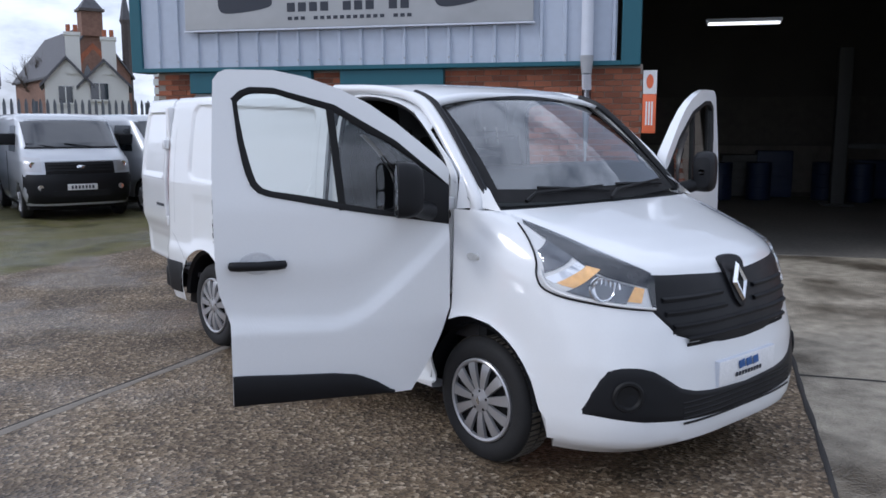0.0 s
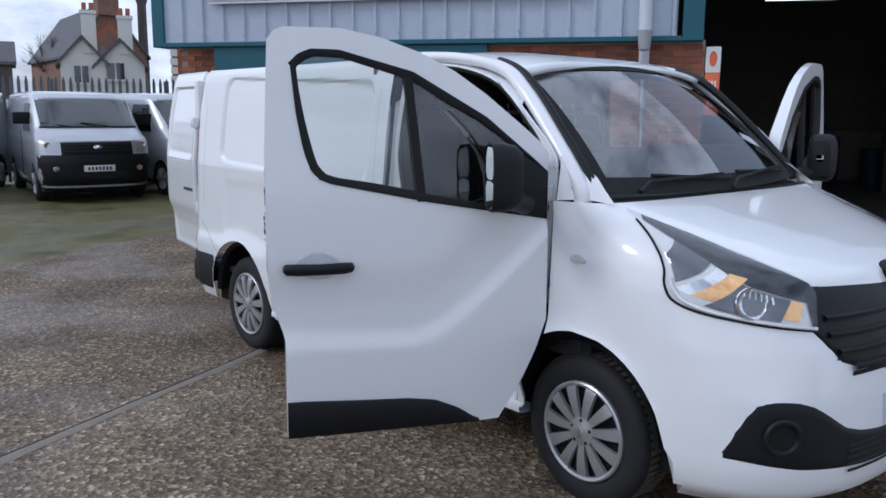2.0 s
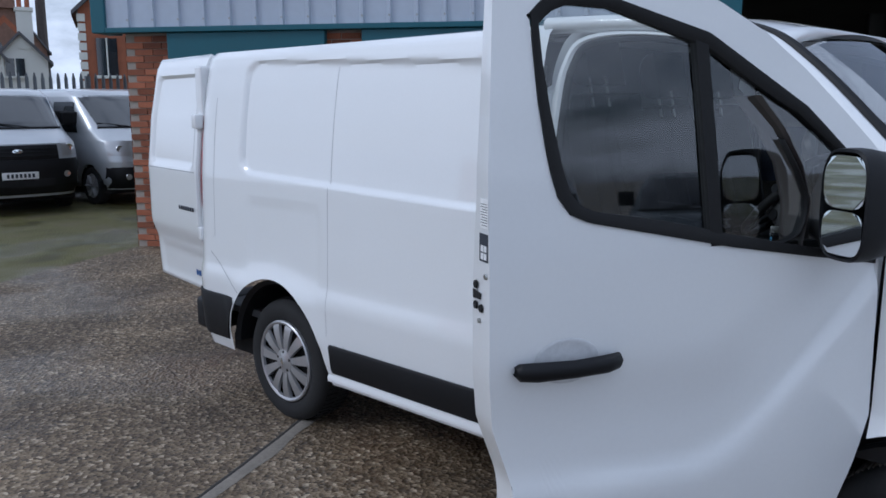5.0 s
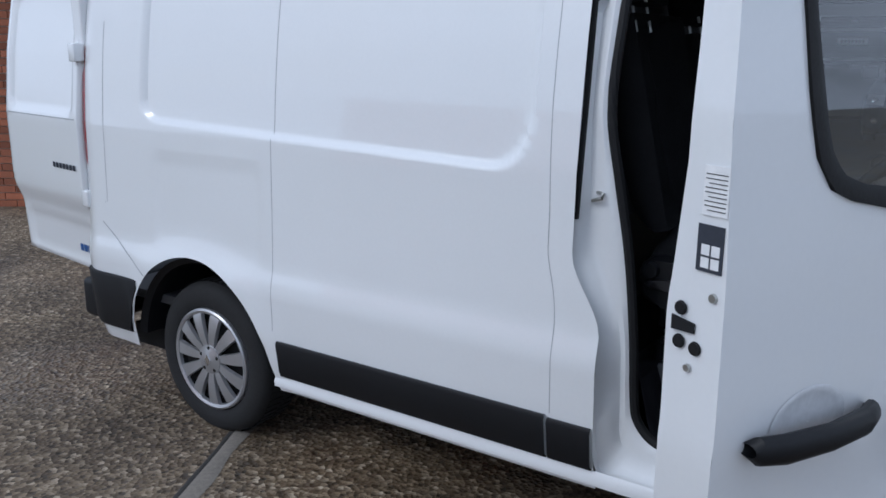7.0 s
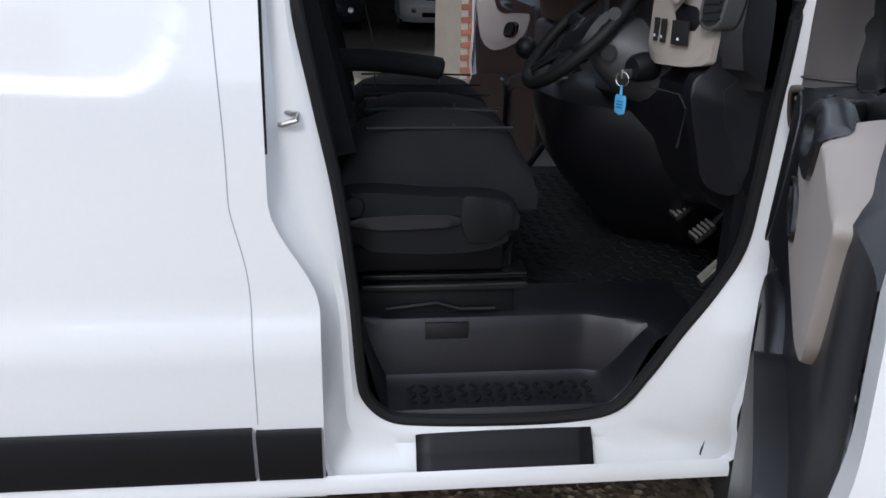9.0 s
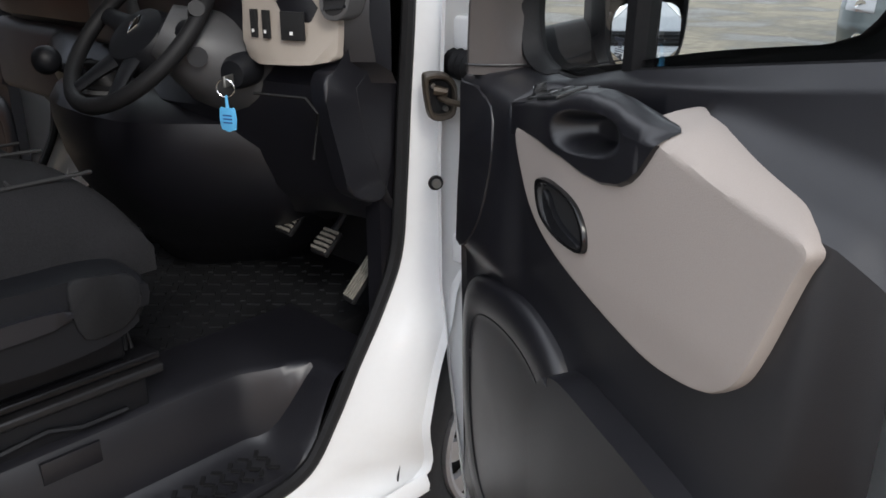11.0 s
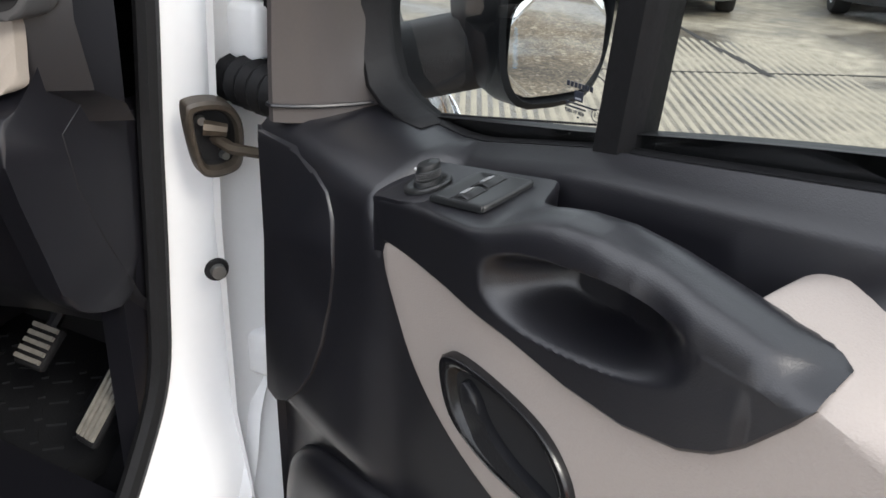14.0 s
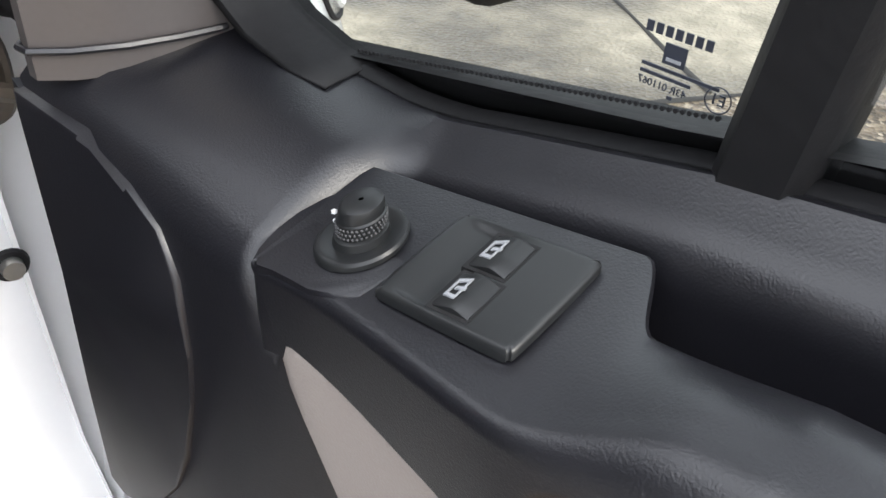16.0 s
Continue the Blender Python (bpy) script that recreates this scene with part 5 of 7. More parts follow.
    part("speaker_cover", surface([moulding(1.0, 0.10), moulding(1.0, 0.136), moulding(0.985, 0.146), moulding(0.95, 0.152), moulding(0.88, 0.155), moulding(0.78, 0.156), moulding(0.74, 0.152), moulding(0.70, 0.152), moulding(0.40, 0.156), moulding(0.001, 0.157)], closed=True), TRIM, trim)
    part("speaker_rim", tube([p for p in moulding(0.745, 0.1525)], 0.0022, 6, closed=True), BLACKPL, trim)
    so = smoothline([(0.588, 0.78), (0.588, 0.86), (0.606, 0.910), (0.65, 0.938), (0.74, 0.935), (0.98, 0.90), (1.03, 0.83), (1.03, 0.50), (0.96, 0.44), (0.66, 0.44), (0.60, 0.50)], 5)
    part("door_pocket", plate(so, lambda a, b, dd: L(a, dd, b), 0.11, 0.176, 0.016, 3), TRIM, trim)
    if full:
        # rear edge: sticker, tyre pressure label, latch, buffers, screws
        def onedge(a, b, h):
            return LO(door_s(1.15, b) + h + 0.0005, a - 0.010, b)
        part("instruction_sticker", plate([(0.018, 1.384), (0.060, 1.384), (0.060, 1.448), (0.018, 1.448)], onedge, 0.0, 0.0015, 0), WHITEL, root, "white sticker with unreadable print")
        for k in range(9):
            w = 0.036 if k % 3 else 0.030
            part("sticker_bar", plate([(0.021, 1.390 + 0.0058 * k), (0.021 + w, 1.390 + 0.0058 * k), (0.021 + w, 1.3914 + 0.0058 * k), (0.021, 1.3914 + 0.0058 * k)], onedge, 0.0015, 0.002, 0), GREYPL, root)
        part("pressure_label", plate([(0.020, 1.310), (0.064, 1.310), (0.064, 1.372), (0.020, 1.372)], onedge, 0.0, 0.0015, 0), INK, root, "black tyre pressure label")
        for a in (0.032, 0.049):
            for b in (1.322, 1.339):
                part("label_bar", plate([(a - 0.007, b - 0.007), (a + 0.007, b - 0.007), (a + 0.007, b + 0.007), (a - 0.007, b + 0.007)], onedge, 0.0015, 0.002, 0), WHITEL, root)
        for a, b, r, m in ((0.085, 1.252, 0.0105, RUBBER), (0.085, 1.205, 0.0105, RUBBER), (0.055, 1.202, 0.0105, RUBBER), (0.030, 1.278, 0.007, STEEL), (0.066, 1.172, 0.006, STEEL)):
            bm = B()
            disc(bm, onedge(a, b, 0.0), (sgn, 0, 0), r, 0.004, 20, r * 0.85)
            part("buffer" if m is RUBBER else "screw", bm, m, root)
        part("latch_slot", plate([(0.058, 1.222), (0.100, 1.219), (0.100, 1.240), (0.058, 1.236)], onedge, 0.0, 0.002, 0), DARK, root)
    return root, L


DOOR_R, LR = front_door(1, True)
DOOR_L, LL = front_door(-1, False)


# ---- rear door, swung straight back ----
def rear_door():
    root = empty("rear_door", pose(0.915, -3.86, 0, 0, 0, -90 - 8), VAN)
    root["label"] = "open white rear door with plain bars of lettering"

    def P(s, z, out=0.0):
        lean = ip(z, (0.6, 1.0, 1.3, 1.6, 1.9, 1.97), (0.0, 0.02, 0.02, -0.015, -0.075, -0.11))
        rec = 0.018 * ss(0.004, -0.02, rrect(s, z, 0.06, 0.76, 1.31, 1.86, 0.06)) + 0.012 * ss(0.004, -0.015, rrect(s, z, 0.04, 0.75, 0.60, 0.80, 0.04))
        rec += 0.03 * ss(0.95, 0.82, z)
        rec += 0.06 * ss(0.76, 0.90, s) ** 2
        return Vector((s, lean - rec + out, z))

    zs = list(np.linspace(0.585, 1.25, 30)) + list(np.linspace(1.27, 1.97, 34))
    part("outer_skin", surface([[P(s, z) for z in zs] for s in np.linspace(0, 0.90, 46)]), PAINT, root, thick=0.05)
    part("shut_line", surface([[P(s, z, 0.001) for z in (1.292, 1.297)] for s in np.linspace(0.03, 0.86, 20)]), LINEG, root)
    for k in range(7):
        part("lettering_bar", surface([[P(0.055 + 0.035 * k, 1.06, 0.004), P(0.055 + 0.035 * k, 1.085, 0.004)], [P(0.081 + 0.035 * k, 1.06, 0.004), P(0.081 + 0.035 * k, 1.085, 0.004)]]), INK, root)
    for k in range(3):
        part("dealer_mark", surface([[P(0.10 + 0.04 * k, 0.655, 0.003), P(0.10 + 0.04 * k, 0.69, 0.003)], [P(0.133 + 0.04 * k, 0.655, 0.003), P(0.133 + 0.04 * k, 0.69, 0.003)]]), NAVY, root)
    part("hinge", rbox(-0.03, 0.03, -0.03, 0.02, 0.9, 0.98, 0.008), PAINT, root)
    part("hinge", rbox(-0.03, 0.03, -0.03, 0.02, 1.55, 1.63, 0.008), PAINT, root)


rear_door()


# ---- wheels ----
def wheel(x, y, sgn):
    c = Vector((x, y, 0.322))

    def put(a, b, h):
        return c + Vector((sgn * h, a, b))

    w = empty("wheel", None, VAN)
    w["label"] = "black tyre with silver ten-spoke hubcap"
    part("tyre", lathe([(0.215, -0.19), (0.30, -0.20), (0.325, -0.19), (0.333, -0.165), (0.334, -0.10), (0.333, -0.035), (0.326, -0.012), (0.305, 0.006), (0.27, 0.012), (0.235, 0.006), (0.222, -0.004), (0.215, -0.03)], put, 72), TYRE, w)
    tr = B()
    for k in range(60):
        a = 2 * math.pi * k / 60
        for h0, h1, da in ((-0.185, -0.115, 0.01), (-0.105, -0.03, -0.01)):
            rows = [[put(r * math.cos(a + d + da), r * math.sin(a + d + da), h) for r, d in ((0.332, -0.030), (0.339, -0.030), (0.339, 0.030), (0.332, 0.030))] for h in (h0, h1)]
            surface(rows, tr)
    part("tread", tr, MUDDY if y > -1 else TYRE, w)
    part("rim", lathe([(0.222, -0.03), (0.221, 0.006), (0.212, 0.010), (0.206, 0.002), (0.200, -0.025), (0.06, -0.03), (0.001, -0.03)], put, 60), DARK, w)
    part("hubcap_ring", lathe([(0.223, -0.004), (0.222, 0.010), (0.214, 0.015), (0.203, 0.010), (0.200, -0.004)], put, 60), ALLOY, w)
    for k in range(11):
        a0 = 2 * math.pi * k / 11 + 0.2
        rows = []
        for r, wd_, h in ((0.055, 0.016, 0.010), (0.10, 0.021, 0.016), (0.15, 0.026, 0.016), (0.19, 0.030, 0.012), (0.206, 0.032, 0.006)):
            t = a0
            e = Vector((math.cos(t), math.sin(t)))
            q = Vector((-e.y, e.x))
            rows.append([put(*(e * r + q * s), hh) for s, hh in ((-wd_, h - 0.016), (-wd_ * 0.9, h), (wd_ * 0.9, h), (wd_, h - 0.016))])
        part("spoke", surface(rows), ALLOY, w)
    part("centre_cap", lathe([(0.066, 0.006), (0.064, 0.014), (0.045, 0.017), (0.034, 0.022), (0.001, 0.023)], put, 36), ALLOY, w)
    for k in range(5):
        a = 2 * math.pi * k / 5 + 0.3
        bm = B()
        disc(bm, put(0.052 * math.cos(a), 0.052 * math.sin(a), 0.012), (sgn, 0, 0), 0.008, 0.005, 8)
        part("lug", bm, DARK, w)
    part("cap_mark", plate([(0, 0.026), (0.016, 0), (0, -0.026), (-0.016, 0)], lambda a, b, h: put(a, b, h), 0.022, 0.026, 0), CHROME, w)


for sgn in (1, -1):
    wheel(sgn * 0.895, 0.0, sgn)
    wheel(sgn * 0.895, -3.098, sgn)


# ---- door apertures ----
SEAL = [(-1.343, 1.436), (-1.340, 1.64), (-1.32, 1.82), (-1.24, 1.90), (-0.95, 1.90), (-0.64, 1.815), (-0.40, 1.63), (-0.315, 1.52), (-0.290, 1.445), (-0.308, 1.21), (-0.322, 1.03), (-0.340, 0.890), (-0.395, 0.780), (-0.465, 0.676), (-0.532, 0.570), (-0.605, 0.482), (-0.72, 0.458), (-0.90, 0.456), (-1.08, 0.464), (-1.160, 0.480), (-1.210, 0.530), (-1.226, 0.60), (-1.240, 0.80), (-1.268, 1.034), (-1.308, 1.24)]
OUTER = [(-1.425, 1.436), (-1.425, 1.64), (-1.415, 1.82), (-1.30, 1.955), (-0.95, 1.935), (-0.62, 1.85), (-0.34, 1.645), (-0.22, 1.54), (-0.170, 1.445), (-0.175, 1.20), (-0.178, 1.02), (-0.20, 0.884), (-0.250, 0.775), (-0.300, 0.660), (-0.333, 0.50), (-0.335, 0.345), (-0.70, 0.345), (-0.90, 0.345), (-1.08, 0.345), (-1.22, 0.345), (-1.305, 0.37), (-1.312, 0.60), (-1.322, 0.80), (-1.422, 1.034), (-1.425, 1.24)]


def aperture(sgn):
    sl, ou = smoothline(SEAL, 5), smoothline(OUTER, 5)
    rows = []
    for a, b in zip(sl, ou):
        xo = side_x(b[1]) - 0.004 if b[1] < 1.75 else 0.80
        xi = min(0.872, side_x(max(a[1], 0.5)) - 0.055)
        row = []
        for k, x in ((0.0, xo), (0.04, xo - 0.018), (0.30, xo - (0.030 if a[1] < 0.60 or a[0] > -0.6 else 0.055)), (0.55, xi + (0.03 if a[0] > -0.6 else 0.012)), (0.75, xi + 0.014), (0.95, xi), (0.99, xi - 0.004)):
            row.append(Vector((sgn * x, b[0] + (a[0] - b[0]) * k, b[1] + (a[1] - b[1]) * k)))
        rows.append(row)
    part("door_jamb", surface(rows + [rows[0]]), PAINT, VAN, "white painted door jamb")
    part("door_seal", tube([Vector((sgn * (min(0.872, side_x(max(a[1], 0.5)) - 0.055) - 0.004), a[0], a[1])) for a in sl], 0.015, 8, closed=True), RUBBER, VAN, "black rubber door seal")


aperture(1), aperture(-1)
# pillar fittings
part("pillar_strip", plate([(-1.438, 1.135), (-1.408, 1.135), (-1.406, 1.82), (-1.430, 1.82)], lambda a, b, h: Vector((side_x(b) - 0.028 + h, a, b)), 0, 0.016, 0.004), RUBBER, VAN, "black pillar edge strip")
bm = plate(smoothline([(-1.398, 1.160), (-1.385, 1.158), (-1.380, 1.20), (-1.388, 1.245), (-1.400, 1.24)], 4), lambda a, b, h: Vector((0.868 + h, a, b)), 0, 0.010, 0.002)
part("striker_plate", bm, STEEL, VAN)
part("striker_loop", tube([(0.874, -1.388, 1.185), (0.90, -1.375, 1.19), (0.905, -1.345, 1.20), (0.90, -1.345, 1.212), (0.872, -1.380, 1.212)], 0.006, 8), STEEL, VAN)
bm = B()
disc(bm, (0.862, -1.331, 1.118), (1, 0, 0), 0.0125, 0.006, 20)
part("jamb_plug", bm, RUBBER, VAN)
for k in range(5):
    y0, z0 = -1.345 + 0.017 * k, 0.985 - 0.042 * k
    part("jamb_label", plate([(y0, z0), (y0 + 0.014, z0 - 0.03), (y0 + 0.024, z0 - 0.026), (y0 + 0.010, z0 + 0.004)], lambda a, b, h: Vector((0.8735 + h, a, b)), 0.0, 0.0015, 0), LINEG if k < 4 else GREYPL, VAN)
# front post: check strap box, gaiter, screw
JX, JT = Vector((0.84, -0.54, 0)), Vector((0.54, 0.84, 0))


def on_post(a, b, h):
    """On the front post: a along it from the check strap's middle, b up, h out of its face."""
    return Vector((0.957, -0.291, 0)) + JT * a * 0.86 + JX * h + Vector((0, 0, b))


o = smoothline([(-0.040, 1.262), (-0.030, 1.276), (0.012, 1.274), (0.034, 1.252), (0.036, 1.215), (0.026, 1.190), (-0.012, 1.184), (-0.030, 1.200)], 5)
oc = Vector((0.0, 1.230))


def box_ring(k, h):
    return [on_post(oc.x + (p[0] - oc.x) * k, oc.y + (p[1] - oc.y) * k, h) for p in o]


part("check_strap_box", surface([box_ring(1.03, -0.02), box_ring(1.0, 0.004), box_ring(0.92, 0.007), box_ring(0.80, 0.006), box_ring(0.72, -0.004)], closed=True), mat("brown_grease_rim", (0.062, 0.050, 0.038), 0.5, var=0.4), VAN)
part("check_strap_recess", surface([box_ring(0.74, -0.002), box_ring(0.66, -0.012), box_ring(0.3, -0.013), box_ring(0.001, -0.013)], closed=True), DARK, VAN)
part("check_strap", tube([on_post(0.0, 1.228, -0.01), on_post(0.01, 1.226, 0.03), Vector((1.03, -0.285, 1.222)), Vector((1.09, -0.30, 1.218))], [0.007, 0.007, 0.006, 0.006], 6), DIRTYMET, VAN)
part("check_strap_bracket", tube([on_post(-0.016, 1.244, -0.004), on_post(0.014, 1.240, 0.004)], [0.010, 0.008], 8), DIRTYMET, VAN)
for da, db in ((-0.018, 1.252), (0.012, 1.206)):
    bm = B()
    disc(bm, on_post(da, db, -0.012), JX, 0.006, 0.010, 10, 0.005)
    part("check_strap_rivet", bm, STEEL, VAN)
ga = [Vector((0.925, -0.225, 1.288)).lerp(Vector((1.08, -0.270, 1.285)), k / 14) for k in range(15)]
part("cable_gaiter", tube(ga, [0.032 if k % 2 else 0.026 for k in range(15)], 14), RUBBER, VAN, "ribbed rubber cable gaiter")
for r, h, m in ((0.016, 0.004, RUBBER), (0.010, 0.012, STEEL)):
    bm = B()
    disc(bm, (0.941, -0.291, 1.053), (0.84, -0.54, 0), r, h, 20, r * 0.9)
    part("post_screw", bm, m, VAN)
part("hinge", rbox(0.90, 0.98, -0.235, -0.20, 0.86, 0.93, 0.01), PAINT, VAN)
part("hinge", rbox(0.90, 0.98, -0.235, -0.20, 1.31, 1.38, 0.01), PAINT, VAN)
# step tread on the sill
rows = []
for y in np.linspace(-1.097, -0.666, 12):
    rows.append([Vector((x, y, z)) for x, z in ((0.868, 0.425), (0.872, 0.437), (0.885, 0.436), (0.915, 0.405), (0.918, 0.396), (0.945, 0.352), (0.952, 0.342), (0.948, 0.338))])
part("sill_tread", surface(rows), BLACKPL, VAN, "black plastic sill tread", thick=0.004)

# ---- cab floor and step well ----
def cab_floor():
    rows = []
    for y in list(np.linspace(-1.30, -1.16, 6)) + list(np.linspace(-1.12, -0.66, 12)) + list(np.linspace(-0.64, -0.36, 16)):
        f = ss(-1.225, -1.16, y) * ss(-0.49, -0.62, y)
        xin = 0.705 + 0.07 * ss(-0.66, -0.50, y)
        row = []
        for x, z in ((0.855, 0.455), (0.845, 0.478), (0.80, 0.485), (xin + 0.03, 0.488), (xin + 0.008, 0.505), (xin, 0.62), (xin - 0.012, 0.652), (xin - 0.03, 0.662), (0.5, 0.662)):
            row.append(Vector((x if x > 0.6 else 0.5, y, 0.664 + (z - 0.664) * f)))
        rows.append(row)
    part("step_well", surface(rows), TRIM, VAN, "black moulded step well")
    part("cab_floor", box(B(), -0.84, 0.66, -1.56, 0.05, 0.60, 0.655), MATF, VAN, smooth=False)
    bm = B()
    for i in range(30):
        for j in range(16):
            x, y = 0.60 - 0.045 * i, -0.82 + 0.045 * j
            a = 0.7 if (i + j) % 2 else -0.7
            m = Matrix.Translation((x, y, 0.655)) @ Matrix.Rotation(a, 4, "Z")
            box(bm, -0.016, 0.016, -0.006, 0.006, 0, 0.004, m)
    tagged(part("mat_relief", bm, MATF, VAN), kind="stuff")
    bm = B()
    for i in range(4):
        for j in range(15):
            m = Matrix.Translation((0.755 + 0.022 * i, -1.10 + 0.032 * j, 0.487)) @ Matrix.Rotation(0.7 if (i + j) % 2 else -0.7, 4, "Z")
            box(bm, -0.012, 0.012, -0.0045, 0.0045, 0, 0.004, m)
    tagged(part("tread_relief", bm, RUBBER, VAN), kind="stuff")
    part("well_flap", plate([(-1.06, 0.60), (-0.95, 0.60), (-0.95, 0.645), (-1.06, 0.645)], lambda a, b, h: Vector((0.703 + h, a, b)), 0, 0.006, 0.002), TRIM, VAN)
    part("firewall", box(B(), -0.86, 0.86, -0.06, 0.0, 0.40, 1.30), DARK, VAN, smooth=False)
    part("foot_panel", box(B(), 0.80, 0.845, -0.36, -0.05, 0.62, 1.25), TRIM, VAN, smooth=False)
    part("headliner", surface([[Vector((x, y, roof_z(x, y) - 0.05)) for x in np.linspace(-0.76, 0.76, 9)] for y in np.linspace(-1.56, -0.62, 8)]), GREYPL, VAN)


cab_floor()


# ---- seats ----
def cushion_form(x0, x1, y0, y1, z0, z1, dome=0.03, r=0.05, waist=0.0, back=None, nx=14, ny=14):
    """A padded block, its top domed and its edges rolled; back leans it as a backrest from its base."""
    bm = B()
    rows = []
    prof = [(0.0, 0.0), (0.0, 0.35), (0.02, 0.75), (0.08, 0.95), (0.2, 1.0)]
    us = [0.0, 0.02, 0.07, 0.15, 0.28, 0.40, 0.5, 0.60, 0.72, 0.85, 0.93, 0.98, 1.0]
    def h(t):
        e = min(t, 1 - t) * 2
        return min(1.0, (1 - (1 - min(e / 0.5, 1.0)) ** 2)) ** 0.5
    for u in us:
        row = []
        for v in us:
            k = h(u) * h(v)
            row.append(Vector((x0 + (x1 - x0) * u, y0 + (y1 - y0) * v, z0 + (z1 - z0) * (0.30 + 0.70 * k) + dome * math.sin(math.pi * u) * math.sin(math.pi * v) - waist * math.exp(-((u - 0.5) / 0.12) ** 2) * k)))
        rows.append(row)
    surface(rows, bm)
    top = bm.faces[:]
    edge = [[r_[0] for r_ in rows], rows[-1], [r_[-1] for r_ in reversed(rows)], list(reversed(rows[0]))]
    loop = [p for e in edge for p in e[:-1]]
    surface([[p for p in loop + [loop[0]]], [Vector((p.x, p.y, z0)) for p in loop + [loop[0]]]], bm)
    bmesh.ops.remove_doubles(bm, verts=bm.verts[:], dist=1e-4)
    if back:
        M = back
        bmesh.ops.transform(bm, matrix=M, verts=bm.verts[:])
    return bm


def seat(x0, x1, passenger):
    root = empty("seat", None, VAN)
    root["label"] = "black cloth bench seat" if passenger else "black cloth driver seat with side lever panel"
    zt = 1.055 if passenger else 1.105
    yf = -0.72 if passenger else -0.785
    n = 2 if passenger else 1
    w = (x1 - x0) / n
    for k in range(n):
        a, b = x0 + k * w + 0.004, x0 + (k + 1) * w - 0.004
        part("cushion", cushion_form(a, b, -1.28, yf, zt - 0.17, zt - 0.012, 0.045), CLOTH, root)
        part("cushion_seam", tube([(a + 0.10, -1.20, zt + 0.012), (a + 0.09, yf - 0.25, zt + 0.014), (a + 0.11, yf + 0.05 - 0.10, zt + 0.010)], 0.004, 6), SEAM, root)
        part("cushion_seam", tube([(b - 0.10, -1.20, zt + 0.012), (b - 0.09, yf - 0.25, zt + 0.014), (b - 0.11, yf - 0.05, zt + 0.010)], 0.004, 6), SEAM, root)
        part("cushion_seam", tube([(a + 0.10, yf - 0.2, zt + 0.016), ((a + b) / 2, yf - 0.19, zt + 0.02), (b - 0.10, yf - 0.2, zt + 0.016)], 0.004, 6), SEAM, root)
        # backrest: made lying down, then stood up with a lean
        M = pose((a + b) / 2, -1.245, zt - 0.03, 103, 0, 0)
        part("backrest", cushion_form(-(b - a) / 2 + 0.01, (b - a) / 2 - 0.01, 0.0, 0.66, -0.02, 0.13, 0.012, back=M), CLOTH, root)
        for sx in (-1, 1):
            part("side_bolster", tube([M @ Vector((sx * ((b - a) / 2 - 0.055), 0.06, 0.125)), M @ Vector((sx * ((b - a) / 2 - 0.05), 0.25, 0.145)), M @ Vector((sx * ((b - a) / 2 - 0.055), 0.45, 0.14)), M @ Vector((sx * ((b - a) / 2 - 0.08), 0.62, 0.11))], [0.03, 0.045, 0.045, 0.02], 10), CLOTH, root)
        part("headrest", cushion_form(-0.13, 0.13, 0.70, 0.90, -0.01, 0.10, 0.012, back=M), CLOTH, root)
        for sx in (-0.06, 0.06):
            part("headrest_post", tube([M @ Vector((sx, 0.62, 0.04)), M @ Vector((sx, 0.74, 0.04))], 0.006, 8), STEEL, root)
    part("seat_base", rbox(x0 + 0.03, x1 - 0.012, -1.24, -0.83 if not passenger else -0.80, 0.655, 0.73, 0.008), BLACKPL, root)
    if not passenger:
        # side valance with its lever, rails and height stalk
        so = smoothline([(-1.27, 0.955), (-1.20, 0.975), (-1.05, 0.965), (-0.93, 0.962), (-0.86, 0.945), (-0.845, 0.90), (-0.87, 0.855), (-0.95, 0.828), (-1.10, 0.825), (-1.25, 0.85)], 5)
        part("side_valance", plate(so, lambda a, b, h: Vector((x1 + 0.05 + h, a, b + 0.03)), -0.11, 0.030, 0.016, 3), BLACKPL, root)
        part("valance_front", plate(smoothline([(-0.985, 0.988), (-0.93, 0.990), (-0.872, 0.974), (-0.862, 0.93), (-0.89, 0.89), (-0.97, 0.885)], 4), lambda a, b, h: Vector((x1 + 0.075 + h, a, b)), 0, 0.012, 0.005), MATF, root)
        part("recline_lever", plate(smoothline([(-1.24, 0.915), (-1.10, 0.925), (-1.00, 0.920), (-0.985, 0.905), (-1.02, 0.893), (-1.22, 0.890)], 4), lambda a, b, h: Vector((x1 + 0.078 + h, a, b + 0.03)), 0, 0.014, 0.005), TRIM, root)
        bm = B()
        disc(bm, (x1 + 0.077, -1.235, 0.975), (1, 0, 0), 0.028, 0.018, 20, 0.022)
        part("recline_knob", bm, BLACKPL, root)
        part("base_rail", rbox(x1 - 0.10, x1 - 0.005, -1.22, -0.80, 0.752, 0.768, 0.004), mat("black_steel", (0.012, 0.012, 0.014), 0.25, 0.4), root)
        part("base_box", rbox(x0 + 0.06, x1 - 0.02, -1.24, -0.86, 0.77, 0.84, 0.008), BLACKPL, root)
        part("base_crease", tube([(x1 - 0.008, -1.16, 0.675), (x1 - 0.006, -1.03, 0.690), (x1 - 0.006, -0.97, 0.672), (x1 - 0.006, -0.88, 0.672)], 0.006, 6), BLACKPL, root)
        part("base_lip", rbox(x1 - 0.03, x1 + 0.005, -1.22, -0.80, 0.725, 0.745, 0.006), mat("black_steel_lip", (0.02, 0.02, 0.022), 0.3, 0.3), root)
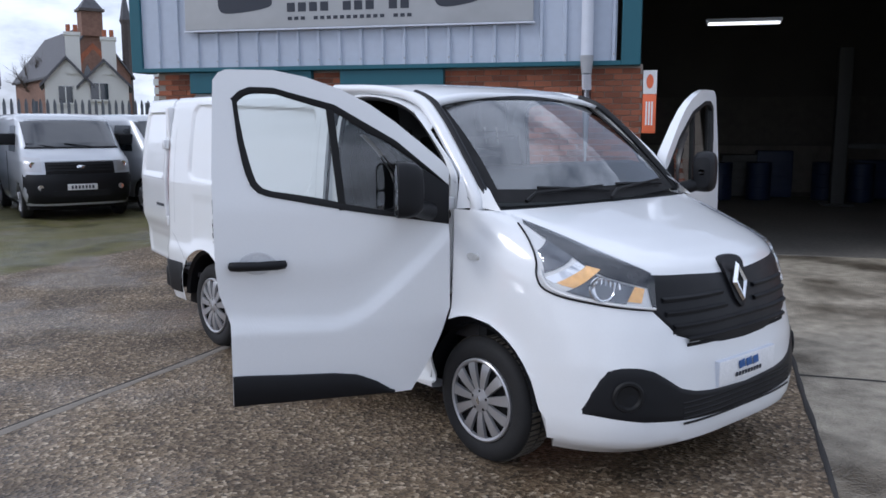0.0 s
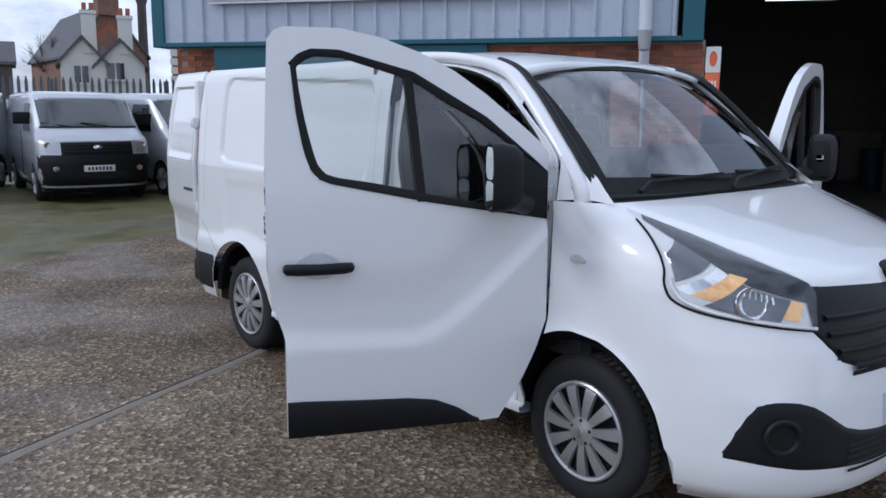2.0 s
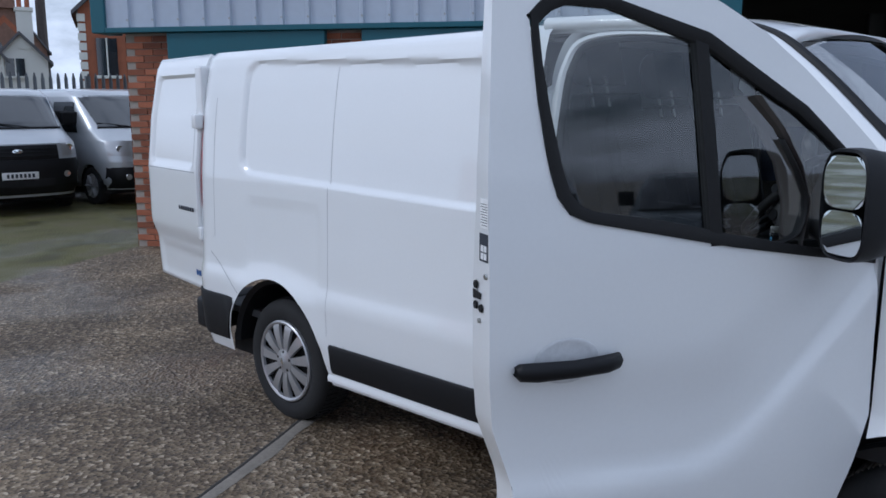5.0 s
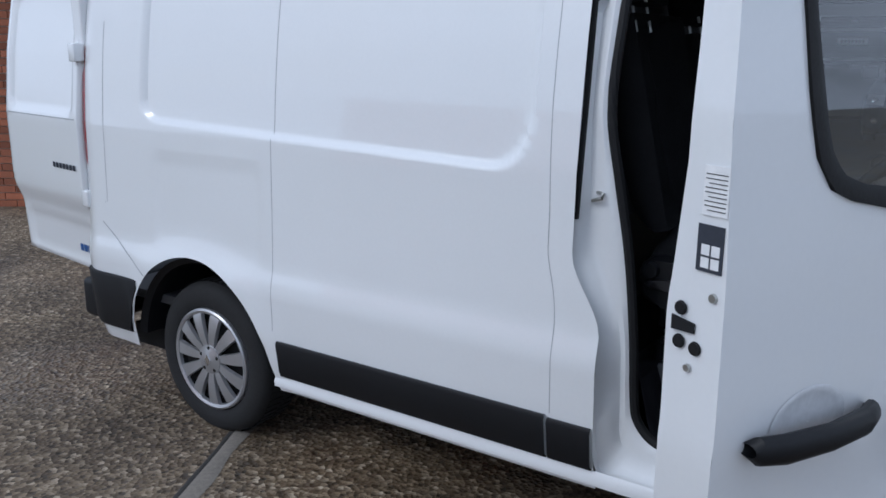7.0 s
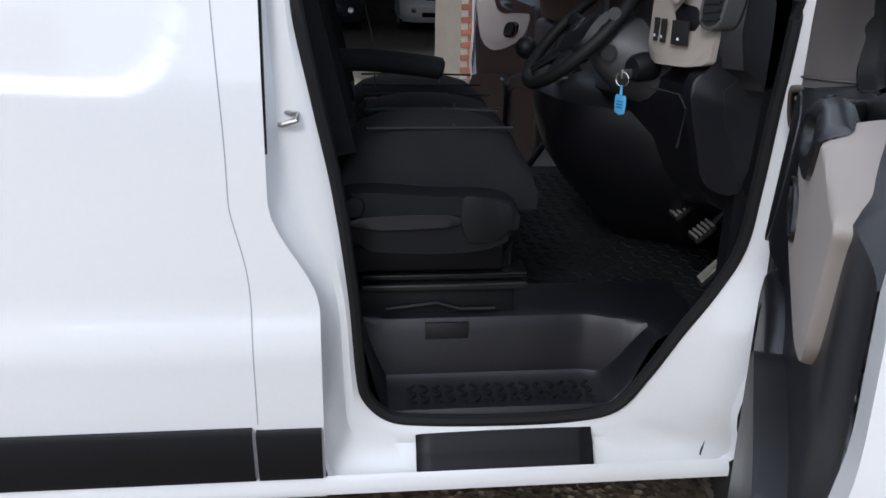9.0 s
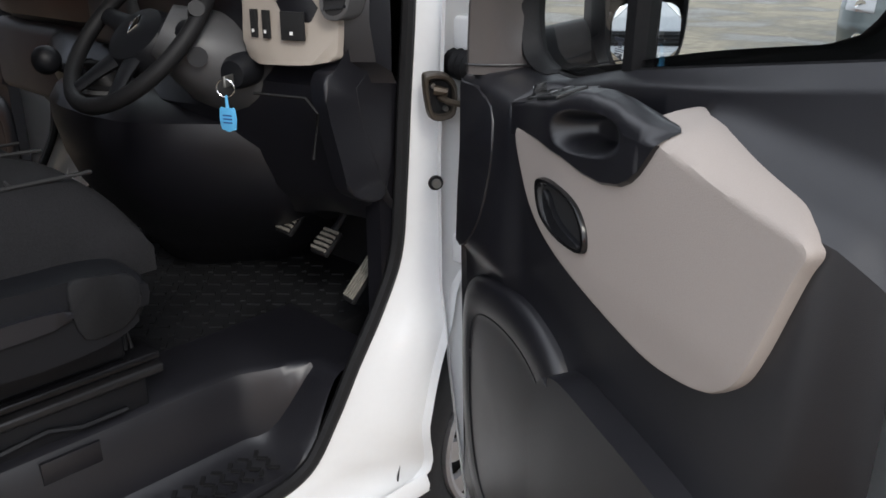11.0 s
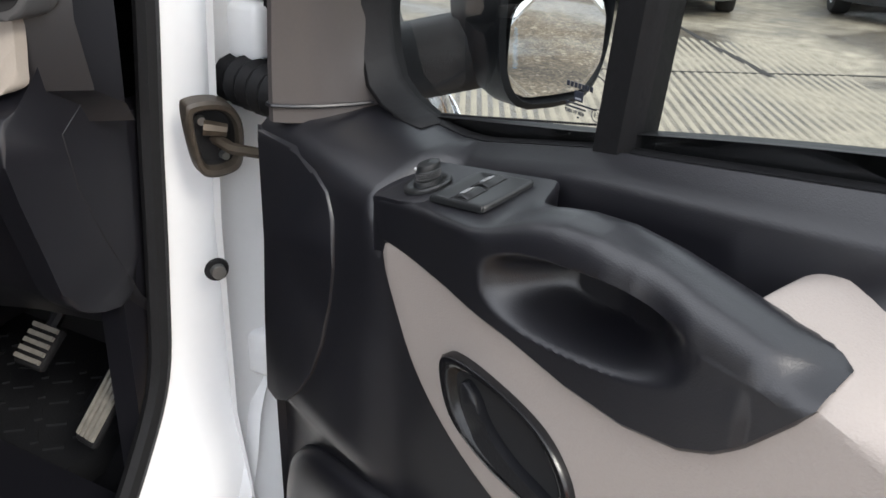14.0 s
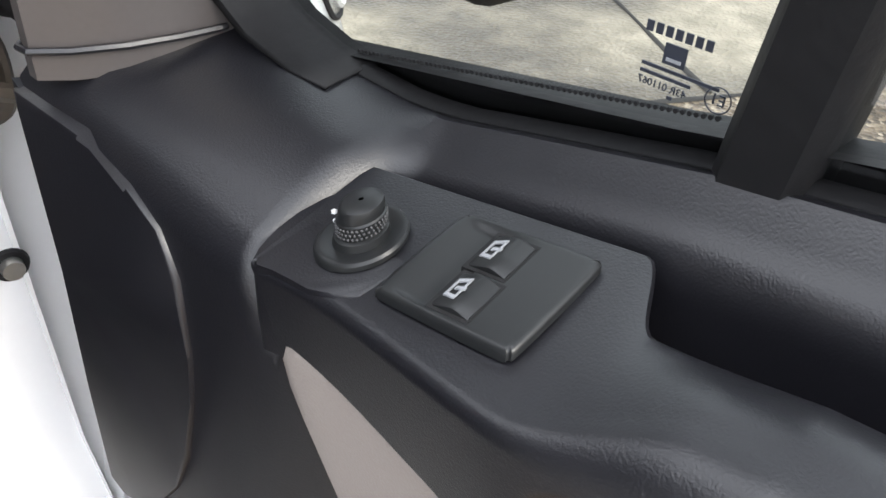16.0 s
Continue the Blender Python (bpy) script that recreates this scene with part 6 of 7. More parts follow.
        for q in range(4):
            part("wiring", tube(smoothline([(x1 - 0.05 - 0.02 * q, -0.90, 0.84), (x1 - 0.04, -0.84 + 0.01 * q, 0.88), (x1 - 0.06, -0.835, 0.83), (x1 - 0.03, -0.88 + 0.012 * q, 0.78)], 5, False), 0.004, 6), RUBBER, root)
        # arm rest on the inner side
        part("armrest", tube(smoothline([(0.215, -1.33, 1.235), (0.215, -1.20, 1.235), (0.215, -1.08, 1.225), (0.215, -1.0, 1.215), (0.215, -0.975, 1.21)], 4, False), [0.035 if k < 15 else 0.026 for k in range(17)], 12, squash=0.9), CLOTH, root)
    else:
        part("belt_buckle", rbox(0.10, 0.125, -1.20, -1.165, 1.05, 1.11, 0.006), BLACKPL, root)
        part("belt_button", rbox(0.106, 0.119, -1.182, -1.163, 1.108, 1.113, 0.002), REDL, root)
        part("seat_belt", surface([[Vector((-0.06 + dx, y, z)) for dx in (-0.023, 0.023)] for y, z in ((-1.30, 1.70), (-1.22, 1.50), (-1.17, 1.28), (-1.16, 1.12))]), GREYPL, root, thick=0.003)


seat(0.235, 0.69, False)
seat(-0.80, 0.15, True)


# ---- dashboard ----
def dashboard():
    root = empty("dashboard", pose(0.012, 0, 0.018), VAN)
    # centre console: a rounded mass under the gear lever that draws back to the floor
    rows = []
    for z, x1, y0 in ((0.63, 0.20, -0.38), (0.70, 0.28, -0.44), (0.75, 0.37, -0.48), (0.80, 0.42, -0.53), (0.86, 0.49, -0.585), (0.92, 0.55, -0.63), (1.00, 0.61, -0.665), (1.08, 0.64, -0.685), (1.13, 0.62, -0.685), (1.16, 0.58, -0.66), (1.185, 0.50, -0.60), (1.20, 0.3, -0.45)):
        cx, hx, cy, hy = (x1 - 0.16) / 2, (x1 + 0.16) / 2, (y0 - 0.05) / 2, (-0.05 - y0) / 2
        row = []
        for k in range(56):
            a = 2 * math.pi * k / 56
            dx, dy = math.copysign(abs(math.cos(a)) ** 0.55, math.cos(a)), math.copysign(abs(math.sin(a)) ** 0.55, math.sin(a))
            # its driver side lies further forward
            row.append(Vector((cx + hx * dx, cy + hy * dy + 0.16 * ss(0.1, 1.0, dx) * ss(0.2, -1.0, dy), z)))
        rows.append(row)
    part("centre_console", surface(rows, closed=True), TRIM, root, "black moulded centre console")
    root["label"] = "charcoal and taupe dashboard with air vents"
    def face(x):
        return ip(abs(x), (0, 0.3, 0.62, 0.74, 0.82, 0.88), (-0.46, -0.50, -0.52, -0.505, -0.475, -0.415))
    rows = []
    for x in np.linspace(-0.86, 0.885, 40):
        y = face(x)
        rows.append([Vector((x, yy, z)) for yy, z in ((-0.02, 1.28), (-0.18, 1.42), (-0.30, 1.485), (y + 0.06, 1.500), (y + 0.015, 1.475), (y, 1.43), (y - 0.004, 1.36), (y + 0.01, 1.285), (y + 0.05, 1.262), (y + 0.06, 1.24))])
    part("dash_shell", surface(rows), TRIM, root)
    # lower dash sweeping down to the floor
    rows = []
    for x in np.linspace(-0.84, 0.85, 36):
        y = face(x)
        kn = ss(0.70, 0.35, x) * ss(-0.5, -0.2, x)
        rows.append([Vector((x, yy, z)) for yy, z in ((y + 0.05, 1.262), (y + 0.02 - 0.03 * kn, 1.235), (y + 0.03 - 0.10 * kn, 1.17), (y + 0.055 - 0.10 * kn, 1.10), (y + 0.10 - 0.07 * kn, 1.00 - 0.02 * kn), (y + 0.16 - 0.0 * kn, 0.93 - 0.07 * kn), (-0.20, 0.90 - 0.10 * kn))])
    part("lower_dash", surface(rows), TRIM, root)
    part("side_cheek", plate(smoothline([(-0.50, 1.25), (-0.47, 1.10), (-0.44, 1.02), (-0.36, 1.0), (-0.34, 1.1), (-0.335, 1.42), (-0.38, 1.47), (-0.44, 1.30)], 4), lambda a, b, h: Vector((0.835 + h, a, b)), -0.03, 0.014, 0.008), TRIM, root)
    def on(a, b, h):
        return Vector((a, face(a) - 0.004 - h, b))
    tz = smoothline([(0.655, 1.285), (0.75, 1.278), (0.835, 1.288), (0.848, 1.32), (0.850, 1.42), (0.845, 1.485), (0.72, 1.495), (0.665, 1.47), (0.650, 1.38)], 5)
    part("switch_fascia", plate(tz, on, 0, 0.014, 0.006), BEIGED, root, "taupe switch fascia")
    for a, w in ((0.682, 0.016), (0.715, 0.016), (0.775, 0.045)):
        sw = part("dash_switch", plate([(a - w / 2, 1.325), (a + w / 2, 1.325), (a + w / 2, 1.377), (a - w / 2, 1.377)], on, 0.012, 0.019, 0.002), DARK, root, "small black dash switch")
        part("switch_icon", plate([(a - 0.003, 1.335), (a + 0.003, 1.335), (a + 0.003, 1.341), (a - 0.003, 1.341)], on, 0.019, 0.0198, 0), WHITEL, sw)
    # round recess and side vent
    rows = [[Vector((0.755 + r * math.cos(t), face(0.755) - 0.016 + d_, 1.452 + 0.8 * r * math.sin(t))) for t in np.linspace(0, 2 * math.pi, 28, endpoint=False)] for r, d_ in ((0.052, 0.002), (0.048, -0.006), (0.040, -0.004), (0.034, 0.010), (0.001, 0.012))]
    part("cup_recess", surface(rows, closed=True), BEIGED, root)
    vo = smoothline([(0.862, 1.365), (0.88, 1.36), (0.895, 1.38), (0.905, 1.45), (0.90, 1.485), (0.88, 1.488), (0.865, 1.45), (0.858, 1.40)], 4)
    def onv(a, b, h):
        return Vector((a - 0.014, -0.472 - h + 0.9 * (a - 0.88), b + 0.005))
    part("vent_frame", plate(vo, onv, -0.03, 0.008, 0.004), GREYPL, root)
    # no hole is cut; a near-black plate is painted shade inside the vent
    part("vent_opening", plate([(0.881 + (p[0] - 0.881) * 0.75, 1.424 + (p[1] - 1.424) * 0.85) for p in vo], onv, 0.008, 0.0095, 0), DARK, root)
    for k in range(6):
        z = 1.378 + 0.017 * k
        part("vent_slat", plate([(0.866 + 0.001 * k, z), (0.893 + 0.001 * k, z + 0.004), (0.893 + 0.001 * k, z + 0.009), (0.866 + 0.001 * k, z + 0.005)], onv, 0.008, 0.014, 0), BLACKPL, root)
    # lower lid outline
    part("lid_gap", tube([on(a, b, 0.012) + Vector((0, 0.0, 0)) for a, b in ((0.66, 1.215), (0.79, 1.218), (0.815, 1.19), (0.80, 1.10))], 0.003, 5), DARK, root)
    # instrument hood, column, stalks
    part("instrument_hood", tube(smoothline([(0.24, -0.50, 1.46), (0.27, -0.52, 1.545), (0.43, -0.53, 1.575), (0.59, -0.52, 1.545), (0.62, -0.50, 1.46)], 5, False), 0.025, 8), TRIM, root)
    part("instrument_face", rbox(0.26, 0.60, -0.505, -0.48, 1.40, 1.55, 0.01), DARK, root)
    part("column_shroud", tube([(0.52, -0.44, 1.23), (0.535, -0.53, 1.270), (0.52, -0.575, 1.30), (0.49, -0.62, 1.33)], [0.125, 0.120, 0.10, 0.07], 20, squash=0.8), GREYPL, root, "grey steering column shroud")
    part("ignition_barrel", tube([(0.628, -0.520, 1.262), (0.648, -0.560, 1.257), (0.653, -0.572, 1.256)], [0.038, 0.033, 0.026], 18), BLACKPL, root)
    part("indicator_stalk", tube([(0.53, -0.57, 1.335), (0.585, -0.60, 1.365), (0.62, -0.615, 1.38)], [0.012, 0.013, 0.016], 10), BLACKPL, root)
    part("wiper_stalk", tube([(0.55, -0.585, 1.28), (0.615, -0.62, 1.29)], [0.014, 0.020], 10), BLACKPL, root)
    # radio block and gear lever
    part("radio_block", rbox(-0.12, 0.12, -0.50, -0.44, 1.24, 1.46, 0.02), GREYPL, root)
    part("gear_gaiter", lathe([(0.085, 0.0), (0.080, 0.012), (0.062, 0.018), (0.045, 0.045), (0.028, 0.07), (0.014, 0.075)], lambda a, b, h: Vector((0.15 + a, -0.585 + 0.7 * b - 0.6 * h, 1.165 + h)), 20), RUBBER, root)
    part("gear_surround", tube([Vector((0.15 + 0.092 * math.cos(w), -0.585 + 0.070 * math.sin(w), 1.168)) for w in np.linspace(0, 2 * math.pi, 28, endpoint=False)], 0.008, 6, closed=True), GREYPL, root)
    part("gear_lever", tube([(0.15, -0.62, 1.20), (0.164, -0.715, 1.238)], [0.015, 0.011], 10), BLACKPL, root)
    bm = B()
    bmesh.ops.create_uvsphere(bm, u_segments=14, v_segments=10, radius=0.032, matrix=Matrix.Translation((0.166, -0.73, 1.25)))
    part("gear_knob", bm, BLACKPL, root)
    for x0, x1 in ((-0.84, -0.35),):
        part("glovebox", rbox(x0, x1, -0.50, -0.42, 1.04, 1.26, 0.03), GREYPL, root)


dashboard()


def steering_wheel():
    root = empty("steering_wheel", pose(0.44, -0.640, 1.345, 46, 0, 0), VAN)
    root["label"] = "black leather steering wheel"
    part("rim", tube([Vector((0.188 * math.cos(a), 0.188 * math.sin(a), 0.0)) for a in np.linspace(0, 2 * math.pi, 48, endpoint=False)], 0.0165, 12, closed=True), RUBBER, root)
    part("hub", lathe([(0.085, -0.05), (0.088, -0.02), (0.075, 0.002), (0.04, 0.010), (0.001, 0.012)], lambda a, b, h: Vector((a * 1.1, b * 0.85 - 0.01, h)), 28), BLACKPL, root)
    for a in (0.15, math.pi - 0.15, -1.1, math.pi + 1.1):
        c, s = math.cos(a), math.sin(a)
        part("spoke", tube([Vector((0.06 * c, 0.06 * s, -0.015)), Vector((0.12 * c, 0.12 * s, -0.006)), Vector((0.185 * c, 0.185 * s, 0))], [0.03, 0.022, 0.018], 10, squash=0.5), BLACKPL, root)
    part("hub_mark", plate([(0, 0.028), (0.016, 0.004), (0, -0.02), (-0.016, 0.004)], lambda a, b, h: Vector((a, b, h)), 0.010, 0.016, 0.002), CHROME, root)


steering_wheel()
# pedals
for x, y, z, tilt in ((0.475, -0.325, 0.862, 50), (0.60, -0.315, 0.84, 50)):
    M = pose(x, y, z, -tilt, 0, 0)
    p = part("pedal", rbox(-0.03, 0.03, -0.008, 0.008, -0.035, 0.035, 0.006, 2, M), RUBBER, VAN, "worn rubber pedal")
    for k in range(5):
        part("pedal_rib", box(B(), -0.026, 0.026, -0.013, -0.008, -0.028 + 0.013 * k, -0.021 + 0.013 * k, M), mat("worn_rubber", (0.16, 0.15, 0.13), 0.7, var=0.3), p, smooth=False)
    part("pedal_arm", tube([M @ Vector((0, 0.0, 0.02)), Vector((x + 0.02, -0.18, 1.0))], 0.010, 8), BLACKPL, p)
M = pose(0.745, -0.325, 0.80, -42, 0, -8)
p = part("accelerator_pedal", rbox(-0.022, 0.022, -0.006, 0.008, -0.07, 0.07, 0.006, 2, M), RUBBER, VAN, "worn accelerator pedal")
for k in range(4):
    part("pedal_rib", box(B(), -0.016 + 0.010 * k, -0.010 + 0.010 * k, -0.012, -0.006, -0.06, 0.05, M), mat("worn_rubber_long", (0.2, 0.19, 0.165), 0.6, var=0.3), p, smooth=False)

# ---- key with its blue tag ----
KEY = empty("car_key", pose(0.672, -0.583, 1.264))
tagged(KEY, "car key with ring and blue plastic tag in the ignition", "key")
part("key_blade", rbox(-0.003, 0.003, -0.02, 0.012, -0.011, 0.011, 0.002), STEEL, KEY)
part("key_ring", tube([Vector((0.0, -0.016 + 0.004 * math.sin(a), -0.012 + 0.017 * math.cos(a))) + Vector((0.017 * math.sin(a), 0, 0)) for a in np.linspace(0, 2 * math.pi, 28, endpoint=False)], 0.0012, 6, closed=True), CHROME, KEY)
part("tag_strap", tube([(0, -0.016, -0.026), (0.001, -0.017, -0.050)], [0.0025, 0.004], 8), BLUETAG, KEY)
tg = part("tag", plate(smoothline([(-0.0155, -0.092), (0.0155, -0.092), (0.0165, -0.052), (0.008, -0.050), (-0.008, -0.050), (-0.0165, -0.052)], 2), lambda a, b, h: Vector((a, -0.014 - h, b)), 0, 0.004, 0.001), BLUETAG, KEY, "blue plastic tag")
for k in range(3):
    part("tag_bar", plate([(-0.010, -0.066 - 0.007 * k), (0.010, -0.066 - 0.007 * k), (0.010, -0.063 - 0.007 * k), (-0.010, -0.063 - 0.007 * k)], lambda a, b, h: Vector((a, -0.018 - h, b)), 0, 0.0006, 0), NAVY, tg)
KEY.rotation_euler = (0, 0, radians(25))


# ---- vehicles in the yard ----
def vehicle(name, label, category, m, levels, length, paint, glass_z, grille, bumper_z, lamps, plate_z, wheel_y, half, wheel_r=0.32, bumper_paint=None, rear_drop=0.0, side_glass=None, group=""):
    """A vehicle seen from its front. levels: height, how far forward, half width, squareness; y = 0 is the foremost point, +y ahead."""
    root = empty(name, m)
    tagged(root, label, category, group=group)
    lz, ly, lw, ln = zip(*levels)

    def fy(x, z):
        yc, w, n = ip(z, lz, ly), ip(z, lz, lw), ip(z, lz, ln)
        dep = 0.55
        return yc - dep + dep * max(0.0, 1 - min(abs(x) / w, 1) ** n) ** (1 / n)

    rows = []
    zs = sorted(set(list(np.linspace(lz[0], lz[-1], 46)) + list(lz)))
    for z in zs:
        yc, w, n = ip(z, lz, ly), ip(z, lz, lw), ip(z, lz, ln)
        pts = []
        for k in range(17):
            a = math.pi / 2 * k / 16
            pts.append((w * math.sin(a) ** (2 / n), yc - 0.55 + 0.55 * math.cos(a) ** (2 / n)))
        end = -length + (rear_drop * max(0, z - 0.9) if rear_drop else 0)
        for k in range(1, 25):
            y = yc - 0.55 + (end - yc + 0.55) * k / 24
            pts.append((w, y))
        row = []
        for x, y in pts:
            zz = z
            if x > half * 0.7:
                for wy in wheel_y:
                    d = abs(y - wy)
                    if d < wheel_r + 0.06:
                        zz = max(zz, wheel_r + math.sqrt((wheel_r + 0.06) ** 2 - d * d))
            row.append((x, y, zz))
        rows.append([Vector((-x, y, zz)) for x, y, zz in reversed(row[1:])] + [Vector(p) for p in row])
    bm = surface(rows)
    top = rows[-1]
    k = len(top) // 2
    surface([[top[k - i], top[k + i]] for i in range(k + 1)], bm)
    surface([[r[0], r[-1]] for r in rows], bm)
    body = part("body", bm, paint, root)

    def patch(nm, x0, x1, zlo, zhi, mt, off=0.012, parent=root, nx=14, nz=6, lab=""):
        rws = []
        for x in np.linspace(x0, x1, nx):
            a, b = zlo(x) if callable(zlo) else zlo, zhi(x) if callable(zhi) else zhi
            rws.append([Vector((x, fy(x, a + (b - a) * j / nz) + (off if 0 < j < nz else off * 0.3), a + (b - a) * j / nz)) for j in range(nz + 1)])
        return part(nm, surface(rws), mt, parent, lab)

    g0, g1 = glass_z
    hw = ip((g0 + g1) / 2, lz, lw)
    patch("windscreen", -hw * 0.90, hw * 0.90, g0, g1, DARKSCREEN, 0.016, nx=20, nz=10)
    part("scuttle_gap", tube([(x, fy(x, g0) + 0.02, g0 - 0.01) for x in np.linspace(-hw * 0.92, hw * 0.92, 14)], 0.022, 6), BLACKPL, root)
    for x in (-0.3, 0.35):
        part("wiper", tube([(x, fy(x, g0) + 0.04, g0 + 0.01), (x + 0.45, fy(x + 0.45, g0 + 0.07) + 0.03, g0 + 0.07)], 0.010, 6), RUBBER, root)
    gz0, gz1, gw = grille
    patch("grille", -gw, gw, gz0, gz1, BLACKPL, 0.014, nz=6)
    for j in range(3):
        z = gz0 + (gz1 - gz0) * (j + 1) / 4
        part("grille_bar", tube([(x, fy(x, z) + 0.018, z) for x in np.linspace(-gw * 0.92, gw * 0.92, 12)], 0.009, 6), RUBBER, root)
    part("badge", plate([(0.075 * math.cos(a), (gz0 + gz1) / 2 + 0.03 * math.sin(a) + 0.02) for a in np.linspace(0, 6.0, 18)], lambda a, b, h: Vector((a, fy(0, b) + h, b)), 0.01, 0.03, 0.004), CHROME, root)
    b0, b1 = bumper_z
    patch("bumper", -half * 0.985, half * 0.985, b0, b1, bumper_paint or BLACKPL, 0.03, nx=30)
    # near-black patch on the bumper, painted as the shade within the intake
    patch("air_intake", -0.5, 0.5, b0 + (b1 - b0) * 0.15, b0 + (b1 - b0) * 0.48, DARK, 0.036)
    z0, z1, x0, x1 = lamps
    for sx in (-1, 1):
        lp = patch("headlamp", sx * x0, sx * x1, lambda x: z0 + 0.06 * (abs(x) - x0), lambda x: z1 + 0.05 * (abs(x) - x0), ALLOY, 0.012)
        part("lamp_bowl", lathe([(0.06, 0.0), (0.055, 0.012), (0.03, 0.004), (0.001, 0.006)], lambda a, b, h: Vector((sx * (x0 + x1) / 2 + a, fy((x0 + x1) / 2, (z0 + z1) / 2) + 0.012 + h, (z0 + z1) / 2 + b)), 18), CHROME, lp)
        fx, fz = half * 0.72, b0 + (b1 - b0) * 0.55
        part("fog_lamp", lathe([(0.055, 0.0), (0.05, 0.012), (0.001, 0.010)], lambda a, b, h: Vector((sx * fx + a, fy(fx, fz) + 0.034 + h, fz + b)), 16), CHROME, root)
        mz = g0 + 0.06
        my = ip(mz, lz, ly) - 0.62
        part("wing_mirror", rbox(sx * (half + 0.02) - 0.09, sx * (half + 0.02) + 0.11 * sx + (0.09 if sx > 0 else 0.0), my - 0.05, my + 0.05, mz - 0.02, mz + 0.2, 0.03) if sx > 0 else rbox(-half - 0.16, -half + 0.07, my - 0.05, my + 0.05, mz - 0.02, mz + 0.2, 0.03), BLACKPL, root)
        if side_glass:
            sy0, sy1, sz0, sz1 = side_glass
            xw = lambda z: ip(z, lz, lw) + 0.004
            part("side_window", surface([[Vector((sx * xw(z), y - 0.35 * max(0, z - sz0) * (1 if y > sy0 - 0.05 else 0), z)) for z in np.linspace(sz0, sz1, 6)] for y in (sy0, (sy0 + sy1) / 2, sy1)]), DARKSCREEN, root)
            part("door_line", tube([(sx * (half + 0.002), sy1 - 0.06, 0.45), (sx * (half + 0.002), sy1 - 0.06, sz0)], 0.005, 5), DARK, root)
    pz = plate_z
    pl = part("number_plate", rbox(-0.26, 0.26, fy(0, pz) + 0.03, fy(0, pz) + 0.048, pz - 0.055, pz + 0.055, 0.004), WHITEL, root)
    for j in range(7):
        part("plate_bar", box(B(), -0.20 + 0.06 * j, -0.165 + 0.06 * j, fy(0, pz) + 0.0485, fy(0, pz) + 0.051, pz - 0.03, pz + 0.03), INK, pl, smooth=False)
    for sx in (-1, 1):
        for wy in wheel_y:
            w = part("wheel", lathe([(0.20, -0.18), (wheel_r * 0.95, -0.19), (wheel_r, -0.16), (wheel_r, -0.03), (wheel_r * 0.94, 0.0), (wheel_r * 0.68, 0.004), (wheel_r * 0.64, -0.02)], lambda a, b, h: Vector((sx * (half - 0.03 + h), wy + a, wheel_r + b)), 32), TYRE, root)
            part("hub", lathe([(wheel_r * 0.67, -0.02), (wheel_r * 0.64, 0.0), (wheel_r * 0.5, -0.03), (wheel_r * 0.2, -0.008), (0.001, -0.004)], lambda a, b, h: Vector((sx * (half - 0.03 + h), wy + a, wheel_r + b)), 24), ALLOY, w)
            for j in range(6):
                a0 = math.pi * j / 3
                part("hub_spoke", tube([Vector((sx * (half - 0.028), wy + r * math.cos(a0), wheel_r + r * math.sin(a0))) for r in (0.04, wheel_r * 0.62)], [0.022, 0.03], 6, squash=0.5), ALLOY, w)
            # near-black ring added to stand for the shade inside the wheel arch
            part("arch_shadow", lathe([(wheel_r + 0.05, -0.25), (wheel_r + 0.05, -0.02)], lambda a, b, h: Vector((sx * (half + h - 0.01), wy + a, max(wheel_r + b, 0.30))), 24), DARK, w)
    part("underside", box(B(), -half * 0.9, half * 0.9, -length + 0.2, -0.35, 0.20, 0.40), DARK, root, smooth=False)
    return root


DARKSCREEN = mat("dark_vehicle_glass", (0.018, 0.022, 0.028), 0.06, var=0.1, coat=1.0)
VAN_LEVELS = [(0.28, -0.06, 0.90, 3.0), (0.45, 0.0, 0.95, 3.2), (0.75, 0.0, 0.97, 3.2), (0.92, -0.03, 0.97, 3.0), (1.10, -0.10, 0.96, 3.0), (1.20, -0.30, 0.94, 3.0), (1.30, -0.55, 0.93, 3.2), (1.34, -0.62, 0.93, 3.4), (1.60, -0.92, 0.90, 3.4), (1.85, -1.22, 0.86, 3.6), (1.94, -1.42, 0.82, 3.6), (1.98, -1.75, 0.76, 3.6)]
ford = vehicle("parked_van", "silver grey panel van with black bumper on the mossy verge", "van", pose(-1.36, -13.14, 0, 0, 0, -7), VAN_LEVELS, 4.9, SILVER, (1.34, 1.86), (0.86, 1.08, 0.60), (0.32, 0.86), (0.90, 1.16, 0.66, 0.93), 0.62, (-0.95, -3.9), 0.97, side_glass=(-1.25, -2.1, 1.25, 1.75), group="parked vehicles")
vehicle("parked_van", "silver panel van parked beside the brick corner", "van", pose(-3.75, -13.05, 0, 0, 0, 4), VAN_LEVELS, 4.8, SILVER, (1.32, 1.86), (0.70, 0.92, 0.40), (0.30, 0.66), (0.84, 1.10, 0.62, 0.92), 0.50, (-0.85, -3.9), 0.96, side_glass=(-1.2, -2.1, 1.22, 1.75), group="parked vehicles")
vehicle("parked_van", "silver van beyond the first parked van", "van", pose(2.05, -14.5, 0, 0, 0, -30), VAN_LEVELS, 4.9, SILVER, (1.34, 1.86), (0.86, 1.08, 0.60), (0.32, 0.80), (0.90, 1.16, 0.66, 0.93), 0.62, (-0.95, -3.9), 0.97, side_glass=(-1.25, -2.1, 1.25, 1.75), group="parked vehicles")
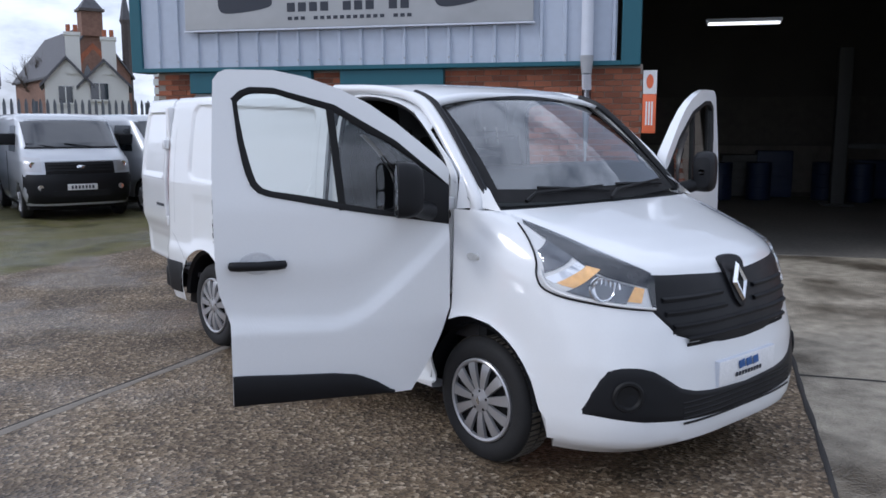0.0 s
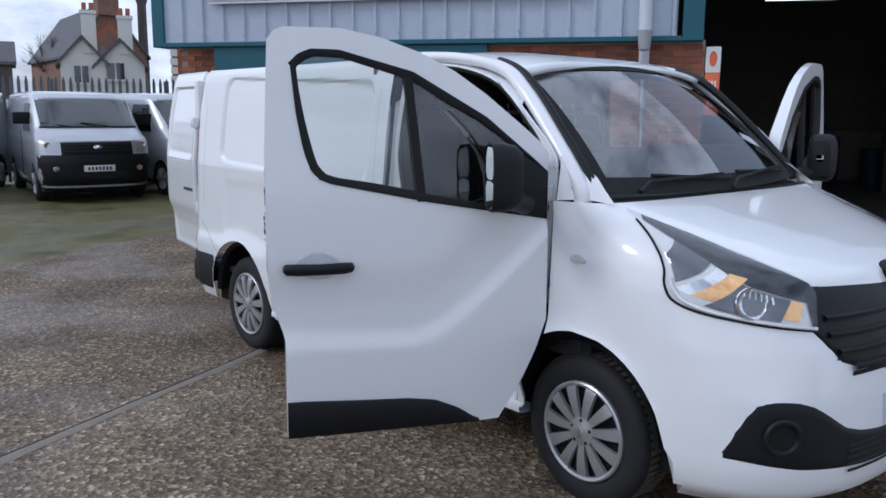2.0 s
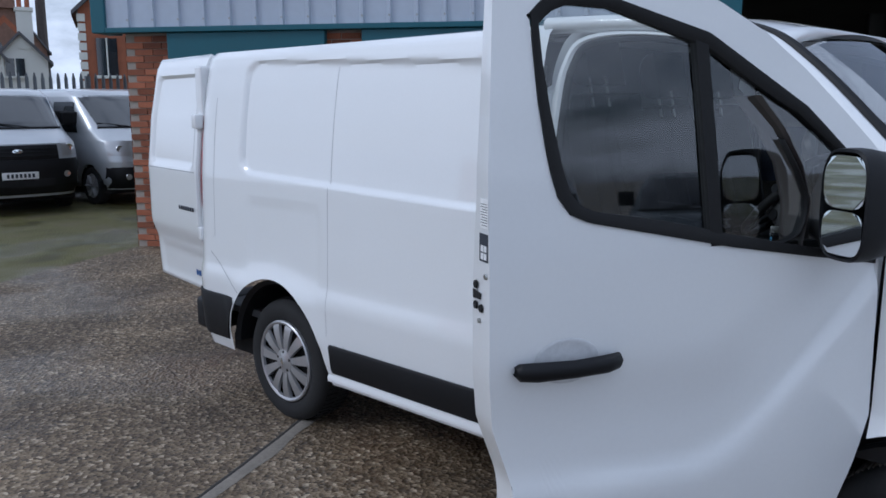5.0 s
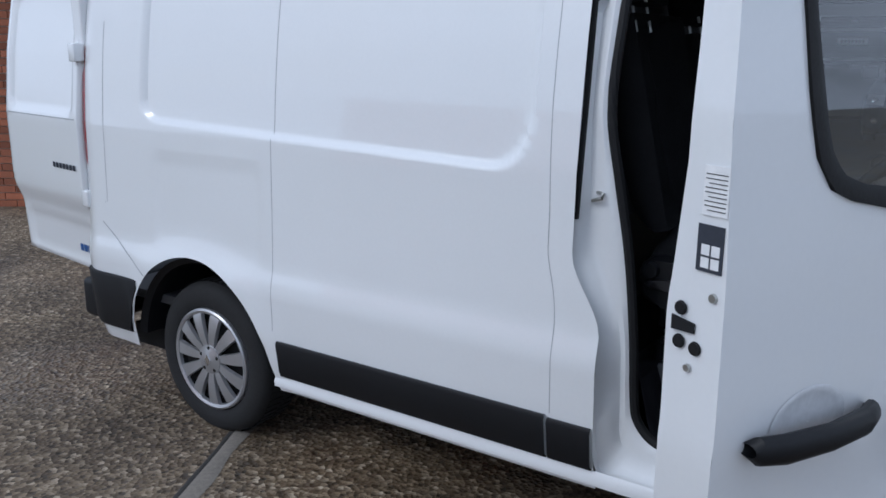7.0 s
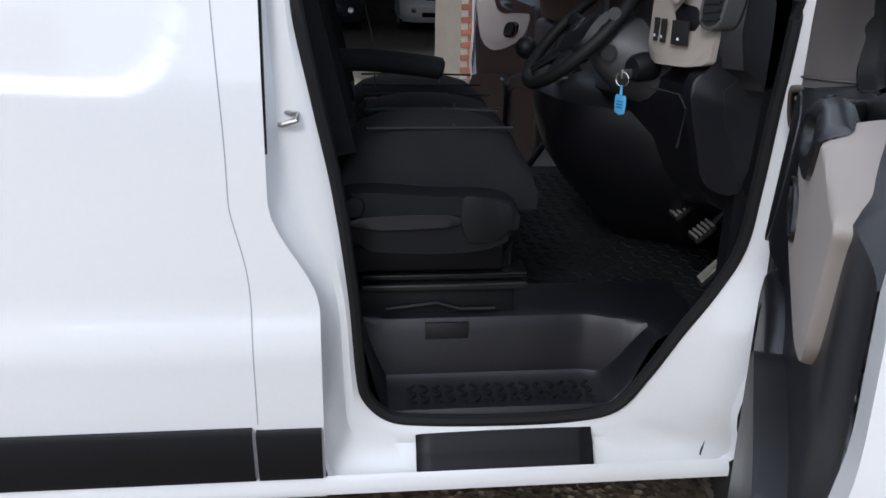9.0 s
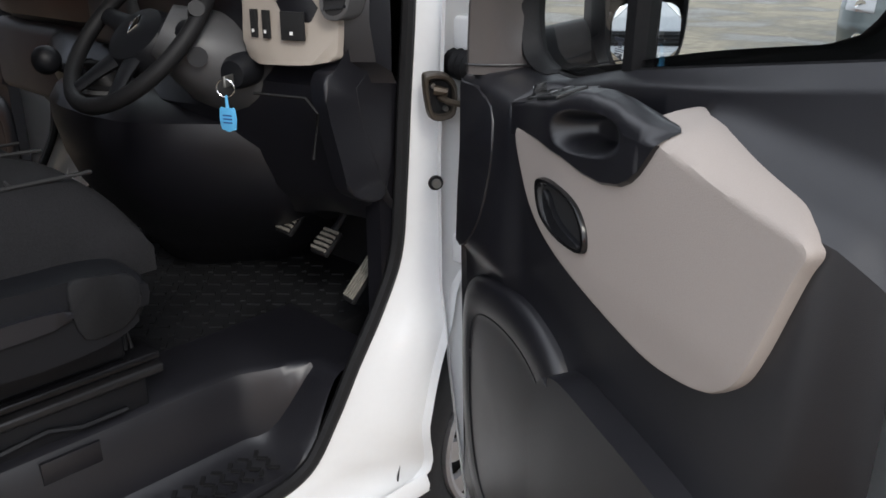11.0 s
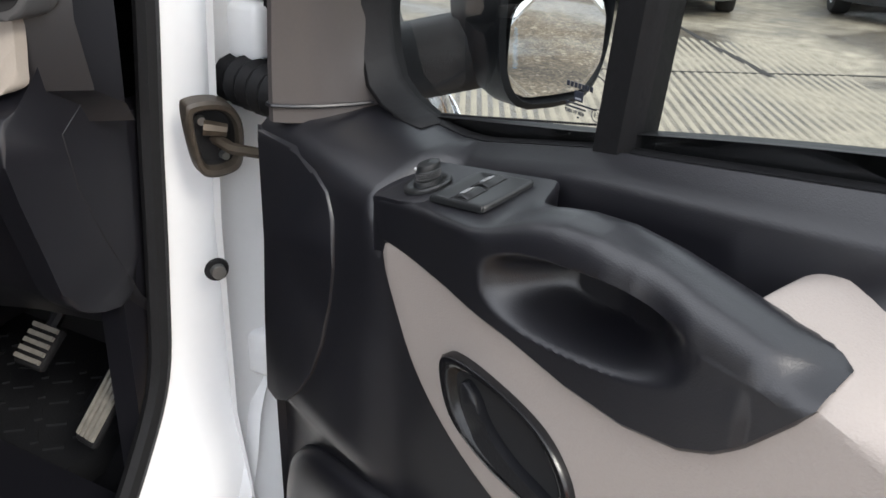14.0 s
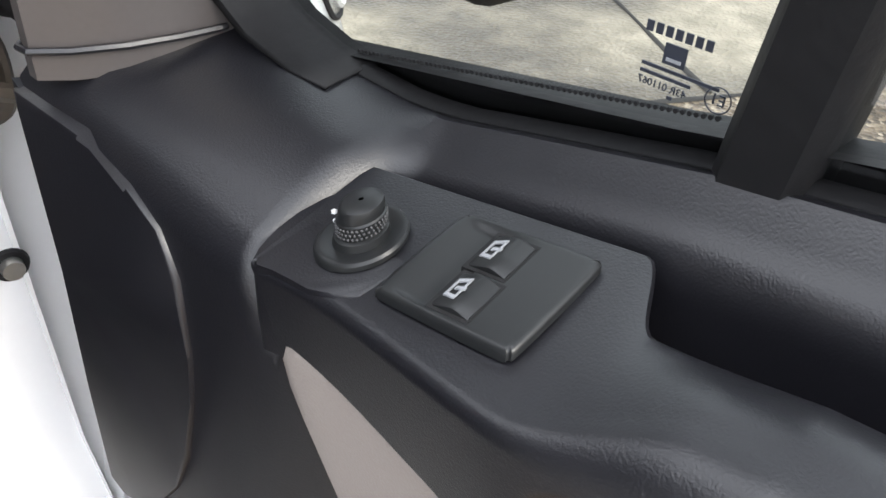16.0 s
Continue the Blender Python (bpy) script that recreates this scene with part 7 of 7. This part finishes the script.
CAR_LEVELS = [(0.20, -0.08, 0.84, 2.8), (0.32, 0.0, 0.88, 3.0), (0.55, 0.0, 0.90, 3.0), (0.72, -0.05, 0.90, 2.8), (0.82, -0.16, 0.89, 2.8), (0.95, -0.60, 0.87, 3.0), (1.03, -1.0, 0.85, 3.2), (1.30, -1.45, 0.76, 3.4), (1.50, -1.85, 0.66, 3.4), (1.56, -2.2, 0.60, 3.4)]
vehicle("parked_car", "dark grey car with chrome fog lamps on wet concrete", "car", pose(-0.49, 8.33, 0, 0, 0, 194), CAR_LEVELS, 4.2, GREYCAR, (1.05, 1.48), (0.60, 0.72, 0.42), (0.24, 0.58), (0.68, 0.84, 0.52, 0.82), 0.50, (-0.85, -3.4), 0.89, bumper_paint=GREYCAR, side_glass=(-1.9, -3.2, 1.04, 1.42), group="parked vehicles")
vehicle("parked_car", "dark car with alloy wheels on wet concrete", "car", pose(2.15, 9.6, 0, 0, 0, 194), CAR_LEVELS, 4.2, NAVYCAR, (1.05, 1.48), (0.60, 0.72, 0.42), (0.24, 0.58), (0.68, 0.84, 0.52, 0.82), 0.50, (-0.85, -3.4), 0.89, bumper_paint=NAVYCAR, side_glass=(-1.9, -3.2, 1.04, 1.42), group="parked vehicles")
vehicle("parked_car", "dark car just inside the workshop", "car", pose(-13.2, -1.9, 0, 0, 0, -88), CAR_LEVELS, 4.2, NAVYCAR, (1.05, 1.48), (0.60, 0.72, 0.42), (0.24, 0.58), (0.68, 0.84, 0.52, 0.82), 0.50, (-0.85, -3.4), 0.89, bumper_paint=NAVYCAR, group="parked vehicles")
vehicle("parked_car", "white car just inside the workshop", "car", pose(-13.4, 0.55, 0, 0, 0, -88), CAR_LEVELS, 4.2, PAINT, (1.05, 1.48), (0.60, 0.72, 0.42), (0.24, 0.58), (0.68, 0.84, 0.52, 0.82), 0.50, (-0.85, -3.4), 0.89, bumper_paint=PAINT, group="parked vehicles")
vehicle("parked_car", "silver car across the yard", "car", pose(7.6, -3.2, 0, 0, 0, 75), CAR_LEVELS, 4.2, SILVER, (1.05, 1.48), (0.60, 0.72, 0.42), (0.24, 0.58), (0.68, 0.84, 0.52, 0.82), 0.50, (-0.85, -3.4), 0.89, bumper_paint=SILVER, side_glass=(-1.9, -3.2, 1.04, 1.42), group="parked vehicles")
vehicle("parked_car", "pale grey car across the yard", "car", pose(7.2, -0.2, 0, 0, 0, 80), CAR_LEVELS, 4.2, SILVER, (1.05, 1.48), (0.60, 0.72, 0.42), (0.24, 0.58), (0.68, 0.84, 0.52, 0.82), 0.50, (-0.85, -3.4), 0.89, bumper_paint=SILVER, side_glass=(-1.9, -3.2, 1.04, 1.42), group="parked vehicles")


def container():
    root = empty("shipping_container", pose(13.5, -9.0, 0, 0, 0, 70))
    tagged(root, "orange corrugated steel container across the yard", "container")
    prof = []
    for k in range(24):
        x = -3.0 + 0.25 * k
        prof += [(x, 0), (x + 0.09, 0), (x + 0.125, 0.035), (x + 0.215, 0.035)]
    part("side", surface([[Vector((x, 1.2 + d_, z)) for x, d_ in prof] for z in (0.15, 2.5)]), ORANGE, root, smooth=False)
    part("shell", box(B(), -3.0, 3.0, -1.2, 1.19, 0.12, 2.52), ORANGE, root, smooth=False)
    for z in (0.0, 2.5):
        part("rail", rbox(-3.05, 3.05, 1.14, 1.26, z, z + 0.12, 0.01), ORANGE, root)


container()


# ---- palisade fence ----
def fence():
    a, b = Vector((3.0, -18.6, 0)), Vector((-9.5, -16.6, 0))
    d = (b - a).normalized()
    root = empty("palisade_fence")
    tagged(root, "grey steel palisade fence with pointed pales", "fence")
    m = Matrix.Translation(a) @ Matrix.Rotation(math.atan2(d.y, d.x), 4, "Z")
    ln = (b - a).length
    bm = B()
    w, h = 0.035, 2.35
    pts = [(-w, 0.05), (w, 0.05), (w, h - 0.12), (0.012, h), (-0.012, h), (-w, h - 0.12)]
    me0 = None
    for k in range(int(ln / 0.15)):
        if me0 is None:
            ob = part("pale", plate(pts, lambda p, q, dd: Vector((p, dd + 0.02 * (1 - abs(p) / w), q)), 0, 0.012, 0), FENCE, root, smooth=False)
            me0 = ob.data
        else:
            ob = new("pale", me0)
            ob.parent = root
        ob.matrix_basis = m @ Matrix.Translation((0.15 * k, 0, 0.02 * noise.noise(Vector((k, 0, 0)))))
    for z in (0.5, 1.85):
        part("rail", box(B(), 0, ln, 0.02, 0.07, z, z + 0.05, m), FENCE, root, smooth=False)
    for k in range(6):
        part("post", box(B(), k * 2.5 - 0.05, k * 2.5 + 0.05, 0.04, 0.14, 0, 2.3, m), FENCE, root, smooth=False)


fence()


# ---- distant houses and church ----
def facing(x, y):
    """Turns a building so that its front looks at the yard."""
    return math.degrees(math.atan2(3.0 - y, 3.5 - x)) - 90


def gable_house(x, y, w, dep, eave, ridge, wall, rf, name, label, chimneys=(), windows=(), rz=None):
    """Front gable towards the yard; local +y faces it."""
    root = empty(name, pose(x, y, 0, 0, 0, facing(x, y) if rz is None else rz))
    tagged(root, label, "building")
    bm = B()
    pts = [(-w / 2, 0), (w / 2, 0), (w / 2, eave), (0, ridge), (-w / 2, eave)]
    part("wall", plate(pts, lambda a, b, dd: Vector((a, dd - dep, b)), 0, dep, 0), wall, root, smooth=False)
    for sx in (-1, 1):
        bm = B()
        o = 0.25
        sl = (ridge - eave) / (w / 2)
        p = [Vector((sx * (w / 2 + o), o, eave - o * sl)), Vector((0, o, ridge)), Vector((0, -dep - o, ridge)), Vector((sx * (w / 2 + o), -dep - o, eave - o * sl))]
        vs = [bm.verts.new(v) for v in p] + [bm.verts.new(v + Vector((0, 0, 0.18))) for v in p]
        for q in ((0, 1, 2, 3), (4, 5, 6, 7), (0, 1, 5, 4), (1, 2, 6, 5), (2, 3, 7, 6), (3, 0, 4, 7)):
            bm.faces.new([vs[i] for i in q])
        bmesh.ops.recalc_face_normals(bm, faces=bm.faces[:])
        part("roof", bm, rf, root, smooth=False)
    for cx, cy, cw, z0, z1, cm in chimneys:
        part("chimney", box(B(), cx - cw / 2, cx + cw / 2, cy - cw / 2, cy + cw / 2, z0, z1), cm, root, smooth=False)
        part("chimney_cap", box(B(), cx - cw * 0.58, cx + cw * 0.58, cy - cw * 0.58, cy + cw * 0.58, z1, z1 + 0.18), cm, root, smooth=False)
        for q in (-0.25, 0.25):
            part("chimney_pot", tube([(cx + q * cw, cy, z1 + 0.18), (cx + q * cw, cy, z1 + 0.6)], 0.12, 8), BRICK, root)
    for wx, wz, ww, wh in windows:
        wd = part("window", box(B(), wx - ww / 2, wx + ww / 2, 0.0, 0.06, wz, wz + wh), DARKSCREEN, root, smooth=False)
        part("frame", box(B(), wx - 0.03, wx + 0.03, 0.06, 0.09, wz, wz + wh), RENDERW, wd, smooth=False)
        part("sill", box(B(), wx - ww / 2 - 0.1, wx + ww / 2 + 0.1, 0.0, 0.14, wz - 0.12, wz), RENDERW, wd, smooth=False)
    return root


# the church: tall brown gable with pointed window, slate nave
ch = gable_house(-18.8, -63.3, 5.4, 16.0, 5.6, 9.2, HOUSEB, SLATE, "church", "brown brick church with steep gable and belfry", rz=facing(-18.8, -63.3) + 14)
part("belfry", box(B(), -0.75, 0.75, -1.0, 0.3, 8.4, 10.2), HOUSEB, ch, smooth=False)
part("belfry_ledge", box(B(), -0.9, 0.9, -1.15, 0.45, 10.2, 10.4), DARKHOUSE, ch, smooth=False)
bm = B()
vs = [bm.verts.new(p) for p in ((-0.8, 0.35, 10.4), (0.8, 0.35, 10.4), (0.8, -1.05, 10.4), (-0.8, -1.05, 10.4), (0, -0.35, 11.6))]
for q in ((0, 1, 4), (1, 2, 4), (2, 3, 4), (3, 0, 4)):
    bm.faces.new([vs[i] for i in q])
part("belfry_cap", bm, SLATE, ch, smooth=False)
arch_pts = [(-1.3, 3.2), (1.3, 3.2), (1.3, 6.0), (0.9, 7.0), (0, 7.9), (-0.9, 7.0), (-1.3, 6.0)]
w1 = part("pointed_window", plate(arch_pts, lambda a, b, dd: Vector((a, dd, b)), 0, 0.12, 0), BRICK, ch, "pointed arch window", smooth=False)
part("pane", plate([(a * 0.78, 3.4 + (b - 3.2) * 0.86) for a, b in arch_pts], lambda a, b, dd: Vector((a, dd, b)), 0.12, 0.15, 0), HOUSEB, w1, smooth=False)
for cx in (-0.5, 0.5):
    part("lancet", plate([(cx + a * 0.26, 3.6 + (b - 3.2) * 0.58) for a, b in arch_pts], lambda a, b, dd: Vector((a, dd, b)), 0.15, 0.18, 0), DARKSCREEN, w1, smooth=False)
for k in range(5):
    for sx in (-1,):
        part("nave_window", plate([(-3.0 - 2.6 * k + a * 0.5, 2.6 + (b - 3.2) * 0.5) for a, b in arch_pts], lambda a, b, dd: Vector((-2.7 - dd, a, b)), 0, 0.08, 0), DARKSCREEN, ch, smooth=False)
sp_ = empty("spire", pose(-22.1, -65.2, 0))
tagged(sp_, "slim dark stone spire beside the church", "spire")
part("shaft", tube([(0, 0, 0), (0, 0, 9.6), (0, 0, 10.0)], [0.42, 0.36, 0.5], 8), DARKHOUSE, sp_)
part("cone", tube([(0, 0, 10.0), (0, 0, 12.4)], [0.45, 0.03], 8), SLATE, sp_)

gable_house(-11.6, -46.6, 2.3, 5.0, 4.1, 5.4, RENDERW, SLATE, "cream_cottage", "cream rendered gable with tall chimney", [(-0.4, -0.3, 0.75, 4.6, 6.7, RENDERW)], [(0.1, 3.0, 0.7, 0.9)])
gable_house(-13.5, -46.1, 2.5, 5.0, 4.0, 5.3, RENDERW, SLATE, "cream_cottage", "cream rendered gable with chimney and dark window", [(-0.3, -0.3, 0.75, 4.6, 6.5, RENDERW)], [(0.3, 3.2, 0.9, 0.9)])
# terrace: ridge along the view, with chimney stacks
te = gable_house(-10.0, -55.0, 5.0, 13.0, 4.2, 5.4, DARKHOUSE, SLATE, "terraced_house", "dark brick terrace with slate roof and chimneys", [(0.0, -4.0, 0.9, 4.9, 6.5, BRICK), (0.0, -9.0, 0.8, 4.9, 6.1, BRICK)], (), rz=facing(-10, -55) + 90)
for k in range(5):
    w = part("window", box(B(), 2.5, 2.58, -2.0 - 2.3 * k, -1.2 - 2.3 * k, 2.6, 3.7), DARKSCREEN, te, smooth=False)
    part("frame", box(B(), 2.58, 2.62, -1.65 - 2.3 * k, -1.55 - 2.3 * k, 2.6, 3.7), RENDERW, w, smooth=False)
rb = gable_house(-13.2, -33.6, 3.6, 6.0, 5.5, 7.2, BRICK, SLATE, "brick_house", "red brick house with pale quoins", (), [(-0.9, 2.9, 0.8, 1.5), (0.8, 2.9, 0.8, 1.5)])
for k in range(14):
    part("quoin", box(B(), 1.55, 1.86 if k % 2 else 1.84, -0.02, 0.05, 0.1 + 0.38 * k, 0.4 + 0.38 * k), RENDERW, rb, smooth=False)


# ---- bare tree beyond the houses ----
def bare_tree(x, y, h):
    root = empty("bare_tree", pose(x, y, 0))
    tagged(root, "leafless winter tree with fine twigs", "tree")
    rng = random.Random(4)
    part("trunk", tube([(0, 0, 0), (0.1, 0, h * 0.25), (0.0, 0.1, h * 0.45)], [0.35, 0.27, 0.2], 8), BARK, root)
    bm = B()

    def grow(p, d, ln, r, depth):
        q = p + d * ln
        mid = p.lerp(q, 0.5) + Vector((rng.uniform(-1, 1), rng.uniform(-1, 1), rng.uniform(-0.3, 0.6))) * ln * 0.08
        rows = []
        for c, rad in ((p, r), (mid, r * 0.8), (q, r * 0.6)):
            rows.append([c + Vector((rad * math.cos(a), rad * math.sin(a), 0)) for a in (0, 2.1, 4.2)])
        g = [[bm.verts.new(v) for v in rw] for rw in rows]
        for a, b in zip(g, g[1:]):
            for i in range(3):
                bm.faces.new((a[i], a[(i + 1) % 3], b[(i + 1) % 3], b[i]))
        if depth:
            for _ in range(4 if depth > 2 else 3):
                nd = (d + Vector((rng.uniform(-1, 1), rng.uniform(-1, 1), rng.uniform(-0.25, 0.7))) * 0.75).normalized()
                grow(p.lerp(q, rng.uniform(0.5, 1.0)), nd, ln * rng.uniform(0.6, 0.8), r * 0.55, depth - 1)

    for k in range(5):
        a = 2 * math.pi * k / 5
        grow(Vector((0, 0.1, h * (0.38 + 0.02 * k))), Vector((math.cos(a) * 0.6, math.sin(a) * 0.6, 1)).normalized(), h * 0.22, 0.13, 4)
    part("branches", bm, BARK, root, smooth=False)


bare_tree(-18.0, -74.0, 8.3)


# ---- workshop contents ----
def on_wall(s, depth, z=0.0):
    return WALL @ Vector((s, depth, z))


def workshop():
    rng = random.Random(9)
    red, blue, grey = mat("red_tool_paint", (0.16, 0.02, 0.015), 0.5), mat("blue_drum_paint", (0.02, 0.035, 0.09), 0.5), mat("grey_cabinet", (0.09, 0.09, 0.09), 0.6)
    for k, (s, dpt, m) in enumerate(((8.3, 10.4, red), (9.3, 10.6, grey), (10.1, 10.5, blue), (12.2, 10.4, blue), (13.1, 10.5, grey))):
        root = empty("tool_cabinet", WALL @ pose(s, dpt, 0))
        tagged(root, "dim steel tool cabinet against the workshop wall", "cabinet", group="tool cabinets")
        part("body", rbox(-0.4, 0.4, -0.25, 0.25, 0.05, 0.95 + 0.1 * (k % 3), 0.015), m, root)
        for j in range(4):
            part("drawer", rbox(-0.37, 0.37, -0.265, -0.248, 0.12 + 0.2 * j, 0.29 + 0.2 * j, 0.005), m, root)
    for s, dpt in ((8.8, 9.7), (9.7, 9.9), (11.2, 10.2), (11.9, 9.8)):
        root = empty("oil_drum", WALL @ pose(s, dpt, 0))
        tagged(root, "dark blue steel drum on the workshop floor", "drum", group="oil drums")
        part("shell", lathe([(0.001, 0.0), (0.28, 0.0), (0.285, 0.02), (0.28, 0.3), (0.29, 0.31), (0.28, 0.32), (0.28, 0.6), (0.29, 0.61), (0.28, 0.62), (0.285, 0.88), (0.27, 0.89), (0.001, 0.87)], lambda a, b, h: Vector((a, b, h)), 20), blue, root)
    # raised white van on a lift
    vehicle("lifted_van", "white van raised on a workshop lift", "van", WALL @ pose(12.6, 7.4, 1.15, 0, 0, 150), VAN_LEVELS, 4.8, PAINT, (1.34, 1.86), (0.86, 1.08, 0.60), (0.32, 0.80), (0.90, 1.16, 0.66, 0.93), 0.62, (-0.95, -3.9), 0.97, side_glass=(-1.25, -2.1, 1.25, 1.75))
    for s in (11.2, 14.2):
        root = empty("lift_post", WALL @ pose(s, 8.8, 0))
        tagged(root, "grey steel post of a vehicle lift", "lift", group="lift posts")
        part("post", rbox(-0.14, 0.14, -0.12, 0.12, 0.0, 3.4, 0.015), grey, root)
        part("arm", rbox(-0.08, 0.9 if s < 12 else 0.08, -0.06, 0.06, 1.25, 1.37, 0.01) if s < 12 else rbox(-0.9, 0.08, -0.06, 0.06, 1.25, 1.37, 0.01), grey, root)
        part("foot", rbox(-0.3, 0.3, -0.3, 0.3, 0.012, 0.05, 0.005), grey, root)


workshop()


# ---- bricks, last ----
def bricks():
    bw, bh, g = 0.215, 0.065, 0.010
    bm0 = rbox(0, bw, 0, 0.03, 0, bh, 0.003, 1)
    me = bpy.data.meshes.new("brick")
    bm0.to_mesh(me)
    bm0.free()
    m = BRICK.copy()
    n, l = m.node_tree.nodes, m.node_tree.links
    b = n["Principled BSDF"]
    src = b.inputs["Base Color"].links[0].from_socket
    oi = n.new("ShaderNodeObjectInfo")
    mr = n.new("ShaderNodeMapRange")
    mr.inputs["To Min"].default_value, mr.inputs["To Max"].default_value = 0.55, 1.3
    l.new(oi.outputs["Random"], mr.inputs["Value"])
    sc = n.new("ShaderNodeVectorMath")
    sc.operation = "SCALE"
    l.new(src, sc.inputs[0])
    l.new(mr.outputs["Result"], sc.inputs["Scale"])
    l.new(sc.outputs["Vector"], b.inputs["Base Color"])
    me.materials.append(m)
    walls = [o for o in UNIT.children if o.name.startswith("wall")][0]
    pier = [o for o in UNIT.children if o.name.startswith("pier")][0]
    count = 0
    rest_v, rest_f = [], []
    for s0, s1, z1, par, lim in ((0.14, 7.02, 2.5, walls, 5.75), (11.4, 12.25, 4.2, pier, 11.0)):
        for r in range(int(z1 / (bh + g))):
            z = r * (bh + g) + 0.005
            off = 0 if r % 2 else (bw + g) / 2
            s = s0 + off
            while s + bw * 0.6 < s1:
                w = min(bw, s1 - s)
                if any(a - 0.05 < s < b_ + 0.02 and (2.2 if True else 0) - 0.07 > z > 0.85 for a, b_ in ((0.7, 2.5), (2.98, 4.4))):
                    s += bw + g
                    continue
                if s > lim and count < 300 and (z < 2.6 and (par is pier or z > 1.0)):
                    ob = new("brick", me)
                    ob.parent = par
                    ob.matrix_basis = Matrix.Translation((s, 0.0, z)) @ Matrix.Diagonal((w / bw, 1, 1, 1))
                    count += 1
                else:
                    k = len(rest_v)
                    dd = 0.004 * noise.noise(Vector((s * 7, z * 9, 1)))
                    rest_v += [(s, dd, z), (s + w, dd, z), (s + w, dd, z + bh), (s, dd, z + bh), (s, 0.02, z), (s + w, 0.02, z), (s + w, 0.02, z + bh), (s, 0.02, z + bh)]
                    rest_f += [(k, k + 1, k + 2, k + 3), (k, k + 4, k + 5, k + 1), (k + 1, k + 5, k + 6, k + 2), (k + 2, k + 6, k + 7, k + 3), (k + 3, k + 7, k + 4, k)]
                s += bw + g
    # corner returns seen end on
    for r in range(33):
        z = r * (bh + g) + 0.005
        for j in range(6):
            y = 0.02 + 0.225 * j
            k = len(rest_v)
            rest_v += [(0.128, y, z), (0.128, y + bw, z), (0.128, y + bw, z + bh), (0.128, y, z + bh)]
            rest_f.append((k, k + 1, k + 2, k + 3))
    isl = BRICK.copy()
    n, l = isl.node_tree.nodes, isl.node_tree.links
    b = n["Principled BSDF"]
    src = b.inputs["Base Color"].links[0].from_socket
    ge = n.new("ShaderNodeNewGeometry")
    mr = n.new("ShaderNodeMapRange")
    mr.inputs["To Min"].default_value, mr.inputs["To Max"].default_value = 0.55, 1.3
    l.new(ge.outputs["Random Per Island"], mr.inputs["Value"])
    sc = n.new("ShaderNodeVectorMath")
    sc.operation = "SCALE"
    l.new(src, sc.inputs[0])
    l.new(mr.outputs["Result"], sc.inputs["Scale"])
    l.new(sc.outputs["Vector"], b.inputs["Base Color"])
    tagged(rawpart("brick_courses", rest_v, rest_f, isl, walls), kind="stuff")


bricks()
